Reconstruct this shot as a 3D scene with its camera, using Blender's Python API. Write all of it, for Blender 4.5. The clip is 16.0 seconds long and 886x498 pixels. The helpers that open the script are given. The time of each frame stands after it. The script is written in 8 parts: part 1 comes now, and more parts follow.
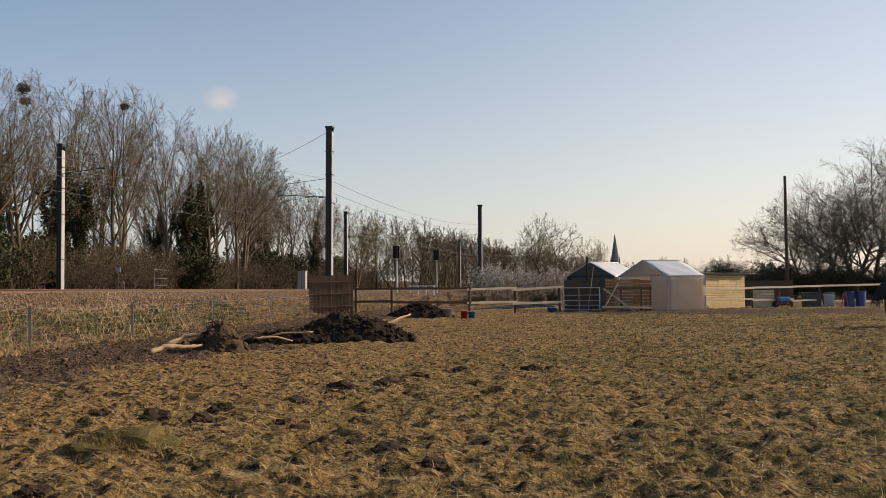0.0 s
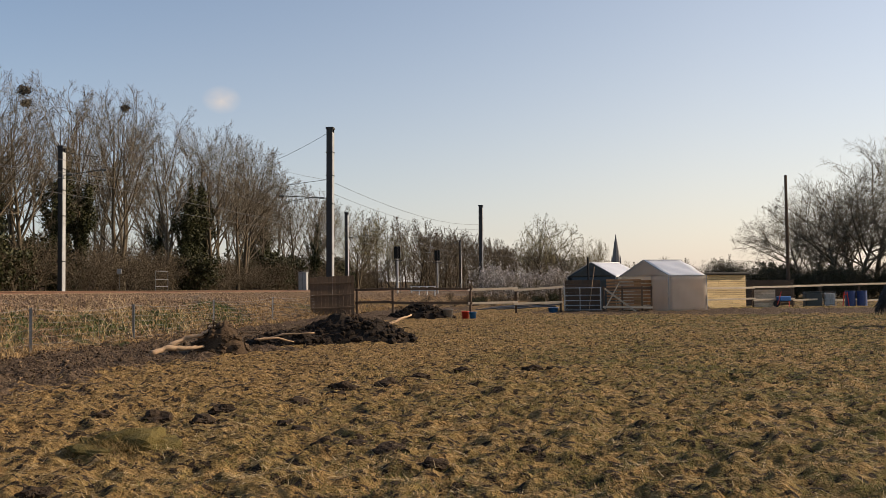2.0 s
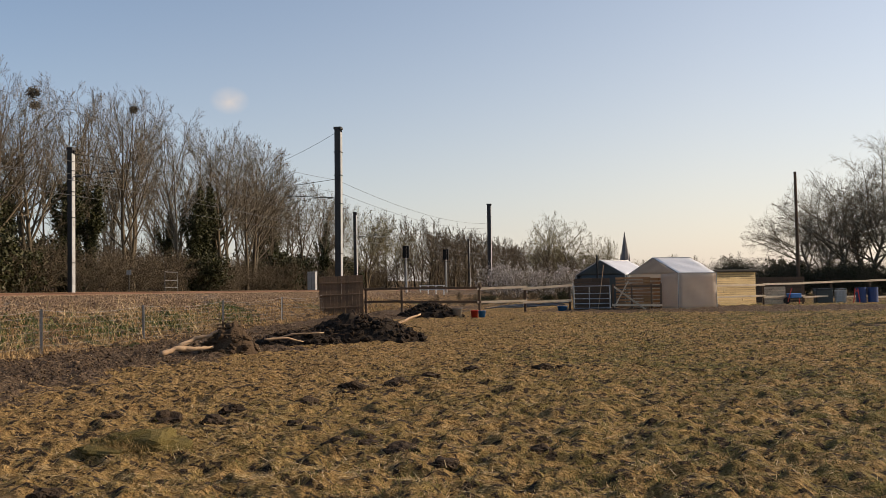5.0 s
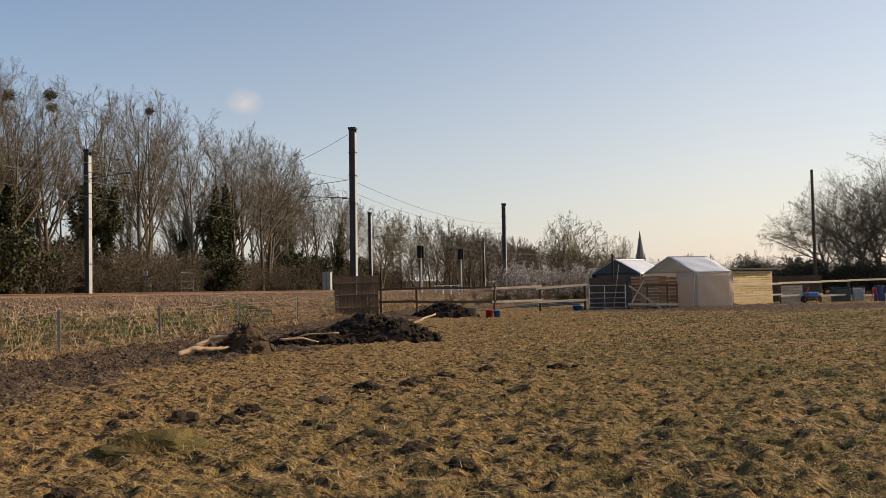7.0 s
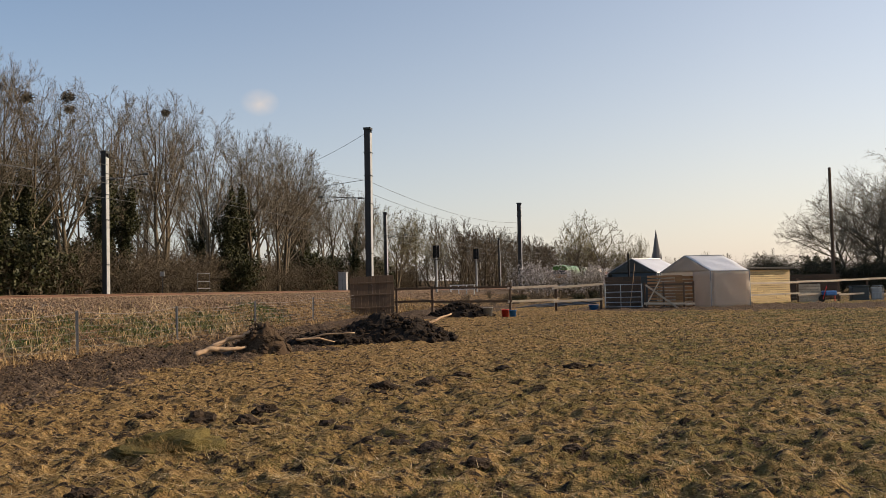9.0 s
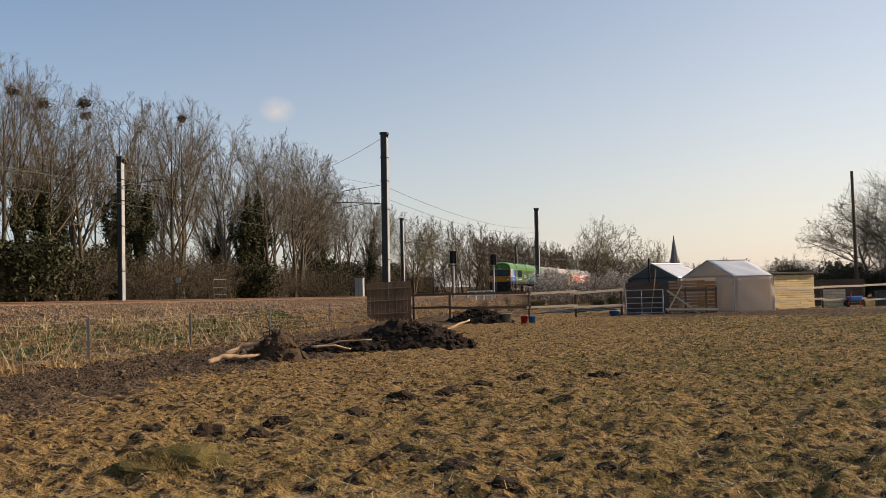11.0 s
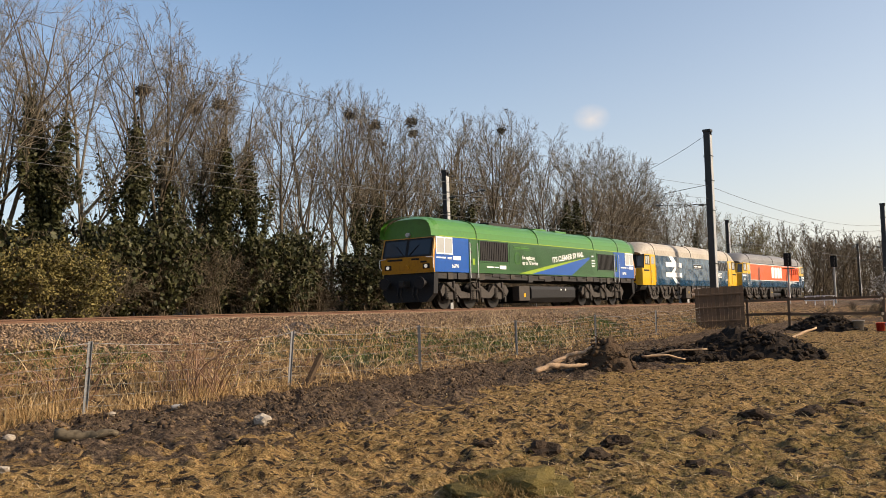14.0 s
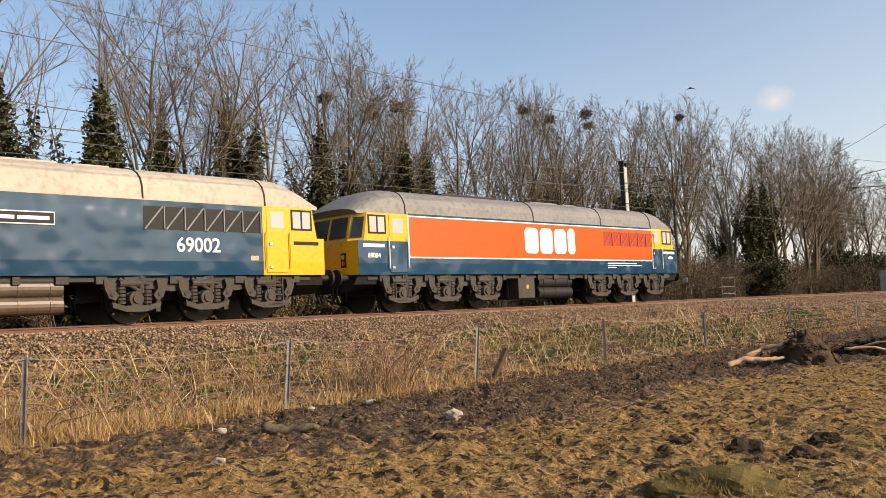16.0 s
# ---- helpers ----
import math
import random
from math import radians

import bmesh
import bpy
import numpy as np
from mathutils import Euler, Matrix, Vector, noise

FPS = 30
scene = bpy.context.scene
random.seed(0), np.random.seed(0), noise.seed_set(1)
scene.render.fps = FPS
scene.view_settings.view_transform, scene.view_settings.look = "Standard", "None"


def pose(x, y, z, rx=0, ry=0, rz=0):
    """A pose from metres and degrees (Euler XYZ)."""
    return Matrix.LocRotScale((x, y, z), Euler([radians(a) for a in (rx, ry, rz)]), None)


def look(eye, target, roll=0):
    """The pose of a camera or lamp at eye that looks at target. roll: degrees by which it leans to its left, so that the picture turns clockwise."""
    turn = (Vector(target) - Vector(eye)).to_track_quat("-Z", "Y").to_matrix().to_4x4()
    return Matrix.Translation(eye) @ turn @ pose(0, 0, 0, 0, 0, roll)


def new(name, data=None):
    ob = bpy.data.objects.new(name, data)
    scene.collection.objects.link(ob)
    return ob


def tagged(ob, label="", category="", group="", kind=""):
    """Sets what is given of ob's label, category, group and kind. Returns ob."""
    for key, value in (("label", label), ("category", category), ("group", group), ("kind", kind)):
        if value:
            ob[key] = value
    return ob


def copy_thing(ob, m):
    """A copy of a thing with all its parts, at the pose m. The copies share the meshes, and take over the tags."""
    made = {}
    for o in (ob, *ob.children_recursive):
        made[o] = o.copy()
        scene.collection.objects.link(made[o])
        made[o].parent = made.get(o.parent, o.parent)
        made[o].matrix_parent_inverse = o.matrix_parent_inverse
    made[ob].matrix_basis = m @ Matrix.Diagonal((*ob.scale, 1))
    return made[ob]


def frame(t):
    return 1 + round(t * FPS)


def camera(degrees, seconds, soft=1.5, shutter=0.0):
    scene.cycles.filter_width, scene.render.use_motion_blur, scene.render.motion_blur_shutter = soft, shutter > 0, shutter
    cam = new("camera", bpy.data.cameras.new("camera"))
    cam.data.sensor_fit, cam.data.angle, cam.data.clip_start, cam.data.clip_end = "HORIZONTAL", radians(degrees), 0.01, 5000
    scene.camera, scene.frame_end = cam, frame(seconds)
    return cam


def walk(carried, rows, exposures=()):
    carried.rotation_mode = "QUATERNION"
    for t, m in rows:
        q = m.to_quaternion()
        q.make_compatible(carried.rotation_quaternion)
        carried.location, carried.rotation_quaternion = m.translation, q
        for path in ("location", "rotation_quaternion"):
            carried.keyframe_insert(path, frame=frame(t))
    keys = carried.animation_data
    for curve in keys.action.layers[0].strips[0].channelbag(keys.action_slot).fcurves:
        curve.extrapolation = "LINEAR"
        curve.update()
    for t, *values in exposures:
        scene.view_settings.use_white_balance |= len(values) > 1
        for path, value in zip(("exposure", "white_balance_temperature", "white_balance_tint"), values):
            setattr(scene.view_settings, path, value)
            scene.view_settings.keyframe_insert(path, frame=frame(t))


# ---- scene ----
CAM_ROWS = [
    (0.0, 0.308, -1.014, 1.462, 9.528, 2.554, 0.460),
    (0.5, 0.298, -1.013, 1.470, 9.529, 2.545, 0.479),
    (1.0, 0.304, -1.012, 1.465, 9.554, 2.564, 0.550),
    (1.5, 0.311, -1.034, 1.471, 9.563, 2.557, 0.619),
    (2.0, 0.311, -1.021, 1.466, 9.589, 2.581, 0.637),
    (2.5, 0.309, -1.011, 1.465, 9.614, 2.595, 0.675),
    (3.0, 0.311, -1.015, 1.472, 9.678, 2.595, 0.716),
    (3.5, 0.308, -1.019, 1.470, 9.732, 2.563, 0.806),
    (6.0, 0.295, -0.975, 1.462, 10.549, 2.526, 1.112),
    (6.5, 0.300, -0.975, 1.461, 10.797, 2.536, 1.169),
    (7.0, 0.297, -0.980, 1.462, 11.044, 2.542, 1.173),
    (7.5, 0.293, -0.956, 1.457, 11.283, 2.558, 1.236),
    (8.0, 0.295, -0.945, 1.456, 11.541, 2.565, 1.220),
    (8.5, 0.296, -0.963, 1.460, 11.775, 2.561, 1.313),
    (9.0, 0.296, -0.988, 1.467, 12.000, 2.539, 1.326),
    (11.5, 0.049, -0.216, 1.454, 13.402, 3.048, 1.411),
    (12.0, -0.005, -0.062, 1.457, 14.245, 3.158, 1.397),
    (12.5, -0.083, 0.195, 1.444, 16.967, 3.343, 1.528),
    (13.0, -0.142, 0.388, 1.435, 21.581, 3.589, 1.738),
    (13.5, -0.209, 0.304, 1.463, 27.098, 3.758, 1.788),
    (14.0, -0.479, 0.565, 1.447, 32.446, 3.951, 1.817),
    (14.5, -0.567, 0.670, 1.442, 36.799, 4.099, 1.871),
    (15.0, -0.641, 0.760, 1.431, 39.920, 4.193, 2.138),
    (15.5, -0.683, 0.708, 1.420, 41.636, 4.227, 2.433),
    (16.0, -0.576, 0.501, 1.456, 43.342, 4.090, 2.829),
]
cam = camera(50.83, 16.0, soft=0.6)
walk(cam, [(t, pose(x, y, z, 90 + pitch, roll, yaw)) for t, x, y, z, yaw, pitch, roll in CAM_ROWS],
     exposures=[(0.0, 0.36, 7650, 15), (11.5, 0.38, 7650, 15), (12.5, 0.38, 7600, 15), (13.0, 0.44, 7600, 14), (14.0, 0.64, 7600, 14), (16.0, 0.74, 7800, 14)])

# ---- world and sun ----
SUN_AZ, SUN_EL = 69.0, 27.0          # degrees right of the track's direction, degrees up
sky_world = bpy.data.worlds.new("sky_world")
scene.world = sky_world
sky_world.use_nodes = True
wn = sky_world.node_tree
sky = wn.nodes.new("ShaderNodeTexSky")
sky.sky_type = "NISHITA"
sky.sun_disc = False
sky.sun_elevation, sky.sun_rotation = radians(SUN_EL), radians(SUN_AZ)
sky.air_density, sky.dust_density, sky.ozone_density = 1.0, 0.5, 1.7
haze = wn.nodes.new("ShaderNodeMix")          # thin high haze over the clear sky
haze.data_type = "RGBA"
wc = wn.nodes.new("ShaderNodeTexCoord")         # it thickens towards the horizon
wz, wi, wp, wm = (wn.nodes.new("ShaderNode" + k) for k in ("SeparateXYZ", "Math", "Math", "Math"))
wi.operation, wp.operation, wm.operation = "SUBTRACT", "POWER", "MULTIPLY_ADD"
wi.use_clamp = True
wi.inputs[0].default_value, wp.inputs[1].default_value = 1.0, 5.0
wm.inputs[1].default_value, wm.inputs[2].default_value = 0.74, 0.02
wn.links.new(wc.outputs["Generated"], wz.inputs[0])
wn.links.new(wz.outputs[2], wi.inputs[1])
wn.links.new(wi.outputs[0], wp.inputs[0])
wn.links.new(wp.outputs[0], wm.inputs[0])
wn.links.new(wm.outputs[0], haze.inputs[0])
haze.inputs[7].default_value = (3.5, 3.5, 3.95, 1)
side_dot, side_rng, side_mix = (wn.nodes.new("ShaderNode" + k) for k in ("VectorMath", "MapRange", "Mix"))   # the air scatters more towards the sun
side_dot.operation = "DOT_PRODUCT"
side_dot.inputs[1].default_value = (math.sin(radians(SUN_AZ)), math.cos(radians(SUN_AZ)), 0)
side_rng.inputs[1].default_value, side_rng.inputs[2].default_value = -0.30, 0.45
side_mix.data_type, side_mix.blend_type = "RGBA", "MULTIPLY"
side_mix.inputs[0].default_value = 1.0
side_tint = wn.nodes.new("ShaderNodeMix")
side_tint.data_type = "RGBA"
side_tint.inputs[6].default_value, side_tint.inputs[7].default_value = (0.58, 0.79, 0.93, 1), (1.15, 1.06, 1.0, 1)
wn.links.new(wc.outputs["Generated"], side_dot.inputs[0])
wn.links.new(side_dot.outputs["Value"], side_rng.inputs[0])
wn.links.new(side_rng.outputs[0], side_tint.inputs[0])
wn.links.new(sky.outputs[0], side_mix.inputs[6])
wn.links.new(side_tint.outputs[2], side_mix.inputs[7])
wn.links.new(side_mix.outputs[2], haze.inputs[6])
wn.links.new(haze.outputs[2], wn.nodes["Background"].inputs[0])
wn.nodes["Background"].inputs[1].default_value = 0.128
sun = new("sun", bpy.data.lights.new("sun", "SUN"))
sun.data.energy, sun.data.angle, sun.data.color = 4.2, radians(0.6), (1.0, 0.90, 0.76)
sa, se = radians(SUN_AZ), radians(SUN_EL)
sun.matrix_world = look((0, 0, 60), (-math.sin(sa) * math.cos(se) * 10, -math.cos(sa) * math.cos(se) * 10, 60 - math.sin(se) * 10))


# ---- materials ----
def material(name, a, b=None, c=None, scale=8.0, fine=60.0, rough=0.8, metal=0.0, bump=0.3, coat=0.0, spread=0.25, each=0.0, space="Object", stretch=None, spec=0.5, deep=0.02, grain=5.0):
    """A surface whose colour runs from a to b in large patches and to c in fine grain, with relief."""
    m = bpy.data.materials.new(name)
    m.use_nodes = True
    nt = m.node_tree
    bs = nt.nodes["Principled BSDF"]
    b = b or tuple(v * 0.75 for v in a)
    c = c or tuple(v * 0.6 for v in a)
    tc = nt.nodes.new("ShaderNodeTexCoord")
    src = tc.outputs[space]
    if stretch:
        mp = nt.nodes.new("ShaderNodeMapping")
        mp.inputs["Scale"].default_value = stretch
        nt.links.new(src, mp.inputs[0])
        src = mp.outputs[0]

    def noise_node(s, detail):
        n = nt.nodes.new("ShaderNodeTexNoise")
        n.inputs["Scale"].default_value = s
        n.inputs["Detail"].default_value = detail
        nt.links.new(src, n.inputs["Vector"])
        return n

    def ramp(sock, lo, hi):
        r = nt.nodes.new("ShaderNodeMapRange")
        r.inputs[1].default_value, r.inputs[2].default_value = lo, hi
        nt.links.new(sock, r.inputs[0])
        return r.outputs[0]

    def mix(f, c0, c1):
        x = nt.nodes.new("ShaderNodeMix")
        x.data_type = "RGBA"
        nt.links.new(f, x.inputs[0])
        for i, v in ((6, c0), (7, c1)):
            if isinstance(v, tuple):
                x.inputs[i].default_value = (*v, 1)
            else:
                nt.links.new(v, x.inputs[i])
        return x.outputs[2]
    big, small = noise_node(scale, 4), noise_node(fine, grain)
    col = mix(ramp(big.outputs[0], 0.5 - spread, 0.5 + spread), a, b)
    col = mix(ramp(small.outputs[0], 0.48, 0.78), col, c)
    if each:
        oi = nt.nodes.new("ShaderNodeObjectInfo")
        hs = nt.nodes.new("ShaderNodeHueSaturation")
        nt.links.new(ramp(oi.outputs["Random"], 0, 1), hs.inputs["Value"])
        rr = hs.inputs["Value"].links[0].from_node
        rr.inputs[3].default_value, rr.inputs[4].default_value = 1 - each, 1 + each
        nt.links.new(col, hs.inputs["Color"])
        col = hs.outputs[0]
    nt.links.new(col, bs.inputs["Base Color"])
    bs.inputs["Roughness"].default_value = rough
    bs.inputs["Metallic"].default_value = metal
    bs.inputs["Coat Weight"].default_value = coat
    bs.inputs["Coat Roughness"].default_value = 0.128
    bs.inputs["Specular IOR Level"].default_value = spec
    if bump:
        bp = nt.nodes.new("ShaderNodeBump")
        bp.inputs["Strength"].default_value = bump
        bp.inputs["Distance"].default_value = deep
        nt.links.new(small.outputs[0], bp.inputs["Height"])
        nt.links.new(bp.outputs[0], bs.inputs["Normal"])
    return m


def leafy(name, a, b, c, rough=0.7):
    """Foliage or twigs: the colour differs from island to island."""
    m = bpy.data.materials.new(name)
    m.use_nodes = True
    nt = m.node_tree
    bs = nt.nodes["Principled BSDF"]
    g = nt.nodes.new("ShaderNodeNewGeometry")
    r = nt.nodes.new("ShaderNodeValToRGB")
    r.color_ramp.elements[0].color, r.color_ramp.elements[1].color = (*a, 1), (*c, 1)
    e = r.color_ramp.elements.new(0.5)
    e.color = (*b, 1)
    nt.links.new(g.outputs["Random Per Island"], r.inputs[0])
    nt.links.new(r.outputs[0], bs.inputs["Base Color"])
    bs.inputs["Roughness"].default_value = rough
    bs.inputs["Specular IOR Level"].default_value = 0.2
    return m


def glass_dark(name, tint=(0.02, 0.025, 0.03)):
    m = bpy.data.materials.new(name)
    m.use_nodes = True
    bs = m.node_tree.nodes["Principled BSDF"]
    bs.inputs["Base Color"].default_value = (*tint, 1)
    bs.inputs["Roughness"].default_value = 0.06
    bs.inputs["IOR"].default_value = 1.5
    return m


def glow(name, col, strength):
    m = bpy.data.materials.new(name)
    m.use_nodes = True
    bs = m.node_tree.nodes["Principled BSDF"]
    bs.inputs["Base Color"].default_value = (*col, 1)
    bs.inputs["Emission Color"].default_value = (*col, 1)
    bs.inputs["Emission Strength"].default_value = strength
    return m


def ground_material():
    """Field, mud, bank and ballast, mixed by the zones stored on the ground's points."""
    m = bpy.data.materials.new("ground")
    m.use_nodes = True
    nt = m.node_tree
    bs = nt.nodes["Principled BSDF"]
    tc = nt.nodes.new("ShaderNodeTexCoord")

    def nz(s, d=5, w=0.0):
        n = nt.nodes.new("ShaderNodeTexNoise")
        n.inputs["Scale"].default_value, n.inputs["Detail"].default_value = s, d
        n.inputs["Distortion"].default_value = w
        nt.links.new(tc.outputs["Object"], n.inputs["Vector"])
        return n.outputs[0]

    def rng(sock, lo, hi):
        r = nt.nodes.new("ShaderNodeMapRange")
        r.interpolation_type = "SMOOTHSTEP"
        r.inputs[1].default_value, r.inputs[2].default_value = lo, hi
        nt.links.new(sock, r.inputs[0])
        return r.outputs[0]

    def mix(f, c0, c1):
        x = nt.nodes.new("ShaderNodeMix")
        x.data_type = "RGBA"
        nt.links.new(f, x.inputs[0])
        for i, v in ((6, c0), (7, c1)):
            if isinstance(v, tuple):
                x.inputs[i].default_value = (*v, 1)
            else:
                nt.links.new(v, x.inputs[i])
        return x.outputs[2]

    def math2(op, a, b):
        x = nt.nodes.new("ShaderNodeMath")
        x.operation = op
        for i, v in enumerate((a, b)):
            if isinstance(v, float):
                x.inputs[i].default_value = v
            else:
                nt.links.new(v, x.inputs[i])
        return x.outputs[0]

    def zone(n):
        a = nt.nodes.new("ShaderNodeAttribute")
        a.attribute_name = n
        return a.outputs["Fac"]
    clump, grain, fibre, patch, tuft = nz(3.4, 5, 0.6), nz(13.0, 6), nz(60.0, 4), nz(0.35, 4), nz(9.0, 6, 0.3)
    straw = mix(rng(grain, 0.35, 0.68), (0.200, 0.116, 0.042), (0.430, 0.272, 0.108))
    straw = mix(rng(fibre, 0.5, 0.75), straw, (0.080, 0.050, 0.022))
    green = mix(rng(fibre, 0.4, 0.7), (0.085, 0.080, 0.020), (0.150, 0.128, 0.038))
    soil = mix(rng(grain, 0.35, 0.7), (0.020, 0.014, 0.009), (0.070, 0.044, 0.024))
    gfac = math2("MULTIPLY", zone("green"), rng(math2("ADD", clump, math2("MULTIPLY", patch, 0.7)), 0.66, 1.05))
    field = mix(gfac, straw, green)
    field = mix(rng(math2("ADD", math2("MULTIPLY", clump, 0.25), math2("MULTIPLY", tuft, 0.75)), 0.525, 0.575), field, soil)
    mud = mix(rng(grain, 0.3, 0.72), (0.042, 0.028, 0.018), (0.168, 0.112, 0.069))
    mud = mix(rng(fibre, 0.64, 0.82), mud, (0.20, 0.145, 0.10))
    col = mix(rng(math2("ADD", zone("mud"), math2("MULTIPLY", math2("SUBTRACT", clump, 0.5), 1.6)), 0.42, 0.58), field, mud)
    rough_grass = mix(rng(grain, 0.35, 0.65), (0.135, 0.080, 0.037), (0.300, 0.190, 0.090))
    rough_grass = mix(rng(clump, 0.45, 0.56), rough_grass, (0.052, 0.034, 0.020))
    rough_grass = mix(rng(patch, 0.56, 0.66), rough_grass, (0.050, 0.056, 0.018))
    col = mix(rng(math2("ADD", zone("bank"), math2("MULTIPLY", math2("SUBTRACT", clump, 0.5), 0.8)), 0.4, 0.6), col, rough_grass)
    vo = nt.nodes.new("ShaderNodeTexVoronoi")
    vo.inputs["Scale"].default_value = 17.0
    nt.links.new(tc.outputs["Object"], vo.inputs["Vector"])
    sep = nt.nodes.new("ShaderNodeSeparateColor")
    nt.links.new(vo.outputs["Color"], sep.inputs[0])
    stone = mix(sep.outputs[0], (0.150, 0.096, 0.060), (0.330, 0.230, 0.152))
    # the shade in the gaps between stones is painted as a darker brown
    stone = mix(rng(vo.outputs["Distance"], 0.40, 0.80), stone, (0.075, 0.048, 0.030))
    stone = mix(rng(patch, 0.5, 0.75), stone, mix(sep.outputs[1], (0.085, 0.070, 0.060), (0.20, 0.175, 0.155)))
    bal = rng(zone("ballast"), 0.4, 0.6)
    col = mix(bal, col, stone)
    nt.links.new(col, bs.inputs["Base Color"])
    bs.inputs["Roughness"].default_value = 0.92
    bs.inputs["Specular IOR Level"].default_value = 0.15
    hgt = math2("ADD", math2("MULTIPLY", grain, 1.0), math2("MULTIPLY", fibre, 0.35))
    hgt = math2("ADD", hgt, math2("MULTIPLY", math2("MULTIPLY", vo.outputs["Distance"], bal), -1.6))
    bp = nt.nodes.new("ShaderNodeBump")
    bp.inputs["Strength"].default_value, bp.inputs["Distance"].default_value = 1.0, 0.14
    nt.links.new(hgt, bp.inputs["Height"])
    nt.links.new(bp.outputs[0], bs.inputs["Normal"])
    return m


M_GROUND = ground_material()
M_BARK = material("bark", (0.139, 0.112, 0.076), (0.095, 0.075, 0.050), (0.048, 0.038, 0.027), 2.0, 18.0, 0.95, bump=0.6, spec=0.1)
M_PALE_BARK = material("pale_bark", (0.180, 0.154, 0.114), (0.120, 0.101, 0.075), (0.060, 0.051, 0.038), 1.5, 16.0, 0.95, bump=0.6, spec=0.1)
M_TWIG = leafy("twigs", (0.080, 0.064, 0.044), (0.144, 0.118, 0.083), (0.240, 0.202, 0.147), 0.9)
M_TWIG_BROWN = leafy("brown_twigs", (0.056, 0.042, 0.027), (0.099, 0.076, 0.050), (0.155, 0.122, 0.081), 0.9)
M_IVY = leafy("ivy", (0.017, 0.019, 0.007), (0.035, 0.038, 0.013), (0.071, 0.068, 0.027), 0.55)
M_OLIVE = leafy("olive_leaves", (0.075, 0.062, 0.018), (0.140, 0.115, 0.036), (0.205, 0.165, 0.062), 0.7)
M_BLOSSOM = leafy("blossom", (0.42, 0.38, 0.35), (0.58, 0.54, 0.50), (0.30, 0.25, 0.22), 0.7)
M_STRAW = leafy("dry_grass", (0.170, 0.098, 0.040), (0.340, 0.212, 0.090), (0.54, 0.375, 0.19), 0.8)
M_GRASS = leafy("field_grass", (0.070, 0.070, 0.016), (0.140, 0.130, 0.036), (0.22, 0.185, 0.066), 0.8)
M_CANE = leafy("cane", (0.134, 0.067, 0.044), (0.226, 0.129, 0.082), (0.328, 0.226, 0.143), 0.7)
M_SOIL = material("soil", (0.026, 0.019, 0.014), (0.017, 0.013, 0.010), (0.053, 0.039, 0.030), 5.0, 40.0, 0.95, bump=0.9, spec=0.1)
M_TUFT = leafy("tussock_grass", (0.100, 0.072, 0.024), (0.230, 0.152, 0.058), (0.400, 0.270, 0.118), 0.8)
M_TURF = material("matted_turf", (0.130, 0.098, 0.034), (0.085, 0.072, 0.024), (0.190, 0.135, 0.055), 9.0, 70.0, 0.95, bump=1.0, spec=0.1)
M_MOLE = material("molehill_soil", (0.060, 0.040, 0.026), (0.040, 0.028, 0.019), (0.022, 0.016, 0.012), 9.0, 60.0, 0.95, bump=0.9, spec=0.1)
M_ROOT = material("root_mass", (0.059, 0.038, 0.025), (0.105, 0.070, 0.042), (0.028, 0.020, 0.014), 7.0, 50.0, 0.95, bump=1.0, spec=0.1)
M_PALLET = material("pallet_timber", (0.40, 0.205, 0.085), (0.30, 0.15, 0.062), (0.17, 0.085, 0.04), 3.0, 30.0, 0.75, bump=0.3, each=0.2)
M_WILLOW = leafy("willow_twigs", (0.105, 0.088, 0.050), (0.175, 0.150, 0.085), (0.25, 0.22, 0.125), 0.9)
M_PALE_WOOD = material("pale_wood", (0.47, 0.31, 0.18), (0.36, 0.23, 0.13), (0.20, 0.12, 0.07), 3.0, 45.0, 0.75, bump=0.3)
M_RAIL_WOOD = material("weathered_rail", (0.726, 0.594, 0.429), (0.550, 0.429, 0.303), (0.297, 0.226, 0.160), 3.0, 40.0, 0.85, bump=0.4, each=0.15)
M_DARK_WOOD = material("brown_panel", (0.117, 0.069, 0.040), (0.083, 0.051, 0.030), (0.051, 0.032, 0.021), 3.0, 40.0, 0.8, bump=0.4, each=0.2)
M_YELLOW_WOOD = material("new_timber", (0.637, 0.468, 0.234), (0.531, 0.371, 0.170), (0.351, 0.234, 0.106), 3.0, 30.0, 0.7, bump=0.3, each=0.16)
M_CANVAS = material("canvas", (0.68, 0.62, 0.55), (0.60, 0.55, 0.48), (0.50, 0.46, 0.40), 1.2, 20.0, 0.85, bump=0.2)
M_ROOF_SHEET = material("white_sheeting", (0.74, 0.76, 0.80), (0.62, 0.65, 0.70), (0.52, 0.54, 0.58), 1.0, 14.0, 0.42, bump=0.3)
M_GALV = material("galvanised_steel", (0.42, 0.44, 0.45), (0.33, 0.35, 0.36), (0.24, 0.25, 0.25), 3.0, 40.0, 0.5, 0.6, 0.1)
M_WIRE = material("wire", (0.290, 0.277, 0.257), (0.238, 0.224, 0.205), (0.145, 0.132, 0.119), 3.0, 30.0, 0.6, 0.4, 0.0)
M_STEEL_POST = material("post_steel", (0.20, 0.205, 0.205), (0.15, 0.15, 0.15), (0.10, 0.095, 0.09), 3.0, 40.0, 0.6, 0.3, 0.1)
M_OLE_WIRE = material("line_wire", (0.10, 0.105, 0.10), (0.07, 0.07, 0.07), (0.05, 0.05, 0.05), 1.0, 10.0, 0.6, 0.4, 0.0)
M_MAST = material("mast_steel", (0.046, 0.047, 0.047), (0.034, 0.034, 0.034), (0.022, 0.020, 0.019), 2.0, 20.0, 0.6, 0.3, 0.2)
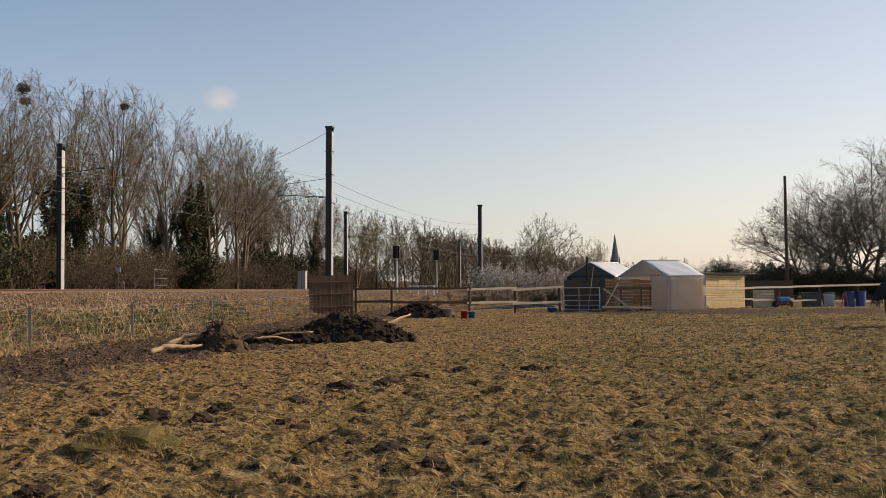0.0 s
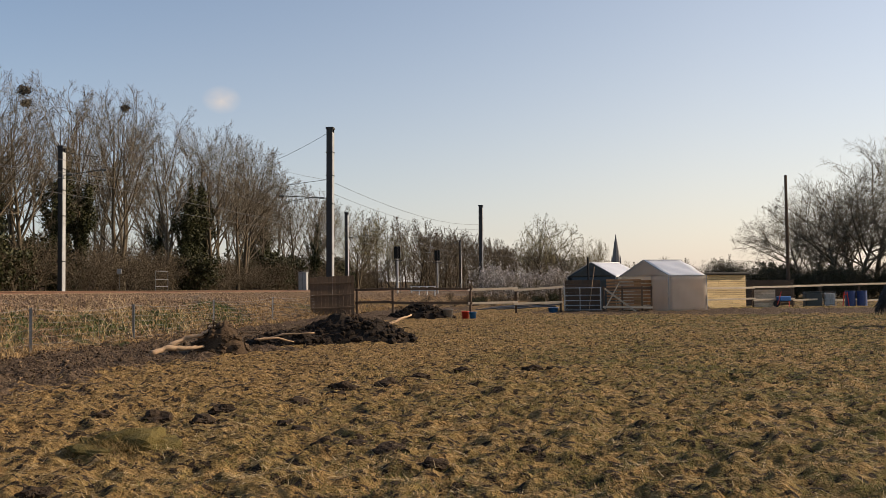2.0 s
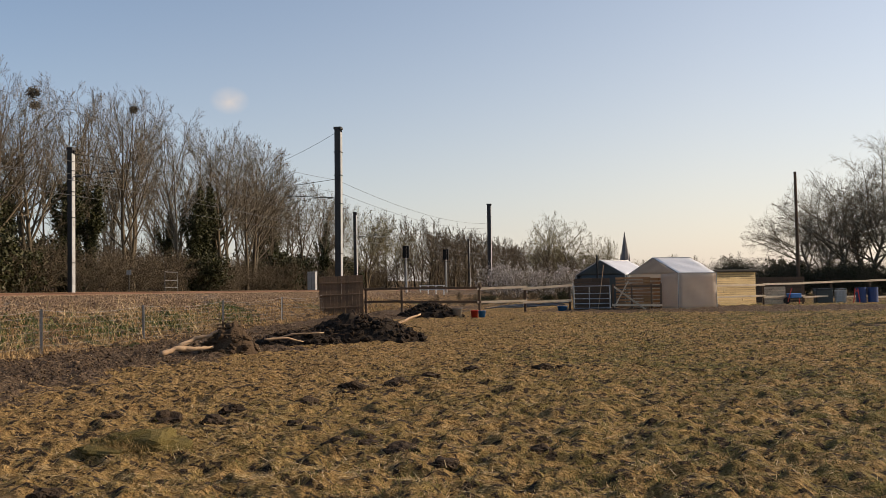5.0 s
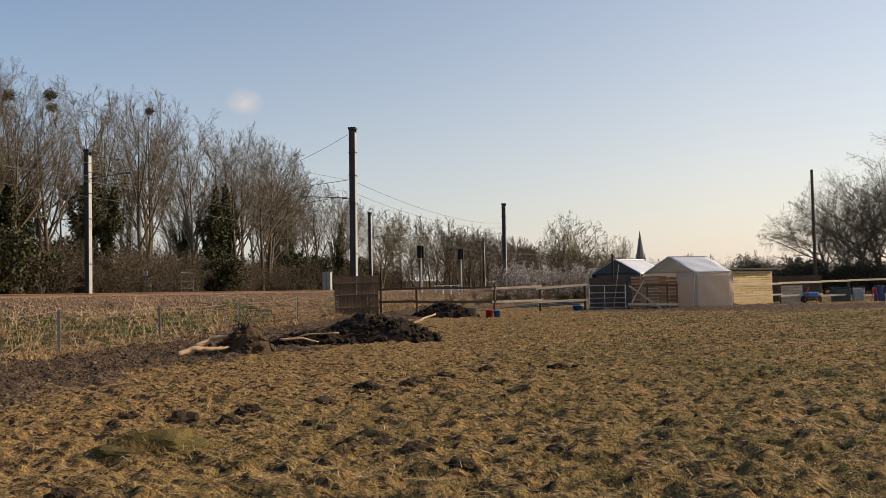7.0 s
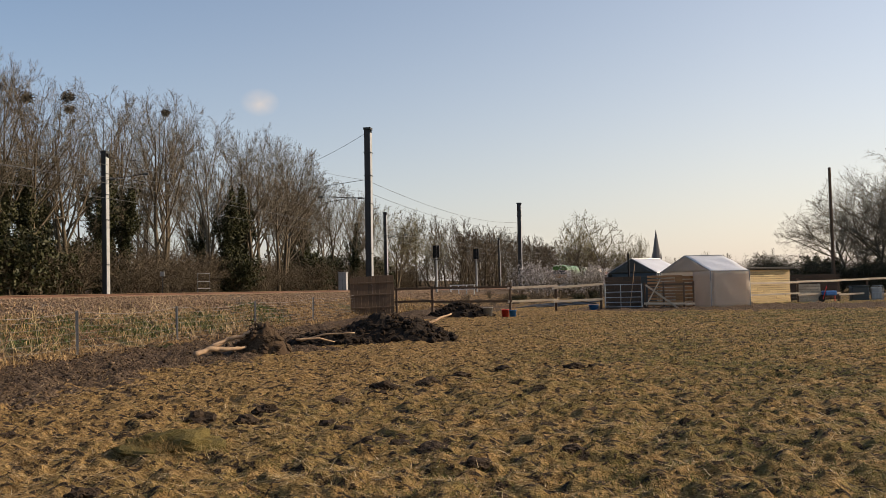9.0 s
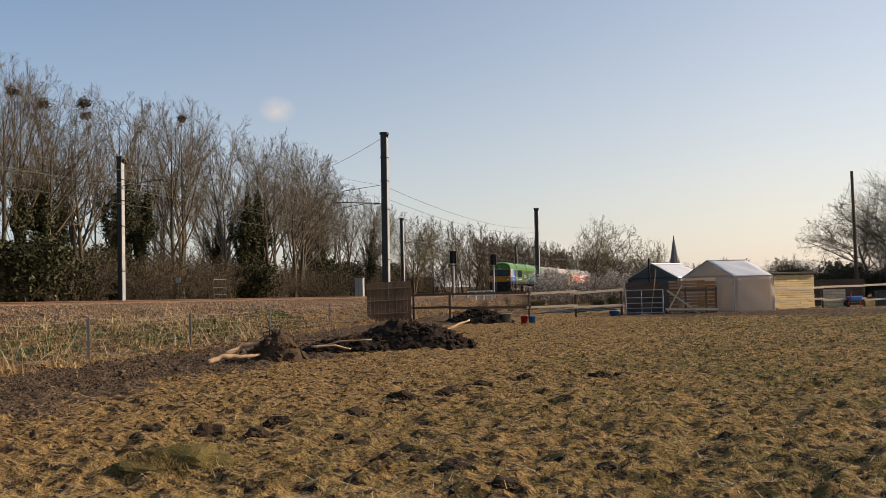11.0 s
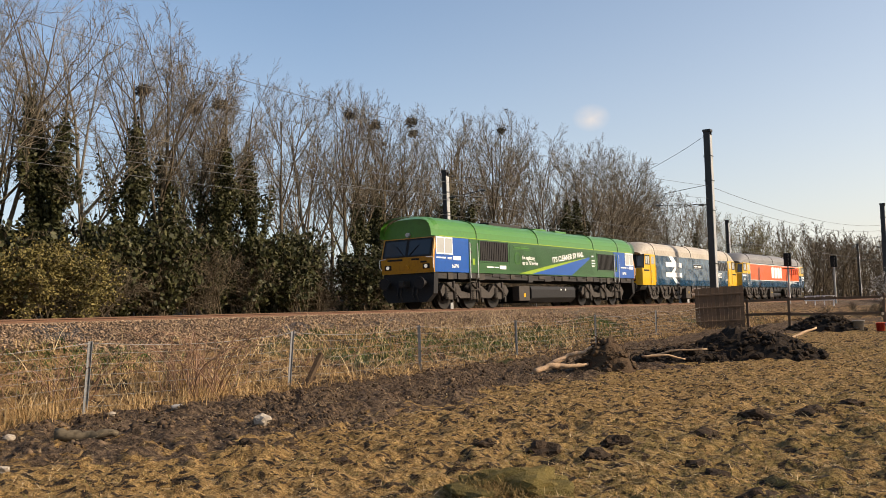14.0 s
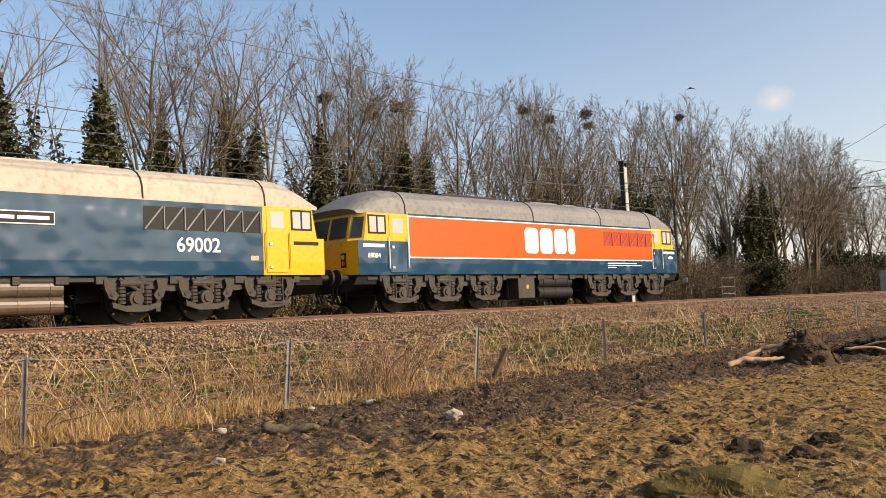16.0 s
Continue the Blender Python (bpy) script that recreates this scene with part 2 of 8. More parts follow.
# pale steel of post and cabinet; on masts it paints the sunlit side
M_MAST_PALE = material("pale_steel_and_sunlit_face", (0.416, 0.424, 0.416), (0.336, 0.336, 0.328), (0.208, 0.192, 0.176), 2.0, 20.0, 0.55, 0.3, 0.2)
M_RUST = material("rusty_rail", (0.413, 0.175, 0.073), (0.338, 0.140, 0.060), (0.188, 0.083, 0.043), 2.0, 30.0, 0.9, 0.0, 0.4)
M_RUST_DARK = material("worn_rail", (0.140, 0.066, 0.035), (0.110, 0.053, 0.029), (0.062, 0.033, 0.021), 2.0, 30.0, 0.8, 0.0, 0.4)
M_CONCRETE = material("concrete", (0.33, 0.31, 0.28), (0.26, 0.24, 0.215), (0.17, 0.15, 0.13), 2.0, 30.0, 0.9, 0.0, 0.4)
M_WHITE = material("white_paint", (0.78, 0.78, 0.76), (0.70, 0.70, 0.68), (0.55, 0.54, 0.50), 2.0, 20.0, 0.5, bump=0.05)
M_BLACK = material("black_paint", (0.013, 0.013, 0.014), (0.018, 0.017, 0.017), (0.030, 0.028, 0.025), 2.0, 20.0, 0.6, bump=0.1, spec=0.2)
M_UNDER = material("underframe", (0.009, 0.008, 0.008), (0.016, 0.013, 0.011), (0.027, 0.022, 0.017), 2.5, 16.0, 0.65, 0.1, 0.3)
M_BOGIE = material("bogie_grime", (0.042, 0.033, 0.025), (0.024, 0.019, 0.015), (0.062, 0.051, 0.040), 3.0, 20.0, 0.75, 0.1, 0.3)
M_TANK = material("brown_tank_paint", (0.105, 0.070, 0.048), (0.080, 0.054, 0.038), (0.055, 0.040, 0.030), 1.5, 9.0, 0.38, 0.0, 0.05)
M_WHEEL = material("wheel_steel", (0.022, 0.019, 0.016), (0.015, 0.013, 0.011), (0.038, 0.032, 0.027), 3.0, 20.0, 0.5, 0.5, 0.2)
M_GREEN = material("green_paint", (0.025, 0.089, 0.023), (0.022, 0.080, 0.021), (0.025, 0.072, 0.022), 0.7, 9.0, 0.34, bump=0.02, coat=0.12)
M_LIME = material("light_green_paint", (0.057, 0.189, 0.022), (0.052, 0.175, 0.020), (0.046, 0.147, 0.019), 0.7, 9.0, 0.32, bump=0.02, coat=0.12)
M_LIME_LINE = material("yellow_green_stripe", (0.23, 0.34, 0.022), (0.21, 0.31, 0.022), (0.18, 0.27, 0.02), 0.7, 9.0, 0.35, bump=0.0)
M_BLUE = material("blue_paint", (0.004, 0.072, 0.31), (0.004, 0.065, 0.28), (0.006, 0.058, 0.23), 0.8, 9.0, 0.32, bump=0.02, coat=0.12)
M_GOLD = material("gold_paint", (0.474, 0.218, 0.013), (0.436, 0.191, 0.013), (0.321, 0.146, 0.015), 1.2, 9.0, 0.36, bump=0.02, coat=0.12)
M_YELLOW = material("yellow_paint", (0.607, 0.354, 0.008), (0.570, 0.331, 0.008), (0.460, 0.262, 0.011), 1.0, 9.0, 0.34, bump=0.02, coat=0.12)
M_RAILBLUE = material("rail_blue_paint", (0.006, 0.044, 0.092), (0.006, 0.039, 0.080), (0.010, 0.048, 0.090), 0.9, 1.5, 0.16, bump=0.75, coat=0.5, deep=0.16, grain=0.6)
# orange mesh with the shade inside the opening painted in as dark red
M_MESH_RED = material("orange_mesh_shade", (0.30, 0.032, 0.008), (0.24, 0.026, 0.008), (0.16, 0.02, 0.008), 2.0, 12.0, 0.7, bump=0.2)
M_ORANGE = material("orange_paint", (0.680, 0.080, 0.004), (0.650, 0.074, 0.004), (0.560, 0.064, 0.006), 0.9, 6.0, 0.28, bump=0.03, coat=0.12)
M_ROOF_CREAM = material("cream_roof", (0.383, 0.344, 0.283), (0.321, 0.287, 0.234), (0.230, 0.199, 0.161), 0.8, 6.0, 0.6, bump=0.08)
M_ROOF_GREY = material("grey_roof", (0.184, 0.180, 0.177), (0.150, 0.146, 0.143), (0.095, 0.092, 0.088), 0.8, 6.0, 0.6, bump=0.08)
def let_light_through(m, share, col):
    """Cloth: part of the light passes through."""
    nt = m.node_tree
    out, bs = nt.nodes["Material Output"], nt.nodes["Principled BSDF"]
    tl, mx = nt.nodes.new("ShaderNodeBsdfTranslucent"), nt.nodes.new("ShaderNodeMixShader")
    tl.inputs[0].default_value = (*col, 1)
    mx.inputs[0].default_value = share
    nt.links.new(bs.outputs[0], mx.inputs[1])
    nt.links.new(tl.outputs[0], mx.inputs[2])
    nt.links.new(mx.outputs[0], out.inputs[0])


let_light_through(M_CANVAS, 0.62, (0.80, 0.73, 0.65))
let_light_through(M_ROOF_SHEET, 0.25, (0.8, 0.82, 0.85))
M_GLASS = glass_dark("cab_glass")
# plain pale gloss; on cab glass the colour stands for a reflection
M_PALE_GLOSS = material("pale_gloss_and_glass_reflection", (0.38, 0.39, 0.38), (0.36, 0.37, 0.36), (0.33, 0.335, 0.325), 0.6, 1.5, 0.15, bump=0.0)
M_LAMP = glow("headlamp_glow", (0.8, 0.76, 0.66), 0.25)
M_RED = material("red_plastic", (0.60, 0.045, 0.03), (0.55, 0.04, 0.03), None, 2.0, 20.0, 0.4, bump=0.05)
M_BLUE_PLASTIC = material("blue_plastic", (0.02, 0.16, 0.42), (0.02, 0.13, 0.36), None, 2.0, 20.0, 0.4, bump=0.05)
M_BLUE_DRUM = material("dark_blue_plastic", (0.016, 0.050, 0.170), (0.013, 0.040, 0.140), None, 2.0, 20.0, 0.45, bump=0.05)
M_DARK_PLASTIC = material("dark_plastic", (0.045, 0.055, 0.05), (0.035, 0.04, 0.04), None, 2.0, 20.0, 0.5, bump=0.1)
# grey stone, its colour lifted to hold the haze of distance
M_STONE = material("hazed_church_stone", (0.161, 0.151, 0.151), (0.132, 0.128, 0.128), (0.095, 0.095, 0.095), 0.2, 1.0, 0.9, bump=0.1)
M_HORSE = material("black_coat", (0.014, 0.012, 0.011), (0.02, 0.017, 0.015), (0.03, 0.025, 0.02), 3.0, 40.0, 0.5, bump=0.1)
M_PALE_STONE = material("pale_stone", (0.360, 0.310, 0.245), (0.288, 0.245, 0.194), (0.202, 0.166, 0.130), 6.0, 40.0, 0.9, bump=0.5)


# ---- mesh helpers ----
def mesh_from(name, verts, faces, mat, parent=None, label="", smooth=False):
    me = bpy.data.meshes.new(name)
    me.from_pydata([tuple(v) for v in verts], [], [tuple(f) for f in faces])
    me.materials.append(mat)
    if smooth:
        me.shade_smooth()
    ob = new(name, me)
    if parent:
        ob.parent = parent
    if label:
        tagged(ob, label)
    return ob


def part(name, bm, mat, parent=None, label="", smooth=False):
    me = bpy.data.meshes.new(name)
    bm.normal_update()
    bm.to_mesh(me)
    bm.free()
    me.materials.append(mat)
    if smooth:
        me.shade_smooth()
    ob = new(name, me)
    if parent:
        ob.parent = parent
    if label:
        tagged(ob, label)
    return ob


def thing(name, label, category, m=None, group="", kind=""):
    ob = new(name)
    ob.empty_display_size = 0.2
    if m is not None:
        ob.matrix_basis = m
    return tagged(ob, label, category, group, kind)


def box(bm, x0, x1, y0, y1, z0, z1, bev=0.0, m=None):
    r = bmesh.ops.create_cube(bm, size=1.0)
    vs = r["verts"]
    for v in vs:
        v.co = Vector((x0 + (v.co.x + 0.5) * (x1 - x0), y0 + (v.co.y + 0.5) * (y1 - y0), z0 + (v.co.z + 0.5) * (z1 - z0)))
    if bev:
        es = list({e for v in vs for e in v.link_edges})
        g = bmesh.ops.bevel(bm, geom=es, offset=bev, segments=2, affect="EDGES", profile=0.5)
        vs = list({v for f in g["faces"] for v in f.verts} | {v for v in vs if v.is_valid})
    if m is not None:
        bmesh.ops.transform(bm, matrix=m, verts=[v for v in vs if v.is_valid])
    return bm


def rod(bm, p0, p1, r0, r1=None, n=8):
    p0, p1 = Vector(p0), Vector(p1)
    d = p1 - p0
    q = d.to_track_quat("Z", "Y").to_matrix().to_4x4()
    bmesh.ops.create_cone(bm, cap_ends=True, segments=n, radius1=r0, radius2=r0 if r1 is None else r1, depth=d.length,
                          matrix=Matrix.Translation((p0 + p1) / 2) @ q)
    return bm


def B():
    return bmesh.new()


def tubes(segs, k=3):
    """Vertices and faces of many tapered tubes: rows x0 y0 z0 x1 y1 z1 r0 r1."""
    s = np.array(segs, dtype=float)
    p0, p1, r0, r1 = s[:, :3], s[:, 3:6], s[:, 6:7], s[:, 7:8]
    d = p1 - p0
    d /= np.maximum(np.linalg.norm(d, axis=1, keepdims=True), 1e-9)
    ref = np.where(np.abs(d[:, 2:3]) > 0.9, [[1.0, 0, 0]], [[0, 0, 1.0]])
    u = np.cross(d, ref)
    u /= np.maximum(np.linalg.norm(u, axis=1, keepdims=True), 1e-9)
    w = np.cross(d, u)
    vs = np.empty((len(s), 2 * k, 3))
    for i in range(k):
        a = 2 * math.pi * i / k
        o = u * math.cos(a) + w * math.sin(a)
        vs[:, i], vs[:, k + i] = p0 + o * r0, p1 + o * r1
    base = (np.arange(len(s)) * 2 * k)[:, None]
    fs = [base + np.array([i, (i + 1) % k, k + (i + 1) % k, k + i]) for i in range(k)]
    return vs.reshape(-1, 3), np.concatenate(fs)


def hose(pts, radii, k=4):
    """One unbroken tube through points."""
    p = np.array([tuple(q) for q in pts], dtype=float)
    d = np.gradient(p, axis=0)
    d /= np.maximum(np.linalg.norm(d, axis=1, keepdims=True), 1e-9)
    ref = np.where(np.abs(d[:, 2:3]) < 0.9, np.array([[0.0, 0.0, 1.0]]), np.array([[1.0, 0.0, 0.0]]))
    u = np.cross(d, ref)
    u /= np.maximum(np.linalg.norm(u, axis=1, keepdims=True), 1e-9)
    w = np.cross(d, u)
    a = np.arange(k) * 2 * np.pi / k
    r = np.broadcast_to(np.asarray(radii, dtype=float), (len(p),))[:, None, None]
    v = p[:, None] + r * (u[:, None] * np.cos(a)[None, :, None] + w[:, None] * np.sin(a)[None, :, None])
    f = [(i * k + j, i * k + (j + 1) % k, (i + 1) * k + (j + 1) % k, (i + 1) * k + j) for i in range(len(p) - 1) for j in range(k)]
    return v.reshape(-1, 3), np.array(f)


def fast_mesh(name, verts, faces, mat):
    """A mesh from arrays: verts (n, 3), faces (m, 3 or 4)."""
    me = bpy.data.meshes.new(name)
    verts, faces = np.asarray(verts, dtype=np.float32), np.asarray(faces, dtype=np.int32)
    n, k = faces.shape
    me.vertices.add(len(verts))
    me.vertices.foreach_set("co", verts.ravel())
    me.loops.add(n * k)
    me.loops.foreach_set("vertex_index", faces.ravel())
    me.polygons.add(n)
    me.polygons.foreach_set("loop_start", np.arange(n, dtype=np.int32) * k)
    me.update(calc_edges=True)
    me.validate()
    me.materials.append(mat)
    return me


def value_noise(x, y, seed=0):
    """Smooth noise from -1 to 1 on arrays."""
    xi, yi = np.floor(x).astype(np.int64), np.floor(y).astype(np.int64)
    fx, fy = x - xi, y - yi
    fx, fy = fx * fx * (3 - 2 * fx), fy * fy * (3 - 2 * fy)

    def h(a, b):
        n = (a * 374761393 + b * 668265263 + seed * 974634533) & 0x7FFFFFFF
        n = ((n ^ (n >> 13)) * 1274126177) & 0x7FFFFFFF
        return ((n ^ (n >> 16)) & 0xFFFF) / 32767.5 - 1
    a, b, c, d = h(xi, yi), h(xi + 1, yi), h(xi, yi + 1), h(xi + 1, yi + 1)
    return (a * (1 - fx) + b * fx) * (1 - fy) + (c * (1 - fx) + d * fx) * fy


def fbm(x, y, f, octaves=4, seed=0):
    t, amp = 0, 1.0
    for i in range(octaves):
        t = t + amp * value_noise(x * f, y * f, seed + i)
        f, amp = f * 2.03, amp * 0.5
    return t


def step(a, b, v):
    t = np.clip((v - a) / (b - a), 0, 1)
    return t * t * (3 - 2 * t)


# ---- the ground: one sheet to the horizon ----
TRACK_X, FAR_TRACK_X, RAIL_Z = -22.1, -25.6, 1.63


def bend(y):
    """How far the line has swung towards the right at y."""
    return np.maximum(0, np.asarray(y, dtype=float)) ** 2 / 3000.0


def mud_zone(x, y):
    edge = -7.7 + 0.02 * (y - 10) - 0.10 * np.maximum(0, 9 - y) + 0.8 * fbm(x, y, 0.25, 2, 5)
    strip = step(-0.4, 1.9, edge - x + 0.8 * fbm(x, y, 1.1, 2, 6)) * step(0, 2.5, 62 - y) * step(-14.2, -12.8, x) * (0.60 + 0.40 * step(6.5, 13.5, y))
    yard = step(0, 0.7, 1 - np.hypot((x - 7) / 15, (y - 46) / 7)) * 1.2
    patch = 0.6 * step(0, 1, 1 - np.hypot((x - 10.5) / 6, (y - 30) / 2.0))
    return np.clip(np.maximum(np.maximum(strip, yard), patch), 0, 1)


def ground_height(x, y, fine=True):
    x, y = np.asarray(x, dtype=float), np.asarray(y, dtype=float)
    xs = x - bend(y)
    far = np.clip(1 - np.hypot(x, y) / 400, 0, 1) * step(2.0, 4.5, np.hypot(x, y)) * step(-4.0, 1.5, y)
    b = step(-12.6, -18.2, xs)
    z = b * 1.18 + step(-18.3, -19.5, xs) * 0.31
    z = z + 0.08 * fbm(x, y, 0.35, 2, 11) * b * (1 - step(-18.0, -19.0, xs))
    z = z + 0.25 * step(-29, -33, xs) + 0.32 * step(18, 46, y) * (1 - b)
    z = z + 1.8 * step(-40, -54, xs)
    if fine:
        m = mud_zone(x, y)
        free = 1 - step(-18.2, -19.2, xs)
        z = z + free * far * (0.020 * fbm(x, y, 1.9, 4, 3) - 0.03 * step(0.35, 0.9, fbm(x, y, 1.3, 3, 13)) + m * (0.11 * np.abs(fbm(x, y, 2.2, 4, 21)) + 0.05 * fbm(x, y, 6.0, 2, 23)) + 0.062 * fbm(x, y, 5.6, 2, 9))
        z = z + free * 0.10 * b * fbm(x, y, 1.1, 3, 31)
    return z


def make_ground():
    r = np.concatenate([[0.05, 1.0, 2.0], np.geomspace(3.0, 90.0, 360), np.geomspace(92, 4000, 60)])
    az = np.concatenate([np.radians(np.arange(-74, 32, 0.27)), np.radians(np.arange(34, 284, 6.0))])
    R, A = np.meshgrid(r, az, indexing="ij")
    x, y = R * np.sin(A), R * np.cos(A)
    z = ground_height(x, y)
    nr, na = len(r), len(az)
    i, j = np.meshgrid(np.arange(nr - 1), np.arange(na), indexing="ij")
    j2 = (j + 1) % na
    faces = np.stack([i * na + j, (i + 1) * na + j, (i + 1) * na + j2, i * na + j2], -1).reshape(-1, 4)[:, ::-1]
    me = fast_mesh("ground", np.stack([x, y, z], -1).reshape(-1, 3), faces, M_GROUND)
    xs = x - bend(y)
    ballast = step(-16.5, -17.5, xs + 0.5 * fbm(x, y, 0.8, 2, 41)) * (1 - step(-29.5, -31, xs))
    bank = step(-12.6, -13.4, xs + 0.5 * fbm(x, y, 0.7, 2, 43))
    bank = np.maximum(bank, step(58, 66, y) * 0.45)
    green = np.clip(0.40 + 0.10 * (x + 2) + 0.25 * fbm(x, y, 0.15, 2, 51), 0.12, 1)
    for name, val in (("mud", np.maximum(mud_zone(x, y), 0.47 * step(56, 62, y))), ("bank", bank), ("ballast", ballast), ("green", green)):
        at = me.attributes.new(name, "FLOAT", "POINT")
        at.data.foreach_set("value", val.astype(np.float32).ravel())
    me.shade_smooth()
    ob = new("ground", me)
    return tagged(ob, "trampled straw-brown field rising to a stony railway bank", "ground", kind="structure")


ground = make_ground()


def gz(x, y):
    return float(ground_height(np.array([x]), np.array([y]))[0])


# ---- trees ----
def room_to_dome(p, d, dome):
    """How far a limb can grow from p along d before it leaves the crown's dome."""
    cz, r, rz = dome
    a = Vector((p.x / r, p.y / r, (p.z - cz) / rz))
    b = Vector((d.x / r, d.y / r, d.z / rz))
    k, h, c = b.dot(b), a.dot(b), a.dot(a) - 1
    q = h * h - k * c
    return max((-h + math.sqrt(q)) / k, 0.25) if q > 0 else 0.6


def outside_dome(p, dome):
    cz, r, rz = dome
    return (p.x ** 2 + p.y ** 2) / r ** 2 + (p.z - cz) ** 2 / rz ** 2 > 1.0


def branch_out(rng, segs, p, d, length, r, level, plan):
    """Grows one limb as a chain of tubes, and the limbs that leave it."""
    n = plan["pieces"][level]
    pts = [Vector(p)]
    d = Vector(d).normalized()
    rr = [r]
    for i in range(n):
        wob = plan["wobble"][level]
        d = (d + Vector((rng.gauss(0, wob), rng.gauss(0, wob), rng.gauss(0, wob * 0.6) + plan["lift"][level]))).normalized()
        q = pts[-1] + d * (length / n)
        if "dome" in plan and len(pts) > 1 and q.z > plan["dome"][0] * 0.6 and outside_dome(q, plan["dome"]):
            break
        pts.append(q)
        rr.append(max(r * (1 - (i + 1) / n * plan["taper"][level]), 0.004))
        segs[level].append((*pts[-2], *pts[-1], rr[-2], rr[-1]))
    n = len(pts) - 1
    if level + 1 >= len(plan["count"]) + 1:
        return
    count = plan["count"][level]
    for i in range(count):
        f = plan["from"][level] + (1 - plan["from"][level]) * (i + rng.random()) / count
        k = min(int(f * n), n - 1)
        at = pts[k].lerp(pts[k + 1], f * n - k)
        axis = (pts[k + 1] - pts[k]).normalized()
        side = Vector((rng.gauss(0, 1), rng.gauss(0, 1), rng.gauss(0, 1)))
        side = (side - axis * side.dot(axis)).normalized()
        ang = radians(rng.uniform(*plan["angle"][level]))
        nd = axis * math.cos(ang) + side * math.sin(ang)
        ln = length * rng.uniform(*plan["ratio"][level]) * (0.72 + 0.42 * math.sin(math.pi * min(f * 0.9 + 0.05, 1)) if level == 0 else 1.1 - 0.45 * f)
        if "dome" in plan:
            ln = min(ln, room_to_dome(at, nd, plan["dome"]) * rng.uniform(0.76, 1.0) + 0.08)
        rad = max(min(rr[k] * 0.62, ln * 0.0105 + 0.004), plan["thin"] * (0.62 if level == 3 else 1))
        branch_out(rng, segs, at, nd, ln, rad, level + 1, plan)


UPRIGHT = dict(pieces=[10, 6, 3, 1, 1], wobble=[0.045, 0.06, 0.09, 0.13, 0.17], lift=[0.03, 0.075, 0.09, 0.10, 0.08], taper=[0.9, 0.86, 0.8, 0.7, 0.6],
               count=[14, 9, 7, 5], angle=[(24, 50), (22, 46), (22, 46), (20, 46)], ratio=[(0.55, 0.8), (0.28, 0.48), (0.34, 0.55), (0.36, 0.6)],
               thin=0.0095, dome=(10.4, 4.3, 7.3), stem=0.80)
UPRIGHT["from"] = [0.20, 0.22, 0.15, 0.12]
SPREADING = dict(pieces=[5, 7, 4, 2, 1], wobble=[0.08, 0.11, 0.14, 0.18, 0.2], lift=[0.03, 0.03, 0.03, 0.02, 0.0], taper=[0.6, 0.82, 0.8, 0.7, 0.6],
                 count=[12, 9, 9, 5], angle=[(35, 72), (28, 58), (28, 58), (28, 62)], ratio=[(0.9, 1.4), (0.36, 0.6), (0.38, 0.6), (0.38, 0.65)],
                 thin=0.0105, dome=(6.6, 7.6, 6.6))
SPREADING["from"] = [0.3, 0.2, 0.2, 0.1]
ROUNDED = dict(SPREADING, dome=(5.6, 4.3, 5.2), count=[12, 8, 7, 4], angle=[(25, 62), (25, 52), (26, 55), (26, 60)], lift=[0.03, 0.05, 0.05, 0.04, 0.02], thin=0.018)
SHRUB = dict(pieces=[3, 2, 1, 1], wobble=[0.12, 0.16, 0.2, 0.25], lift=[0.05, 0.05, 0.02, 0.0], taper=[0.7, 0.7, 0.6, 0.6],
             count=[7, 5, 4], angle=[(20, 55), (25, 60), (25, 65)], ratio=[(0.4, 0.7), (0.4, 0.7), (0.4, 0.7)], thin=0.009)
SHRUB["from"] = [0.1, 0.1, 0.1]


def leaf_cloud(rng, points, size):
    """Small crossed leaves at points: vertices and faces."""
    vs, fs = [], []
    for p in points:
        a, b = Vector((rng.gauss(0, 1), rng.gauss(0, 1), rng.gauss(0, 1))).normalized(), Vector((rng.gauss(0, 1), rng.gauss(0, 1), rng.gauss(0, 1)))
        b = (b - a * a.dot(b)).normalized()
        s = size * rng.uniform(0.6, 1.4)
        n = len(vs)
        p = Vector(p)
        vs += [p - a * s, p + b * s * 0.6, p + a * s, p - b * s * 0.6]
        fs.append((n, n + 1, n + 2, n + 3))
    return vs, fs


def ribbons(rng, segs):
    """The finest twigs, each one thin blade."""
    s = np.array(segs, dtype=float)
    d = s[:, 3:6] - s[:, :3]
    q = np.array([[rng.gauss(0, 1) for _ in range(3)] for _ in range(len(s))])
    w = np.cross(d, q)
    w /= np.maximum(np.linalg.norm(w, axis=1, keepdims=True), 1e-9)
    a, b = w * s[:, 6:7] * 1.15, w * s[:, 7:8] * 0.8
    v = np.stack([s[:, :3] - a, s[:, :3] + a, s[:, 3:6] + b, s[:, 3:6] - b], 1).reshape(-1, 3)
    return v, np.arange(len(s) * 4).reshape(-1, 4)


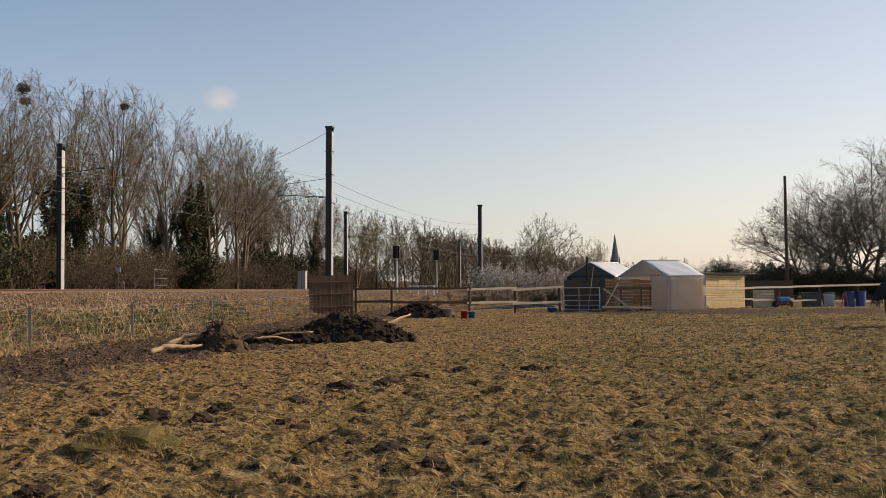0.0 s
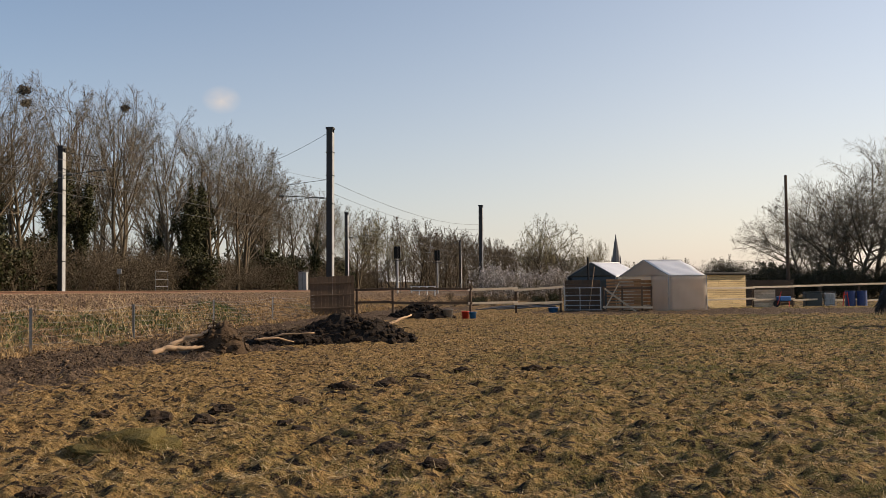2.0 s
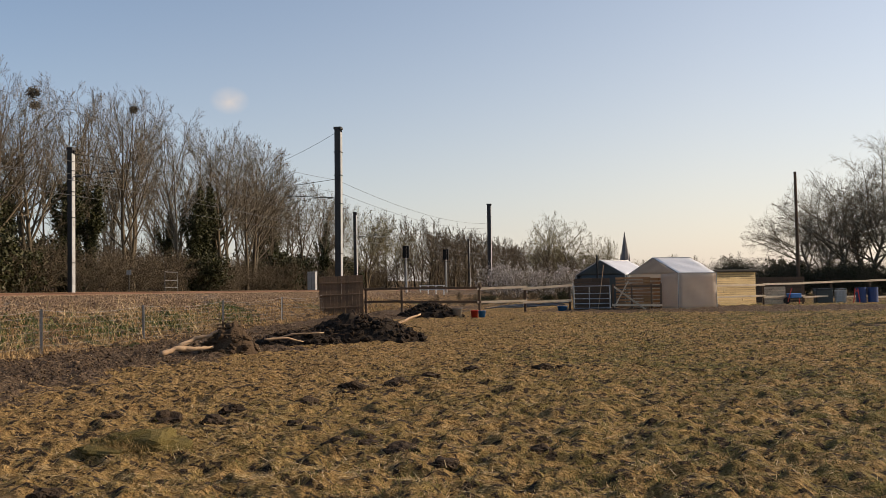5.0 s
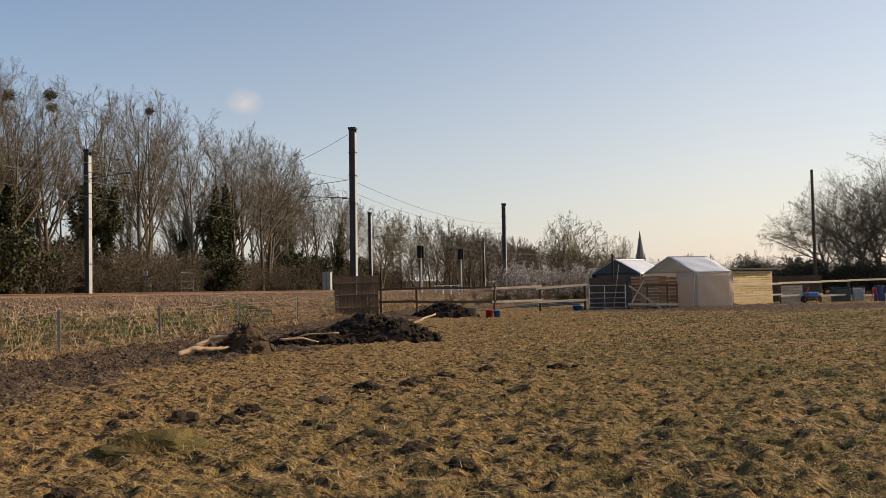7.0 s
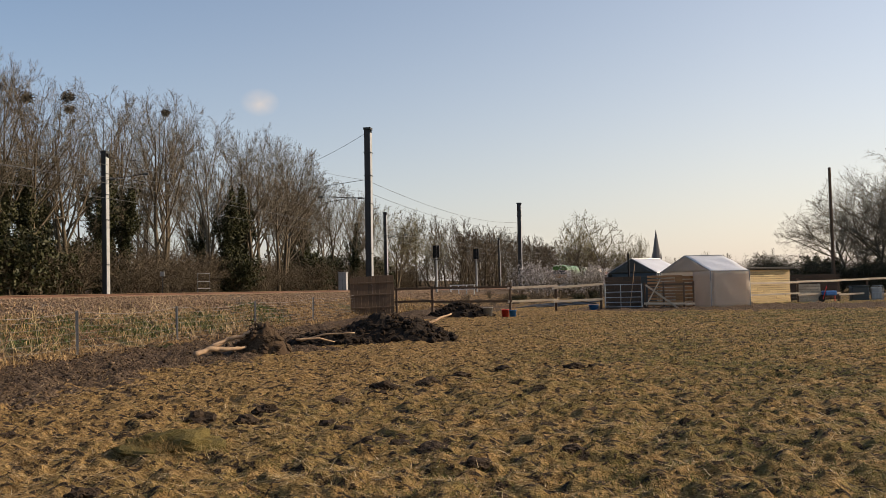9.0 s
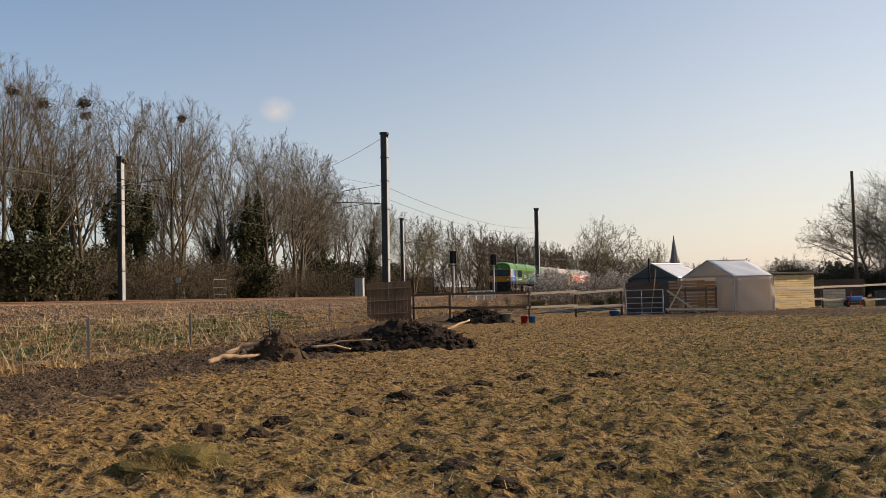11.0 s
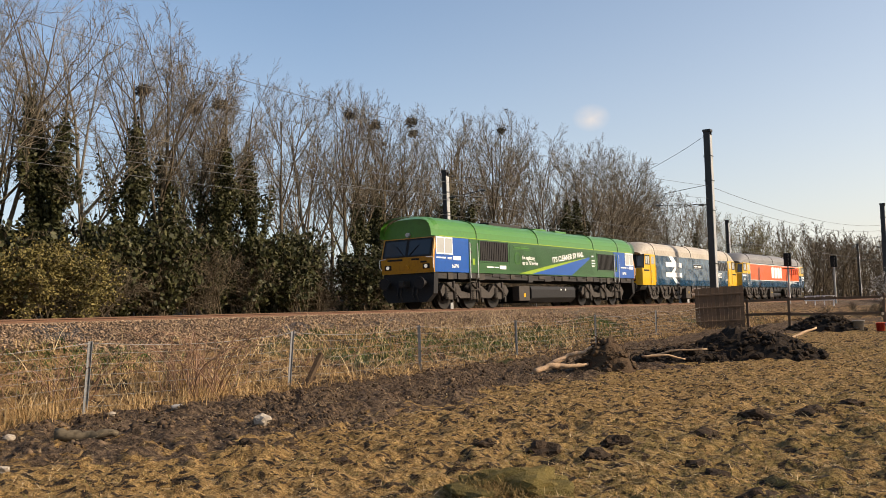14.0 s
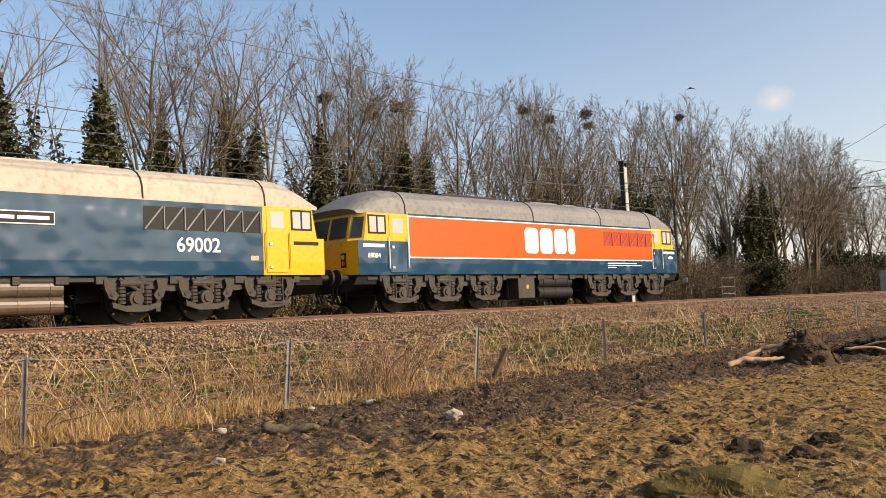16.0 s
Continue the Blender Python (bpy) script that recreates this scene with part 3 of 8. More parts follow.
def tree_prototype(seed, height, plan, bark, twig, ivy=0.0, label="", trunks=1, leaves=None, leaf_size=0.05, base_r=None, lean=0.05):
    rng = random.Random(seed)
    levels = len(plan["count"]) + 1
    segs = [[] for _ in range(levels)]
    for k in range(trunks):
        d = Vector((rng.gauss(0, lean * (1 + 2 * (trunks > 1))), rng.gauss(0, lean * (1 + 2 * (trunks > 1))), 1))
        o = Vector((rng.gauss(0, 0.25), rng.gauss(0, 0.25), -0.2)) if trunks > 1 else Vector((0, 0, -0.2))
        branch_out(rng, segs, o, d, height * rng.uniform(0.85, 1.0) * plan.get("stem", 0.5), base_r or height * 0.013, 0, plan)
    if "dome" in plan:
        top = max(s[5] for lv in segs for s in lv)
        segs = [[tuple(c * (height / top if i in (2, 5) else 1) for i, c in enumerate(s)) for s in lv] for lv in segs]
    root = thing("tree", label, "tree")
    v, f = tubes(segs[0] + segs[1], 6)
    me = fast_mesh("trunk", v, f, bark)
    me.shade_smooth()
    new("trunk", me).parent = root
    v, f = tubes(segs[2], 3)
    rv, rf = ribbons(rng, [s for lv in segs[3:] for s in lv])
    f = np.concatenate([f, rf + len(v)])
    v = np.concatenate([v, rv])
    new("crown", fast_mesh("crown", v, f, twig)).parent = root
    if ivy:
        pts = []
        for s, limb in [(q, 0) for q in segs[0]] + [(q, 1) for q in segs[1]]:
            a, b = Vector(s[:3]), Vector(s[3:6])
            for _ in range(int((150 if limb else 950) * ivy * (b - a).length / (1.0 if limb else 1.4))):
                q = a.lerp(b, rng.random())
                h = q.z / (height * (0.50 if limb else 0.62) * min(ivy + 0.1, 1.05))
                if h > rng.uniform(0.75, 1.0) or q.z < 0:
                    continue
                bulge = 0.7 + 0.5 * math.sin(q.z * 1.7 + seed * 2.0) * math.sin(q.z * 0.6 + seed)
                an = rng.uniform(0, 6.28)
                w = rng.uniform(0.15, 1.0) * max(1.05 - h, 0.05) ** 0.3 * (0.6 if limb else 0.95) * bulge * (1 + 0.5 * math.sin(3 * an + q.z * 2.3)) + 0.1
                pts.append(q + Vector((math.cos(an) * w, math.sin(an) * w, rng.gauss(0, 0.22))))
        v, f = leaf_cloud(rng, pts, 0.115)
        if v:
            o = new("ivy", fast_mesh("ivy", [tuple(q) for q in v], f, M_IVY))
            o.parent = root
            tagged(o, "dark green ivy")
    if leaves:
        ends = [Vector(s[3:6]) for s in segs[-1] + segs[-2]]
        pts = [e + Vector((rng.gauss(0, 0.07), rng.gauss(0, 0.07), rng.gauss(0, 0.07))) for e in ends for _ in range(leaves[1])]
        v, f = leaf_cloud(rng, pts, leaf_size)
        new("foliage", fast_mesh("foliage", [tuple(q) for q in v], f, leaves[0])).parent = root
    return root


def plant(proto, x, y, s=1.0, turn=0.0, dz=0.0, sz=None):
    ob = copy_thing(proto, pose(x, y, float(ground_height([x], [y], False)[0]) + dz, 0, 0, turn))
    ob.scale = (s, s, sz or s)
    return ob


def far_wood(rng):
    """Distant trees as one mass of trunks and twigs."""
    coarse = dict(UPRIGHT, count=[13, 8, 8], pieces=[5, 3, 1, 1], thin=0.019, dome=(8.6, 4.2, 5.6))
    coarse["from"] = [0.15, 0.15, 0.1]
    bush = dict(SHRUB, count=[6, 5], pieces=[2, 2, 1], thin=0.03)
    bush["from"] = [0.1, 0.1]
    kinds = []
    for k in range(4):
        segs = [[] for _ in range(4)]
        q = random.Random(60 + k)
        branch_out(q, segs, (0, 0, 0), (q.gauss(0, 0.05), q.gauss(0, 0.05), 1), 11.5, 0.16, 0, coarse)
        for _ in range(4):
            sub = [[] for _ in range(3)]
            branch_out(q, sub, (q.gauss(0, 1.3), q.gauss(0, 1.3), 0), (q.gauss(0, 0.2), q.gauss(0, 0.2), 1), 4.2, 0.05, 0, bush)
            for lv in sub:
                segs[3] += lv
        kinds.append((np.array([s for lv in segs[:2] for s in lv]), np.array([s for lv in segs[2:] for s in lv])))
    spots = [(-49 + rng.uniform(-3, 3), -4 + i * 2.9, rng.uniform(0.78, 0.92) * (1 if i > 17 else 0.55)) for i in range(0, 52, 2)]
    for i in range(62):
        yy = 142 + i * 2.8
        spots.append((-40 + float(bend(yy)) * 0.95 + rng.uniform(-9, 5), yy, rng.uniform(0.72, 0.92) * (1 - i * 0.002)))
        spots.append((-34 + float(bend(yy)) * 0.95 + rng.uniform(-4, 4), yy + 1.2, rng.uniform(0.62, 0.85) * (1 - i * 0.002)))
    for i in range(34):
        spots.append((-10 + i * 6.0, 215 + rng.uniform(-12, 12) , rng.uniform(0.35, 0.6)))
    out = ([], [])
    for x, y, sc in spots:
        pair = kinds[rng.randrange(4)]
        a = rng.uniform(0, 6.28)
        c, d = math.cos(a) * sc, math.sin(a) * sc
        for src, dst in zip(pair, out):
            s = src.copy()
            for o in (0, 3):
                px, py = s[:, o].copy(), s[:, o + 1].copy()
                s[:, o], s[:, o + 1] = px * c - py * d + x, px * d + py * c + y
                s[:, o + 2] = s[:, o + 2] * sc + float(ground_height([x], [y], False)[0])
            dst.append(s)
    v, f = tubes(np.concatenate(out[0]), 3)
    fv, ff = ribbons(rng, np.concatenate(out[1]))
    v, f = np.concatenate([v, fv]), np.concatenate([f, ff + len(v)])
    tagged(new("far_wood", fast_mesh("far_wood", v, f, M_TWIG_BROWN)), "distant brown leafless wood along the railway", "wood", kind="stuff")


def make_woods():
    rng = random.Random(7)
    domes = ((10.4, 4.3, 7.3), (10.0, 3.6, 7.7), (10.6, 5.0, 7.1), (10.2, 4.0, 7.5), (10.6, 4.6, 7.1), (10.0, 3.8, 7.7))
    names = "tall bare tree with many fine upright twigs behind the railway"
    protos = [tree_prototype(11 + i, 17.5, dict(UPRIGHT, dome=domes[i]), M_PALE_BARK if i in (1, 4) else M_BARK, M_TWIG if i != 3 else M_TWIG_BROWN, (0, 0.55, 0, 0.8, 0, 1.0)[i],
                             names if not (0, 0.55, 0, 0.8, 0, 1.0)[i] else "tall bare tree with ivy climbing its trunk") for i in range(6)]
    # a young tree nearly hidden in ivy, with a thin crown
    protos.append(tree_prototype(23, 17.0, dict(UPRIGHT, dome=(9.6, 2.4, 7.4), count=[7, 5, 4, 3]), M_BARK, M_TWIG, 1.0, "slender bare tree clad in dark ivy"))
    # two broad trees with long spreading limbs
    for k, dome in ((0, (10.2, 6.0, 7.3)), (1, (10.6, 6.8, 6.9))):
        protos.append(tree_prototype(41 + k, 17.5, dict(UPRIGHT, dome=dome, count=[13, 10, 7, 5], angle=[(28, 56), (24, 48), (22, 48), (20, 46)], ratio=[(0.6, 0.9), (0.3, 0.5), (0.34, 0.55), (0.36, 0.6)]), M_PALE_BARK if k else M_BARK, M_TWIG, 0, "broad bare tree with long spreading limbs"))
    for p in protos:
        tagged(p, group="trees along the railway")
    first = {id(p): False for p in protos}

    def put(k, x, y, s, turn, dz=0.0):
        p = protos[k]
        if not first[id(p)]:
            first[id(p)] = True
            p.matrix_basis = pose(x, y, float(ground_height([x], [y], False)[0]) + dz, 0, 0, turn)
            p.scale = (s, s, s)
        else:
            plant(p, x, y, s, turn, dz)
    # the front row, then a row deeper in
    for i, (x, y, sc) in enumerate(((-38.2, -4.0, 0.95), (-37.6, 1.0, 0.98), (-38.5, 5.5, 0.95), (-37.2, 9.5, 0.98), (-38.0, 12.6, 1.0), (-37.5, 21.6, 0.96), (-37.8, 24.1, 0.94),
                                   (-37.4, 28.1, 0.92), (-37.3, 31.8, 0.93), (-38.4, 35.3, 0.80))):
        put((7, 8, 2)[i % 3], x, y, sc, rng.uniform(0, 360))
    y = 37.5
    while y < 128:
        ivied = (6 < y < 44 and rng.random() < 0.3) or rng.random() < 0.12
        k = rng.choice([3, 6, 5, 1]) if ivied else rng.choice([0, 2, 4, 7, 8])
        put(k, -38 + rng.uniform(-2.0, 2.0), y, 1.035 * rng.uniform(0.955, 1.03) * float(np.interp(y, (0, 33, 37, 50, 60, 68, 75, 82, 90, 100, 110, 125), (0.98, 0.93, 0.78, 0.83, 0.87, 0.92, 0.89, 0.90, 0.95, 0.91, 0.79, 0.74))), rng.uniform(0, 360))
        y += rng.uniform(2.6, 4.0) if y > 44 else rng.uniform(3.2, 4.8)
    y = -2.0
    while y < 140:
        put(rng.choice([0, 2, 4, 0, 2, 3]), -46 + rng.uniform(-3.0, 3.0), y, rng.uniform(0.74, 0.82), rng.uniform(0, 360))
        y += rng.uniform(4.2, 7.0) * (1.6 if y < 45 else 1)
    for x, y, sc in ((-35.6, 14.6, 0.95), (-36.0, 17.4, 0.88), (-36.5, 25.8, 0.80), (-36.2, 28.8, 0.84), (-36.6, 32.0, 0.74), (-36.4, 34.9, 0.82), (-36.4, 38.9, 0.84), (-37.0, 47.5, 0.72), (-37.0, 50.0, 0.74), (-37.0, 81.5, 0.78), (-37.4, 84.0, 0.80), (-36.9, 22.6, 0.8), (-36.8, 24.4, 0.92), (-36.9, 20.2, 0.85), (-36.5, 57.5, 0.78), (-36.8, 60.8, 0.72), (-36.5, 77.0, 0.86), (-36.6, 79.4, 0.9)):
        put(6, x, y, sc, rng.uniform(0, 360))
    for i, y in enumerate((31.2, 34.4, 36.7, 47.0, 51.1, 54.9, 67.9)):
        put((0, 7, 2)[i % 3], -37.4, y, 0.83, rng.uniform(0, 360))
    # thickets below them
    thin = "dense brown leafless thicket at the wood's edge"
    shrub = tree_prototype(31, 4.6, SHRUB, M_BARK, M_TWIG_BROWN, 0, thin, trunks=10, base_r=0.03, lean=0.13)
    tagged(shrub, category="shrub", group="thicket under the trees")
    green = tree_prototype(32, 4.8, SHRUB, M_BARK, M_TWIG_BROWN, 0, "dark ivy-grown thicket at the wood's edge", trunks=8, base_r=0.03, lean=0.12, leaves=(M_IVY, 3), leaf_size=0.095)
    tagged(green, category="shrub", group="thicket under the trees")
    olive = tree_prototype(33, 4.4, SHRUB, M_BARK, M_TWIG_BROWN, 0, "rounded olive-green evergreen bush by the line", trunks=10, base_r=0.03, lean=0.14, leaves=(M_OLIVE, 9), leaf_size=0.05)
    tagged(olive, category="bush")
    shrub.matrix_basis, green.matrix_basis = pose(-36, 3, 1.5), pose(-36.5, 8, 1.5)
    olive.matrix_basis = pose(-32.8, 22.8, 1.6)
    olive.scale = (1.2, 1.2, 1.05)
    y = -8.0
    while y < 150:
        dark = 4 < y < 34
        pick = green if rng.random() < (0.40 if dark else 0.14) else shrub
        plant(pick, -35.4 + rng.uniform(-1.2, 1.0), y, rng.uniform(0.85, 1.3), rng.uniform(0, 360))
        plant(green if rng.random() < (0.45 if dark else 0.14) else shrub, -40 + rng.uniform(-1.5, 1.5), y + 1, rng.uniform(1.1, 1.6), rng.uniform(0, 360))
        y += rng.uniform(2.2, 3.2)
    for x, y, s in ((-34.2, 15.2, 1.0), (-34.4, 17.4, 1.15), (-34.0, 19.4, 1.0), (-34.6, 26.2, 1.0), (-34.8, 12.6, 1.0)):
        plant(green if s > 1.1 else shrub, x, y, s, x * 91 + y * 57)
    for y in (27.4, 30.4, 33.2, 36.4, 39.6, 42.0):
        plant(green, -36.2, y, 1.25, y * 83, sz=1.5)
    # the wood's far depth, and the far wood where the line swings away, are each one mass
    far_wood(rng)
    return protos, shrub, green


protos, shrub_proto, green_proto = make_woods()


def make_right_side():
    rng = random.Random(17)
    wide = tree_prototype(51, 13.0, SPREADING, M_PALE_BARK, M_TWIG, 0, "broad bare willow with fine spreading twigs", trunks=2, base_r=0.24, lean=0.16)
    wide.matrix_basis = pose(25.8, 98, 0, 0, 0, 40)
    wide.scale = (1.3, 1.3, 1.15)
    for x, y, s, a in ((33.5, 95, 1.5, 120), (22.5, 108, 1.0, 220), (29.5, 106, 1.35, 75), (41, 100, 1.7, 300)):
        plant(wide, x, y, s, a)
    dark = tree_prototype(52, 6.2, SHRUB, M_BARK, M_TWIG_BROWN, 0, "dark dense hawthorn bush behind the yard", trunks=14, base_r=0.04, lean=0.16, leaves=(M_IVY, 1), leaf_size=0.055)
    tagged(dark, category="bush")
    dark.matrix_basis = pose(11.6, 93, 0.1)
    dark.scale = (1.05, 1.05, 1.02)
    for x, y, s, a in ((13.4, 93, 0.98, 50), (9.8, 95, 0.85, 100), (12.4, 96, 1.0, 310), (15.4, 95, 0.8, 20), (24, 92, 0.8, 200), (30.5, 91, 0.8, 130), (18.2, 100, 0.85, 10)):
        plant(dark, x, y, s, a)
    # pale tree, blossom and scrub between line and yard
    pale = tree_prototype(53, 10.5, ROUNDED, M_BARK, M_WILLOW, 0, "rounded bare tree behind the blossom", trunks=2, base_r=0.16, lean=0.1)
    pale.matrix_basis = pose(-7.2, 136, 0.3, 0, 0, 200)
    pale.scale = (1.35, 1.35, 1.2)
    plant(pale, -1.4, 142, 0.9, 50)
    plant(pale, 5.2, 150, 0.55, 120)
    plant(pale, -33.2, 150, 0.95, 10)
    plant(pale, -29.6, 113, 1.03, 75)
    plant(pale, 12.6, 190, 0.75, 10)
    blossom = tree_prototype(54, 6.0, SHRUB, M_BARK, M_TWIG, 0, "blackthorn bush in pale blossom", trunks=7, base_r=0.05, lean=0.14, leaves=(M_BLOSSOM, 2), leaf_size=0.07)
    tagged(blossom, category="bush", group="blossoming bushes")
    blossom.matrix_basis = pose(-9.6, 104, 0)
    for x, y, s, a in ((-12.6, 110, 0.95, 10), (-11.4, 107, 0.9, 30), (-5.2, 103, 1.0, 75), (-3.2, 105, 0.8, 140), (-7.4, 108, 0.9, 220)):
        plant(blossom, x, y, s, a)
    for i in range(16):
        x = -8 + i * 1.4
        plant(shrub_proto if i % 3 else green_proto, x, 112 + rng.uniform(-3, 3), rng.uniform(0.6, 0.95), rng.uniform(0, 360))
    for i in range(20):
        plant(shrub_proto if i % 4 else green_proto, 7 + i * 1.9, 101 + rng.uniform(-4, 5) + (5 if i < 6 else 0), rng.uniform(0.55, 0.85) * (1 if i < 4 else 1.35), rng.uniform(0, 360))
    for i in range(22):
        plant(dark if i % 3 else green_proto, 15.5 + i * 1.25, 96 + rng.uniform(-2, 3), rng.uniform(0.68, 0.92), rng.uniform(0, 360))
    for i in range(18):
        plant(shrub_proto if i % 3 else green_proto, 15 + i * 2.1, 113 + rng.uniform(-4, 4), rng.uniform(1.0, 1.4), rng.uniform(0, 360))
    for i in range(34):
        plant(shrub_proto if i % 5 else green_proto, -13.5 + rng.uniform(0, 12.5), 61 + i * 1.2, rng.uniform(0.20, 0.30), rng.uniform(0, 360))
    for i in range(12):
        plant(shrub_proto, -15.5 + float(bend(112 + i * 8)) + rng.uniform(-1, 1), 112 + i * 8, rng.uniform(0.4, 0.6), rng.uniform(0, 360))


make_right_side()


# ---- the railway ----
def make_track():
    ys = np.concatenate([np.arange(-60, 420, 4.0)])
    tr = thing("railway_track", "two lines of rusty rails on a stone ballast bank", "railway track", kind="structure")
    prof = [(-0.07, -0.15), (0.07, -0.15), (0.07, -0.13), (0.012, -0.11), (0.012, -0.04), (0.036, -0.03), (0.036, 0.0), (-0.036, 0.0), (-0.036, -0.03), (-0.012, -0.04), (-0.012, -0.11), (-0.07, -0.13)]
    for cx in (TRACK_X, FAR_TRACK_X):
        for side in (-0.75, 0.75):
            vs, fs = [], []
            for k, y in enumerate(ys):
                for px, pz in prof:
                    vs.append((cx + side + px + float(bend(y)), y, RAIL_Z + pz))
            n = len(prof)
            for k in range(len(ys) - 1):
                for i in range(n):
                    fs.append((k * n + i, k * n + (i + 1) % n, (k + 1) * n + (i + 1) % n, (k + 1) * n + i))
            mesh_from("rail", vs, fs, M_RUST_DARK if cx == TRACK_X else M_RUST, tr)
    vs, fs = [], []
    for cx in (TRACK_X, FAR_TRACK_X):
        for k in range(400):
            y = -60 + k * 0.65
            x = cx + float(bend(y))
            n = len(vs)
            for dx in (-1.25, 1.25):
                for dy in (-0.13, 0.13):
                    for z in (RAIL_Z - 0.35, RAIL_Z - 0.15):
                        vs.append((x + dx, y + dy, z))
            fs += [(n, n + 1, n + 3, n + 2), (n + 4, n + 6, n + 7, n + 5), (n, n + 4, n + 5, n + 1), (n + 2, n + 3, n + 7, n + 6), (n + 1, n + 5, n + 7, n + 3)]
    tagged(mesh_from("sleepers", vs, fs, M_CONCRETE, tr), kind="stuff")


make_track()


def mast(x, y, top, w=0.32, far=False, label="", base=1.2):
    ob = thing("overhead_line_mast", label or "tall dark steel overhead line mast", "mast", pose(x, y, base, 0, 0.4 if not far else -0.2, 0), "overhead line masts")
    h = top - base
    bm = B()
    box(bm, -w / 2, w / 2, -w / 2, -w / 2 + 0.03, -0.6, h)
    box(bm, -w / 2, w / 2, w / 2 - 0.03, w / 2, -0.6, h)
    part("flange", bm, M_MAST, ob)
    bm = B()
    box(bm, -0.02, 0.02, -w / 2 + 0.031, w / 2 - 0.031, -0.6, h)
    part("web", bm, M_MAST, ob)
    # the sun on this side is put in as a pale plate
    bm = B()
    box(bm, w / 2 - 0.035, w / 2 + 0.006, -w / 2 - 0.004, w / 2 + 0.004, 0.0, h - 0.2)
    part("lit_plate", bm, M_MAST_PALE, ob, "pale face with sunlight painted into its colour")
    bm = B()
    box(bm, -w * 0.62, w * 0.62, -w * 0.62, w * 0.62, h, h + 0.16, 0.02)
    part("cap", bm, M_MAST, ob)
    for z in (h * 0.25, h * 0.55, h * 0.72, h * 0.86):
        bm = B()
        box(bm, -w * 0.6, w * 0.6, -w * 0.6, w * 0.6, z, z + 0.05)
        part("clamp", bm, M_MAST, ob)
    return ob


def cantilever(ob, z, reach, sgn):
    bm = B()
    rod(bm, (0, 0, z), (sgn * reach, 0, z + 0.25), 0.022)
    rod(bm, (0, 0, z + 1.3), (sgn * reach * 0.86, 0, z + 0.95), 0.016)
    rod(bm, (sgn * reach * 0.8, 0, z + 1.0), (sgn * reach * 0.97, 0, z - 0.15), 0.018)
    rod(bm, (sgn * reach * 0.25, 0, z + 0.12), (sgn * reach * 0.9, 0, z - 0.2), 0.016)
    part("cantilever", bm, M_MAST, ob, "steel registration arm")
    for t in (0.12, 0.9):
        bm = B()
        for i in range(5):
            rod(bm, (sgn * (reach * t + i * 0.07), 0, z + 0.25 * t), (sgn * (reach * t + i * 0.07 + 0.045), 0, z + 0.25 * t + 0.005), 0.07)
        rod(bm, (sgn * reach * t, 0, z + 0.25 * t), (sgn * (reach * t + 0.33), 0, z + 0.25 * t), 0.04)
        part("insulator", bm, M_DARK_PLASTIC, ob, "ribbed dark insulator")


def wire(name, pts, r, label):
    v, f = hose([q for i, q in enumerate(pts) if i == 0 or tuple(q) != tuple(pts[i - 1])], r)
    ob = new(name, fast_mesh(name, v, f, M_OLE_WIRE))
    return tagged(ob, label, "wire")


def sagging(a, b, sag, n=12):
    return [(a[0] + (b[0] - a[0]) * i / n, a[1] + (b[1] - a[1]) * i / n, a[2] + (b[2] - a[2]) * i / n - sag * 4 * (i / n) * (1 - i / n)) for i in range(n + 1)]


def make_overhead_line():
    near = [(-17.6, 59.5, 12.45, 0.42), (-15.2, 121.0, 12.6, 0.5)]
    for x, y, top, w in near:
        cantilever(mast(x, y, top, w), 6.6 if y < 100 else 6.4, 3.6, -1)
    far = [(-29.0, 46.2, 9.6, 0.29), (-28.7, 104.0, 10.6, 0.36), (-24.5, 165.0, 10.5, 0.36), (-29.0, -12.0, 9.6, 0.34)]
    for x, y, top, w in far:
        cantilever(mast(x, y, top, w, True, "tall steel overhead line mast with one face painted sunlit"), 6.9 if y < 100 else 6.6, 2.6, 1)
    for cx in (TRACK_X, FAR_TRACK_X):
        stations = [-70, -12, 46.2, 104, 165, 230]
        contact, cat = [], []
        for a, b in zip(stations[:-1], stations[1:]):
            contact += sagging((cx + float(bend(a)), a, 6.35), (cx + float(bend(b)), b, 6.35), 0.08, 8)[bool(contact):]
            cat += sagging((cx + float(bend(a)), a, 7.75), (cx + float(bend(b)), b, 7.75), 1.05, 12)[bool(cat):]
        wire("contact_wire", contact, 0.012, "taut dark contact wire above the rails")
        wire("catenary_wire", cat, 0.012, "sagging dark catenary wire above the rails")
    wire("span_wire", sagging((-17.6, 59.5, 12.3), (-21.3, 57.2, 9.9), 0.12), 0.012, "thin dark tie wire from the mast's head")
    wire("dropper_wire", [(-20.75, 57.6, 10.2), (-20.75, 57.6, 9.3), (-20.75, 57.6, 8.5)], 0.012, "thin dark dropper under the tie wire")
    for z, k in ((9.0, 0.8), (8.2, 0.8)):
        wire("feeder_wire", sagging((-17.6, -70.0, z), (-17.6, -4.0, z - 0.9), k) + sagging((-17.6, -4.0, z - 0.9), (-17.6, 59.5, z), k)[1:], 0.009, "dark feeder wire strung from mast to mast")
    wire("feeder_wire", sagging((-17.6, 59.5, 9.0), (-15.2, 121.0, 10.2), 0.9), 0.013, "dark feeder wire strung from mast to mast")
    wire("feeder_wire", sagging((-17.6, 59.5, 8.2), (-15.2, 121.0, 9.6), 0.9), 0.013, "dark feeder wire strung from mast to mast")


make_overhead_line()


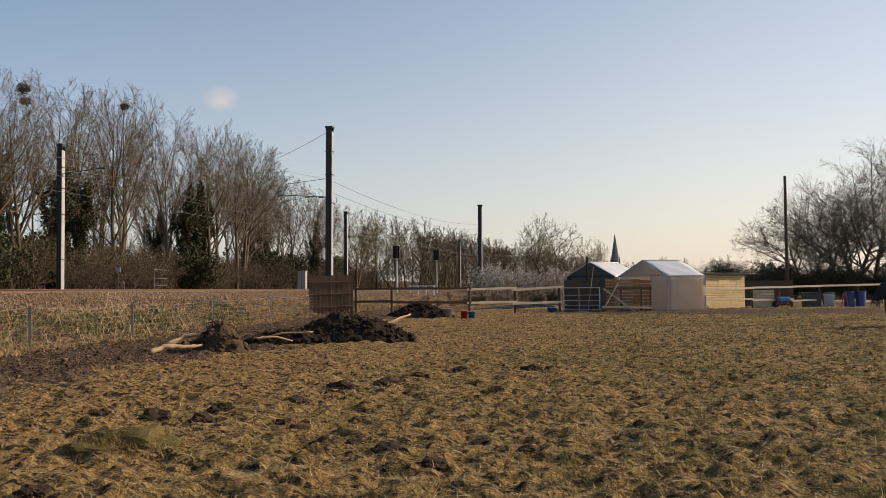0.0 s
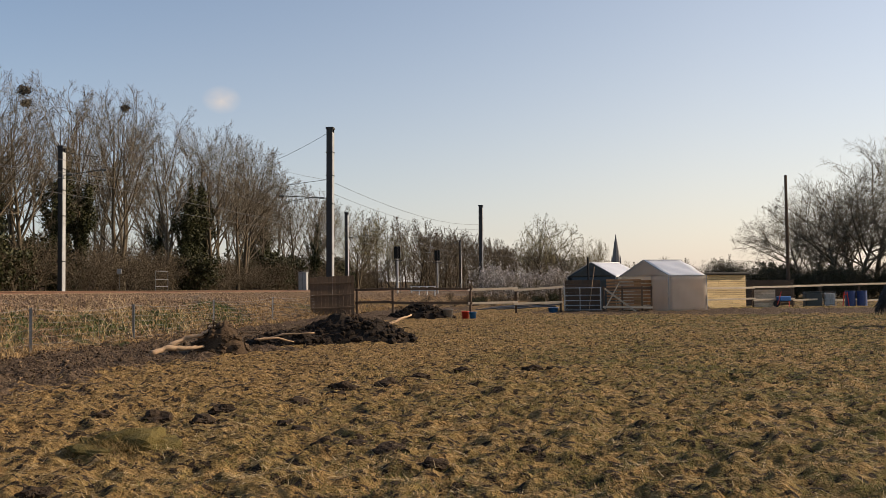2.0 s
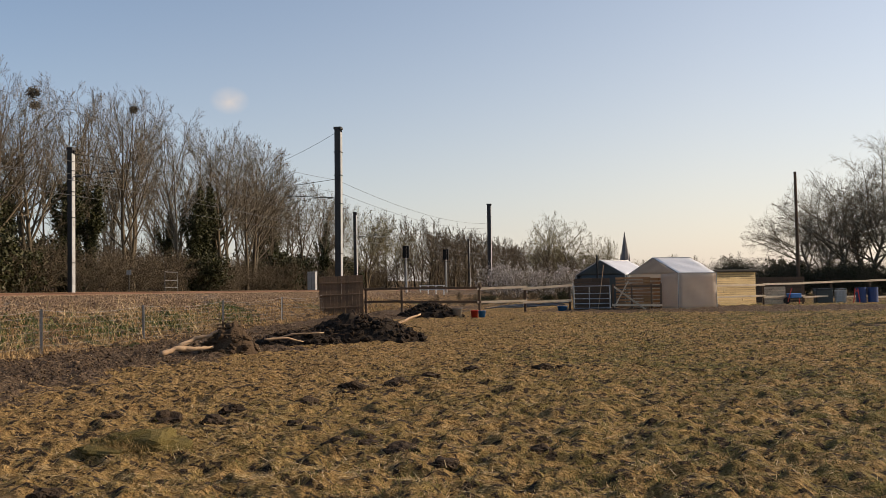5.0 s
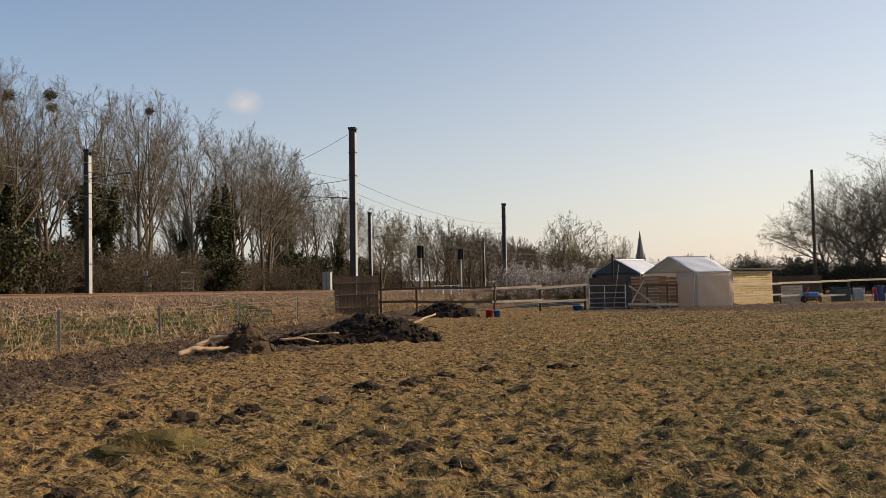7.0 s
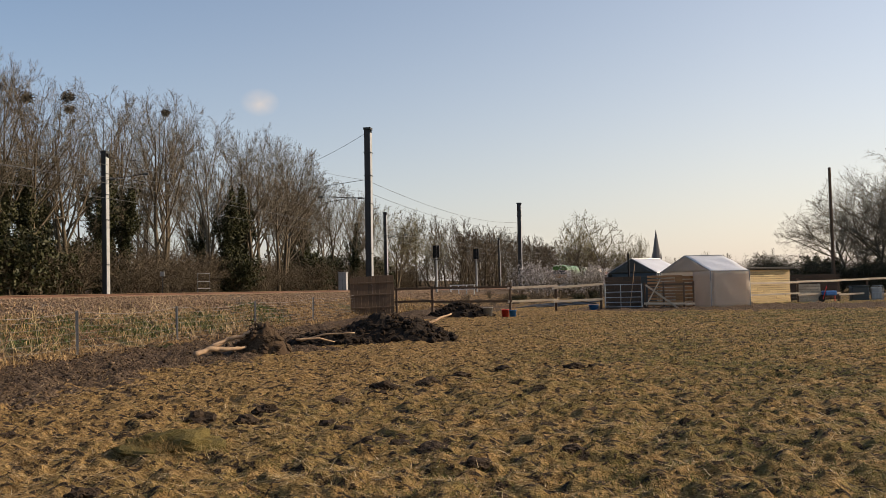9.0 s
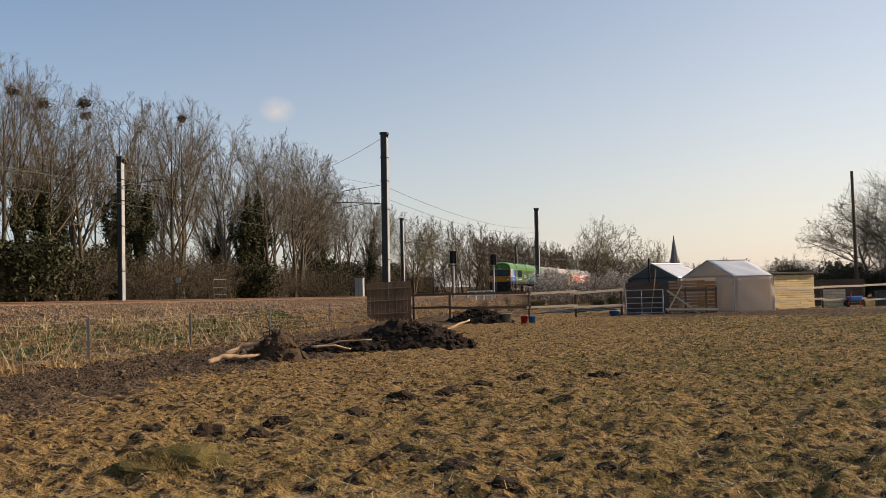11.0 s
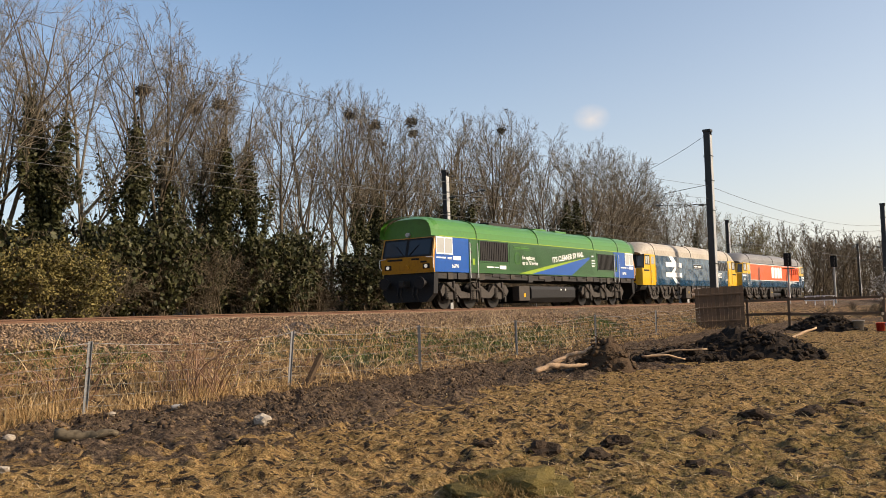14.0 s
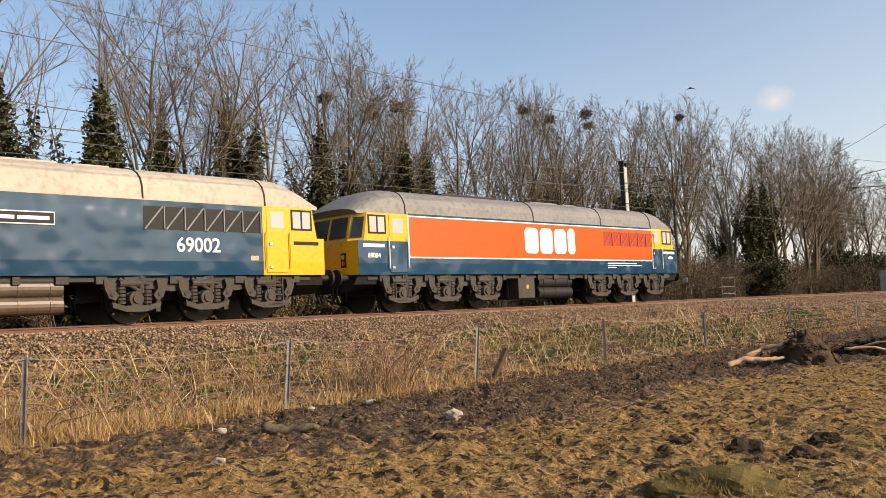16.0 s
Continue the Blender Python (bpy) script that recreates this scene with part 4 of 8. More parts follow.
# ---- locomotives: y runs back from the leading corner, z up from the rail head, near side at +x ----
def shell(sections, name, mat, parent, label="", smooth=True, caps=True):
    """Skins a row of equal-length cross-sections, each a list of points."""
    vs = [p for s in sections for p in s]
    n = len(sections[0])
    fs = [(k * n + i, k * n + i + 1, (k + 1) * n + i + 1, (k + 1) * n + i) for k in range(len(sections) - 1) for i in range(n - 1)]
    if caps:
        fs += [tuple(range(n - 1, -1, -1)), tuple(range((len(sections) - 1) * n, len(sections) * n))]
    return mesh_from(name, vs, fs, mat, parent, label, False)


def sheet(name, x, y0, y1, z0, z1, mat, parent, label="", t=0.006):
    bm = B()
    box(bm, x - 0.02, x + t, y0, y1, z0, z1)
    return part(name, bm, mat, parent, label)


def poly_sheet(name, x, pts, mat, parent, label="", t=0.006, both=False):
    """A flat shape on the near side: pts are (y, z), counter to no order."""
    n = len(pts)
    vs = [(x, y, z) for y, z in pts] + [(x + t, y, z) for y, z in pts]
    fs = [tuple(range(n)), tuple(range(2 * n - 1, n - 1, -1))] + [(i, (i + 1) % n, n + (i + 1) % n, n + i) for i in range(n)]
    ob = mesh_from(name, vs, fs, mat, parent, label)
    return ob


def lettering(text, x, y, z, size, mat, parent, label="", m=None, bold=0.0, width=1.0):
    """Words on the near side, which read from low y to high y."""
    cu = bpy.data.curves.new("lettering", "FONT")
    cu.body, cu.size, cu.extrude, cu.offset = text, size, 0.004, bold
    tmp = bpy.data.objects.new("lettering", cu)
    scene.collection.objects.link(tmp)
    me = bpy.data.meshes.new_from_object(tmp.evaluated_get(bpy.context.evaluated_depsgraph_get()))
    bpy.data.objects.remove(tmp)
    me.transform(Matrix(((0, 0, 1, x), (width, 0, 0, y), (0, 1, 0, z), (0, 0, 0, 1))) if m is None else m)
    me.materials.clear()
    me.materials.append(mat)
    ob = new("lettering", me)
    ob.parent = parent
    if label:
        tagged(ob, label)
    return ob


def wheelset(y, r, parent, x=0.75):
    for s in (-1, 1):
        bm = B()
        rod(bm, (s * (x - 0.07), y, r), (s * (x + 0.07), y, r), r, n=28)
        rod(bm, (s * (x - 0.09), y, r), (s * (x - 0.07), y, r), r + 0.03, n=28)
        rod(bm, (s * (x + 0.07), y, r), (s * (x + 0.10), y, r), r * 0.45, n=16)
        w = part("wheel", bm, M_WHEEL, parent)
        bm = B()
        rod(bm, (s * (x + 0.10), y, r), (s * (x + 0.36), y, r), 0.15, n=14)
        box(bm, s * (x + 0.36) - 0.05, s * (x + 0.36) + 0.05, y - 0.19, y + 0.19, r - 0.17, r + 0.17, 0.03)
        part("axle_box", bm, M_BOGIE, parent)


def plate_part(name, parent, x0, x1, pts, label=""):
    """A plate with the outline pts in y and z, from x0 to x1."""
    bm = B()
    n = len(pts)
    vs = [bm.verts.new((x0, y, z)) for y, z in pts] + [bm.verts.new((x1, y, z)) for y, z in pts]
    bm.faces.new(vs[:n]), bm.faces.new(vs[n:][::-1])
    for i in range(n):
        bm.faces.new((vs[i], vs[(i + 1) % n], vs[n + (i + 1) % n], vs[n + i]))
    bmesh.ops.recalc_face_normals(bm, faces=bm.faces[:])
    return part(name, bm, M_BOGIE, parent, label)


def bogie(name, ys, r, parent, cast):
    """A three-axle bogie: frame, springs, wheels, brake gear."""
    ob = new(name)
    ob.parent = parent
    y0, y1 = ys[0], ys[-1]
    for s in (-1, 1):
        bm = B()
        if cast:
            pts = [(y0 - 0.75, 0.72), (y0 - 0.55, 0.98), (y0 + 0.55, 1.02), (y0 + 0.8, 0.72), (ys[1] - 0.5, 0.62), (ys[1] - 0.3, 0.95), (ys[1] + 0.4, 0.95), (y1 - 0.9, 0.66),
                   (y1 - 0.5, 1.0), (y1 + 0.55, 0.98), (y1 + 0.8, 0.72), (y1 + 0.6, 0.5), (y1 + 0.35, 0.72), (y1 - 0.3, 0.74), (y1 - 0.7, 0.42), (ys[1] + 0.5, 0.42), (ys[1] + 0.28, 0.7),
                   (ys[1] - 0.28, 0.7), (ys[1] - 0.5, 0.42), (y0 + 0.7, 0.42), (y0 + 0.3, 0.74), (y0 - 0.35, 0.72), (y0 - 0.6, 0.5)]
        else:
            pts = [(y0 - 0.8, 0.82), (y0 - 0.7, 1.0), (y1 + 0.7, 1.0), (y1 + 0.8, 0.82), (y1 + 0.5, 0.78), (y1, 0.86), (ys[1] + 0.9, 0.74), (ys[1], 0.86), (ys[1] - 0.9, 0.74), (y0, 0.86), (y0 - 0.5, 0.78)]
        xa = s * 1.02
        n = len(pts)
        vs = [bm.verts.new((xa, y, z)) for y, z in pts] + [bm.verts.new((xa + s * 0.14, y, z)) for y, z in pts]
        bm.faces.new(vs[:n]), bm.faces.new(vs[n:][::-1])
        for i in range(n):
            bm.faces.new((vs[i], vs[(i + 1) % n], vs[n + (i + 1) % n], vs[n + i]))
        bmesh.ops.recalc_face_normals(bm, faces=bm.faces[:])
        part("side_frame", bm, M_BOGIE, ob, "grimy cast bogie side frame")
        for y in ys:
            for dy in (-0.33, 0.33):
                bm = B()
                for k in range(5):
                    rod(bm, (s * 1.13, y + dy, 0.46 + k * 0.085), (s * 1.13, y + dy, 0.52 + k * 0.085), 0.115, n=12)
                rod(bm, (s * 1.13, y + dy, 0.40), (s * 1.13, y + dy, 0.92), 0.06, n=8)
                part("spring", bm, M_BOGIE, ob)
            if not cast:
                keel = [(y - 0.62, 0.50), (y - 0.60, 0.38), (y - 0.25, 0.27), (y + 0.25, 0.27), (y + 0.60, 0.38), (y + 0.62, 0.50), (y + 0.28, 0.41), (y, 0.44), (y - 0.28, 0.41)]
                plate_part("keel_bar", ob, s * 1.17, s * 1.29, keel, "dusty curved bar under the axle box")
                for k in (-1, 1):
                    plate_part("hanger", ob, s * 1.15, s * 1.27, [(y + k * 0.80, 1.02), (y + k * 0.52, 1.02), (y + k * 0.56, 0.82), (y + k * 0.44, 0.66), (y + k * 0.52, 0.54), (y + k * 0.68, 0.60), (y + k * 0.78, 0.82)])
                    bm = B()
                    rod(bm, (s * 1.275, y + k * 0.6, 0.68), (s * 1.29, y + k * 0.6, 0.68), 0.05, n=10)
                    part("pin", bm, M_UNDER, ob)
                bm = B()
                rod(bm, (s * 1.10, y, 0.57), (s * 1.27, y, 0.57), 0.21, 0.18, n=18)
                rod(bm, (s * 1.27, y, 0.57), (s * 1.31, y, 0.57), 0.10, n=12)
                part("axle_cover", bm, M_BOGIE, ob, "round grimy axle cover")
                bm = B()
                rod(bm, (s * 1.20, y - 0.40, 0.93), (s * 1.20, y + 0.12, 0.93), 0.085, n=12)
                rod(bm, (s * 1.20, y + 0.12, 0.93), (s * 1.20, y + 0.38, 0.93), 0.035, n=8)
                part("brake_cylinder", bm, M_BOGIE, ob, "brake cylinder with push rod")
            bm = B()
            box(bm, s * 1.06 - 0.03, s * 1.06 + 0.03, y + 0.58, y + 0.72, 0.25, 0.9, 0.02)
            box(bm, s * 0.8 - 0.06, s * 0.8 + 0.06, y + 0.52, y + 0.62, 0.25, 0.75, 0.02)
            part("brake_gear", bm, M_UNDER, ob)
            bm = B()
            rod(bm, (s * 1.22, y - 0.42, 1.05), (s * 1.22, y + 0.1, 0.75), 0.05)
            rod(bm, (s * 1.2, y + 0.15, 1.12), (s * 1.2, y + 0.15, 0.7), 0.07)
            box(bm, s * 1.2 - 0.06, s * 1.2 + 0.06, y - 0.30, y - 0.02, 0.9, 1.08, 0.02)
            part("damper", bm, M_BOGIE, ob)
    bm = B()
    box(bm, -0.6, 0.6, y0 - 0.6, y1 + 0.6, 0.55, 0.95)
    part("transom", bm, M_UNDER, ob)
    for y in ys:
        wheelset(y, r, ob)
    return ob


def buffers(parent, y, sgn, z=1.05):
    for s in (-1, 1):
        bm = B()
        rod(bm, (s * 0.87, y, z), (s * 0.87, y + sgn * 0.36, z), 0.10, n=14)
        rod(bm, (s * 0.87, y + sgn * 0.36, z), (s * 0.87, y + sgn * 0.42, z), 0.24, n=20)
        part("buffer", bm, M_BLACK, parent)
    bm = B()
    box(bm, -0.12, 0.12, min(y, y + sgn * 0.45), max(y, y + sgn * 0.45), z - 0.15, z + 0.1, 0.02)
    for x in (-0.45, -0.3, 0.3, 0.5):
        rod(bm, (x, y, z - 0.1), (x, y + sgn * 0.12, z - 0.45), 0.03)
        rod(bm, (x, y + sgn * 0.12, z - 0.45), (x + 0.05, y + sgn * 0.04, z - 0.7), 0.03)
    part("coupling", bm, M_UNDER, parent, "drawgear and hanging brake pipes")


def roof_section(y, w, z0, z1, crown, dy=0.0, inset=0.0):
    """From the near cantrail over the top to the far one."""
    pts = []
    for i in range(13):
        a = math.pi * i / 12
        c, s_ = math.cos(a), math.sin(a)
        x = w * (abs(c) ** 0.62) * (1 if c >= 0 else -1)
        z = z0 + (z1 - z0) * (s_ ** crown)
        pts.append((x * (1 - inset), y + dy * s_, z))
    return pts


def windows_side(parent, x, y0, y1, z0, z1, frame_mat, mid=True, glass=None):
    bm = B()
    t = 0.05
    box(bm, x - 0.01, x + 0.018, y0 - t, y1 + t, z1, z1 + t)
    box(bm, x - 0.01, x + 0.018, y0 - t, y1 + t, z0 - t, z0)
    box(bm, x - 0.01, x + 0.018, y0 - t, y0, z0, z1)
    box(bm, x - 0.01, x + 0.018, y1, y1 + t, z0, z1)
    if mid:
        box(bm, x - 0.01, x + 0.018, (y0 + y1) / 2 - 0.025, (y0 + y1) / 2 + 0.025, z0, z1)
    w = part("side_window", bm, frame_mat, parent)
    # the pane's pale colour is a painted reflection
    sheet("pane", x, y0, y1, z0, z1, glass or M_PALE_GLOSS, w, "side glass with its reflection painted pale", 0.008)


def bars(parent, x, rows, mat, label="small unreadable white lettering"):
    for y0, y1, z0, z1 in rows:
        sheet("lettering_bar", x, y0, y1, z0, z1, mat, parent, label, 0.006)


def grab_rail(parent, pts, r=0.016, mat=None):
    bm = B()
    for a, b in zip(pts[:-1], pts[1:]):
        rod(bm, a, b, r, n=6)
    part("handrail", bm, mat or M_WHITE, parent)


def steps_ladder(parent, x, y, z0, z1, w=0.45):
    bm = B()
    box(bm, x - 0.03, x + 0.02, y - w / 2 - 0.03, y - w / 2, z0, z1)
    box(bm, x - 0.03, x + 0.02, y + w / 2, y + w / 2 + 0.03, z0, z1)
    k = 3
    for i in range(k):
        z = z0 + (z1 - z0) * (i + 0.15) / k
        box(bm, x - 0.2, x + 0.03, y - w / 2, y + w / 2, z, z + 0.03)
    part("cab_step", bm, M_BOGIE, parent)


def loco_green(L=20.4):
    ob = thing("diesel_locomotive", "green freight diesel locomotive with blue cabs and gold nose", "locomotive")
    W, ZB, ZC, ZR = 1.30, 1.48, 2.90, 3.78
    # body side core between the cabs
    def side(y, w=W, zb=ZB):
        return [(w, y, zb), (w, y, ZC), (-w, y, ZC), (-w, y, zb), (w, y, zb)]
    shell([side(2.62), side(L - 2.34)], "body_side", M_GREEN, ob, "dark green engine room side")
    for i in range(26):                                             # pressed ribs of the middle doors
        z = 1.62 + i * 0.046
        bm = B()
        box(bm, W - 0.01, W + 0.014, 6.0, 15.0, z, z + 0.02)
        part("rib", bm, M_GREEN, ob)
    # cabs
    for sgn, y0 in ((1, 0.0), (-1, L)):
        cab = new("cab")
        cab.parent = ob
        tagged(cab, "blue cab with a gold front")
        Y = (lambda v, y0=y0, sgn=sgn: y0 + sgn * v)
        end = 2.6 if sgn == 1 else 2.32
        def cab_ring(a, b):
            return [(W, Y(a), ZB), (W, Y(a), 2.1), (W, Y(b), ZC), (-W, Y(b), ZC), (-W, Y(a), 2.1), (-W, Y(a), ZB), (W, Y(a), ZB)]
        shell([cab_ring(0.052, 0.302), cab_ring(end, end)], "cab_side", M_BLUE, cab, "bright blue cab side")
        # front: lower slab, raked screen, visor
        f = [(W, Y(0.0), ZB - 0.02), (W, Y(-0.06), 2.1), (W * 0.97, Y(0.16), ZC), (-W * 0.97, Y(0.16), ZC), (-W, Y(-0.06), 2.1), (-W, Y(0.0), ZB - 0.02)]
        g = [(W, Y(0.05), ZB - 0.02), (W, Y(0.05), 2.1), (W, Y(0.3), ZC), (-W, Y(0.3), ZC), (-W, Y(0.05), 2.1), (-W, Y(0.05), ZB - 0.02)]
        mesh_from("front_panel", f + g, [(0, 1, 4, 5), (1, 2, 3, 4), (0, 6, 7, 1), (1, 7, 8, 2), (2, 8, 9, 3), (3, 9, 10, 4), (4, 10, 11, 5)], M_GOLD, cab, "gold-yellow cab front")
        def on_screen(x, t, off):
            return (x, Y(-0.06 + 0.22 * t) - sgn * off, 2.1 + (ZC - 2.1) * t)
        for s in (-1, 1):
            xa, xb = s * 0.07, s * 1.12
            v = [on_screen(xa, 0.1, 0.012), on_screen(xb, 0.1, 0.012), on_screen(xb, 0.86, 0.012), on_screen(xa, 0.86, 0.012),
                 on_screen(xa, 0.1, -0.02), on_screen(xb, 0.1, -0.02), on_screen(xb, 0.86, -0.02), on_screen(xa, 0.86, -0.02)]
            mesh_from("windscreen", v, [(0, 1, 2, 3), (0, 1, 5, 4), (1, 2, 6, 5), (2, 3, 7, 6), (3, 0, 4, 7)], M_GLASS, cab, "dark windscreen")
        bm = B()
        for s in (-1, 1):
            rod(bm, on_screen(s * 0.1, 0.05, 0.03), on_screen(s * 0.55, 0.6, 0.03), 0.014)
        part("wiper", bm, M_BLACK, cab)
        v = [on_screen(x, t, 0.006) for x, t in ((-1.22, 0.06), (-1.18, 0.02), (1.18, 0.02), (1.22, 0.06), (1.20, 0.90), (1.14, 0.95), (-1.14, 0.95), (-1.20, 0.90))]
        v += [(a, b + sgn * 0.02, c) for a, b, c in v]
        mesh_from("screen_surround", v, [tuple(range(8))] + [(k, (k + 1) % 8, 8 + (k + 1) % 8, 8 + k) for k in range(8)], M_BLACK, cab, "black windscreen surround")
        # lights
        for x in (-0.95, 0.95):
            bm = B()
            box(bm, x - 0.17, x + 0.17, Y(-0.04) - 0.02, Y(-0.05) + 0.02, 1.62, 1.82, 0.015)
            lt = part("light_cluster", bm, M_BLACK, cab)
            bm = B()
            rod(bm, (x, Y(-0.05), 1.72), (x, Y(-0.09), 1.72), 0.075, n=16)
            part("headlight", bm, M_LAMP if sgn == 1 else M_PALE_GLOSS, lt, "round headlight")
        bm = B()
        rod(bm, (0, Y(0.2), 3.02), (0, Y(0.04), 3.02), 0.09, n=16)
        part("top_light", bm, M_PALE_GLOSS, cab, "round marker light")
        sheet_y = Y(-0.065)
        for x0, x1, z in ((-0.95, -0.2, 1.98), (0.25, 0.62, 1.98), (0.7, 0.98, 1.86)):
            bm = B()
            box(bm, x0, x1, sheet_y - 0.012, sheet_y + 0.02, z, z + 0.07)
            part("front_lettering_bar", bm, M_BLACK, cab, "dark unreadable lettering")
        bm = B()
        rod(bm, (0.0, Y(-0.04), 1.72), (0.0, Y(-0.12), 1.70), 0.10, n=12)
        part("socket", bm, M_GOLD, cab)
        grab_rail(cab, [(1.28, Y(-0.02), 1.62), (1.33, Y(-0.1), 1.75), (1.33, Y(-0.1), 2.05), (1.0, Y(-0.12), 2.08)])
        grab_rail(cab, [(-1.28, Y(-0.02), 1.62), (-1.33, Y(-0.1), 1.75), (-1.33, Y(-0.1), 2.05), (-1.0, Y(-0.12), 2.08)])
        ya, yb = sorted((Y(0.22), Y(1.3)))
        windows_side(cab, W, ya, yb, 2.24, 2.84, M_WHITE)
        if sgn == 1:
            bars(cab, W, [(0.18, 0.85, 2.02, 2.08), (0.98, 1.3, 2.05, 2.08), (0.98, 1.3, 2.0, 2.03), (1.4, 1.95, 1.98, 2.14)], M_WHITE)
            lettering("66796", W, 1.28, 1.66, 0.21, M_WHITE, cab, "white painted running number", bold=0.004)
        else:
            bars(cab, W, [(L - 1.95, L - 1.25, 2.02, 2.08), (L - 1.18, L - 0.86, 2.03, 2.07), (L - 0.78, L - 0.2, 1.98, 2.14)], M_WHITE)
            lettering("66796", W, L - 1.75, 1.66, 0.21, M_WHITE, cab, "white painted running number", bold=0.004)
        # cab door by the body
        ya, yb = sorted((Y(end + 0.02), Y(end + 0.62)))
        bm = B()
        box(bm, W - 0.02, W + 0.012, ya + 0.03, yb, ZB + 0.03, ZC - 0.02, 0.008)
        d = part("cab_door", bm, M_GREEN if sgn == 1 else M_BLUE, cab, "cab door")
        bm = B()
        for z in (1.9, 2.3, 2.6):
            box(bm, W + 0.01, W + 0.04, ya + 0.06, ya + 0.14, z, z + 0.1)
        part("door_handle", bm, M_BLACK, d)
        bm = B()
        box(bm, W + 0.012, W + 0.016, ya + 0.25, ya + 0.42, 1.82, 2.08)
        part("notice", bm, M_LIME_LINE, d, "yellow notice plate")
        for y in (ya, yb + 0.02):
            grab_rail(cab, [(W + 0.05, y, 1.25), (W + 0.05, y, 2.75)], 0.018)
        steps_ladder(cab, W - 0.02, (ya + yb) / 2, 0.35, 1.4)
        # nose skirt and plough
        pts = [(1.25, Y(0.06), 1.46), (1.25, Y(-0.02), 0.62), (0.95, Y(-0.08), 0.30), (-0.95, Y(-0.08), 0.30), (-1.25, Y(-0.02), 0.62), (-1.25, Y(0.06), 1.46)]
        back = [(x, y + sgn * 0.3, z) for x, y, z in pts]
        mesh_from("valance", pts + back, [(0, 1, 2, 3, 4, 5), (0, 6, 7, 1), (1, 7, 8, 2), (2, 8, 9, 3), (3, 9, 10, 4), (4, 10, 11, 5), (5, 11, 6, 0)], M_BLACK, cab, "black nose valance")
        buffers(cab, Y(-0.02), -sgn)
    # roof
    stations = [(0.16, 0.86, 0.985), (0.5, 1.0, 1.0), (3.0, 1.0, 1.0), (3.4, 0.97, 1.0), (8.7, 0.97, 1.0), (14.8, 0.97, 1.0), (17.2, 1.0, 1.0), (L - 0.5, 1.0, 1.0), (L - 0.16, 0.86, 0.985)]
    shell([roof_section(y, W * w, ZC, ZC + (ZR - ZC) * h, 0.8) for y, h, w in stations], "roof", M_LIME, ob, "bright light green curved roof")
    for y0 in (-0.12, L - 0.16):
        shell([roof_section(y0 + d, W * 0.99, ZC + 0.02, ZR * 0.993, 0.8) for d in (0.0, 0.28)], "visor", M_GREEN if y0 > 1 else M_LIME, ob, "roof visor over the windscreen", caps=False)
    for y in (3.25, 8.75, 14.9, L - 2.3):
        bm = B()
        sec = roof_section(y, W * 1.006, ZC, ZR * 1.003, 0.8)
        for a, b in zip(sec[:-1], sec[1:]):
            rod(bm, a, b, 0.025, n=6)
        part("roof_joint", bm, M_GREEN, ob, "dark roof joint")
    for (y0, y1, w) in ((5.2, 8.2, 0.75), (9.8, 11.0, 0.6), (12.0, 13.2, 0.6)):
        bm = B()
        box(bm, -w, w, y0, y1, ZR - 0.16, ZR + 0.03, 0.03)
        part("roof_hatch", bm, M_UNDER if y0 < 6 else M_LIME, ob, "sooty roof hatch" if y0 < 6 else "roof hatch")
    bm = B()
    rod(bm, (0, 7.2, ZR), (0, 7.2, ZR + 0.12), 0.22, n=14)
    part("exhaust", bm, M_UNDER, ob)
    pts = [(3.3, 3.05), (L - 2.4, 3.05)]
    sheet("roof_stripe", W - 0.004, 0.4, L - 0.5, 2.90, 2.94, M_LIME_LINE, ob, "yellow-green stripe along the cantrail", 0.012)
    # grilles
    for y0, y1, z0, z1 in ((3.45, 5.85, 2.0, 2.86), (15.35, 17.85, 1.86, 2.72)):
        g = sheet("grille", W, y0, y1, z0, z1, M_BLACK, ob, "black louvred air intake", 0.01)
        for k in range(16):
            y = y0 + 0.06 + k * (y1 - y0 - 0.12) / 15
            bm = B()
            box(bm, W + 0.008, W + 0.03, y - 0.012, y + 0.012, z0 + 0.03, z1 - 0.03)
            part("louvre", bm, M_UNDER, g)
        bm = B()
        for a, b, c, d in ((y0 - 0.05, y1 + 0.05, z1, z1 + 0.05), (y0 - 0.05, y1 + 0.05, z0 - 0.05, z0), (y0 - 0.05, y0, z0, z1), (y1, y1 + 0.05, z0, z1)):
            box(bm, W - 0.01, W + 0.022, a, b, c, d)
        part("grille_frame", bm, M_GREEN, g)
    # livery on the ribs
    x = W + 0.016
    poly_sheet("swoosh", x, [(8.0, 1.52), (12.2, 1.52), (14.4, 2.42), (14.3, 2.50)], M_BLUE, ob, "blue sweeping stripe")
    poly_sheet("stripe", x, [(6.8, 1.52), (8.0, 1.52), (14.3, 2.50), (10.3, 2.02)], M_LIME_LINE, ob, "yellow-green sweeping stripe")
    rot = Matrix(((0, 0, 1, x + 0.004), (math.cos(0.12), -math.sin(0.12), 0, 10.15), (math.sin(0.12), math.cos(0.12), 0, 2.1), (0, 0, 0, 1)))
    lettering("IT'S CLEANER BY RAIL", x, 0, 0, 0.36, M_WHITE, ob, "white slogan", rot, 0.008)
    lettering("I'm replacing", x, 7.15, 2.18, 0.235, M_WHITE, ob, "white slogan", bold=0.004)
    lettering("up to 76 lorries", x, 7.15, 1.94, 0.235, M_WHITE, ob, "white slogan", bold=0.004)
    bars(ob, x, [(6.3, 7.9, 2.60, 2.615), (6.3, 7.9, 2.765, 2.78), (6.4, 6.95, 2.66, 2.72), (7.0, 7.8, 2.66, 2.72)], M_LIME, "pale green unreadable lettering panel")
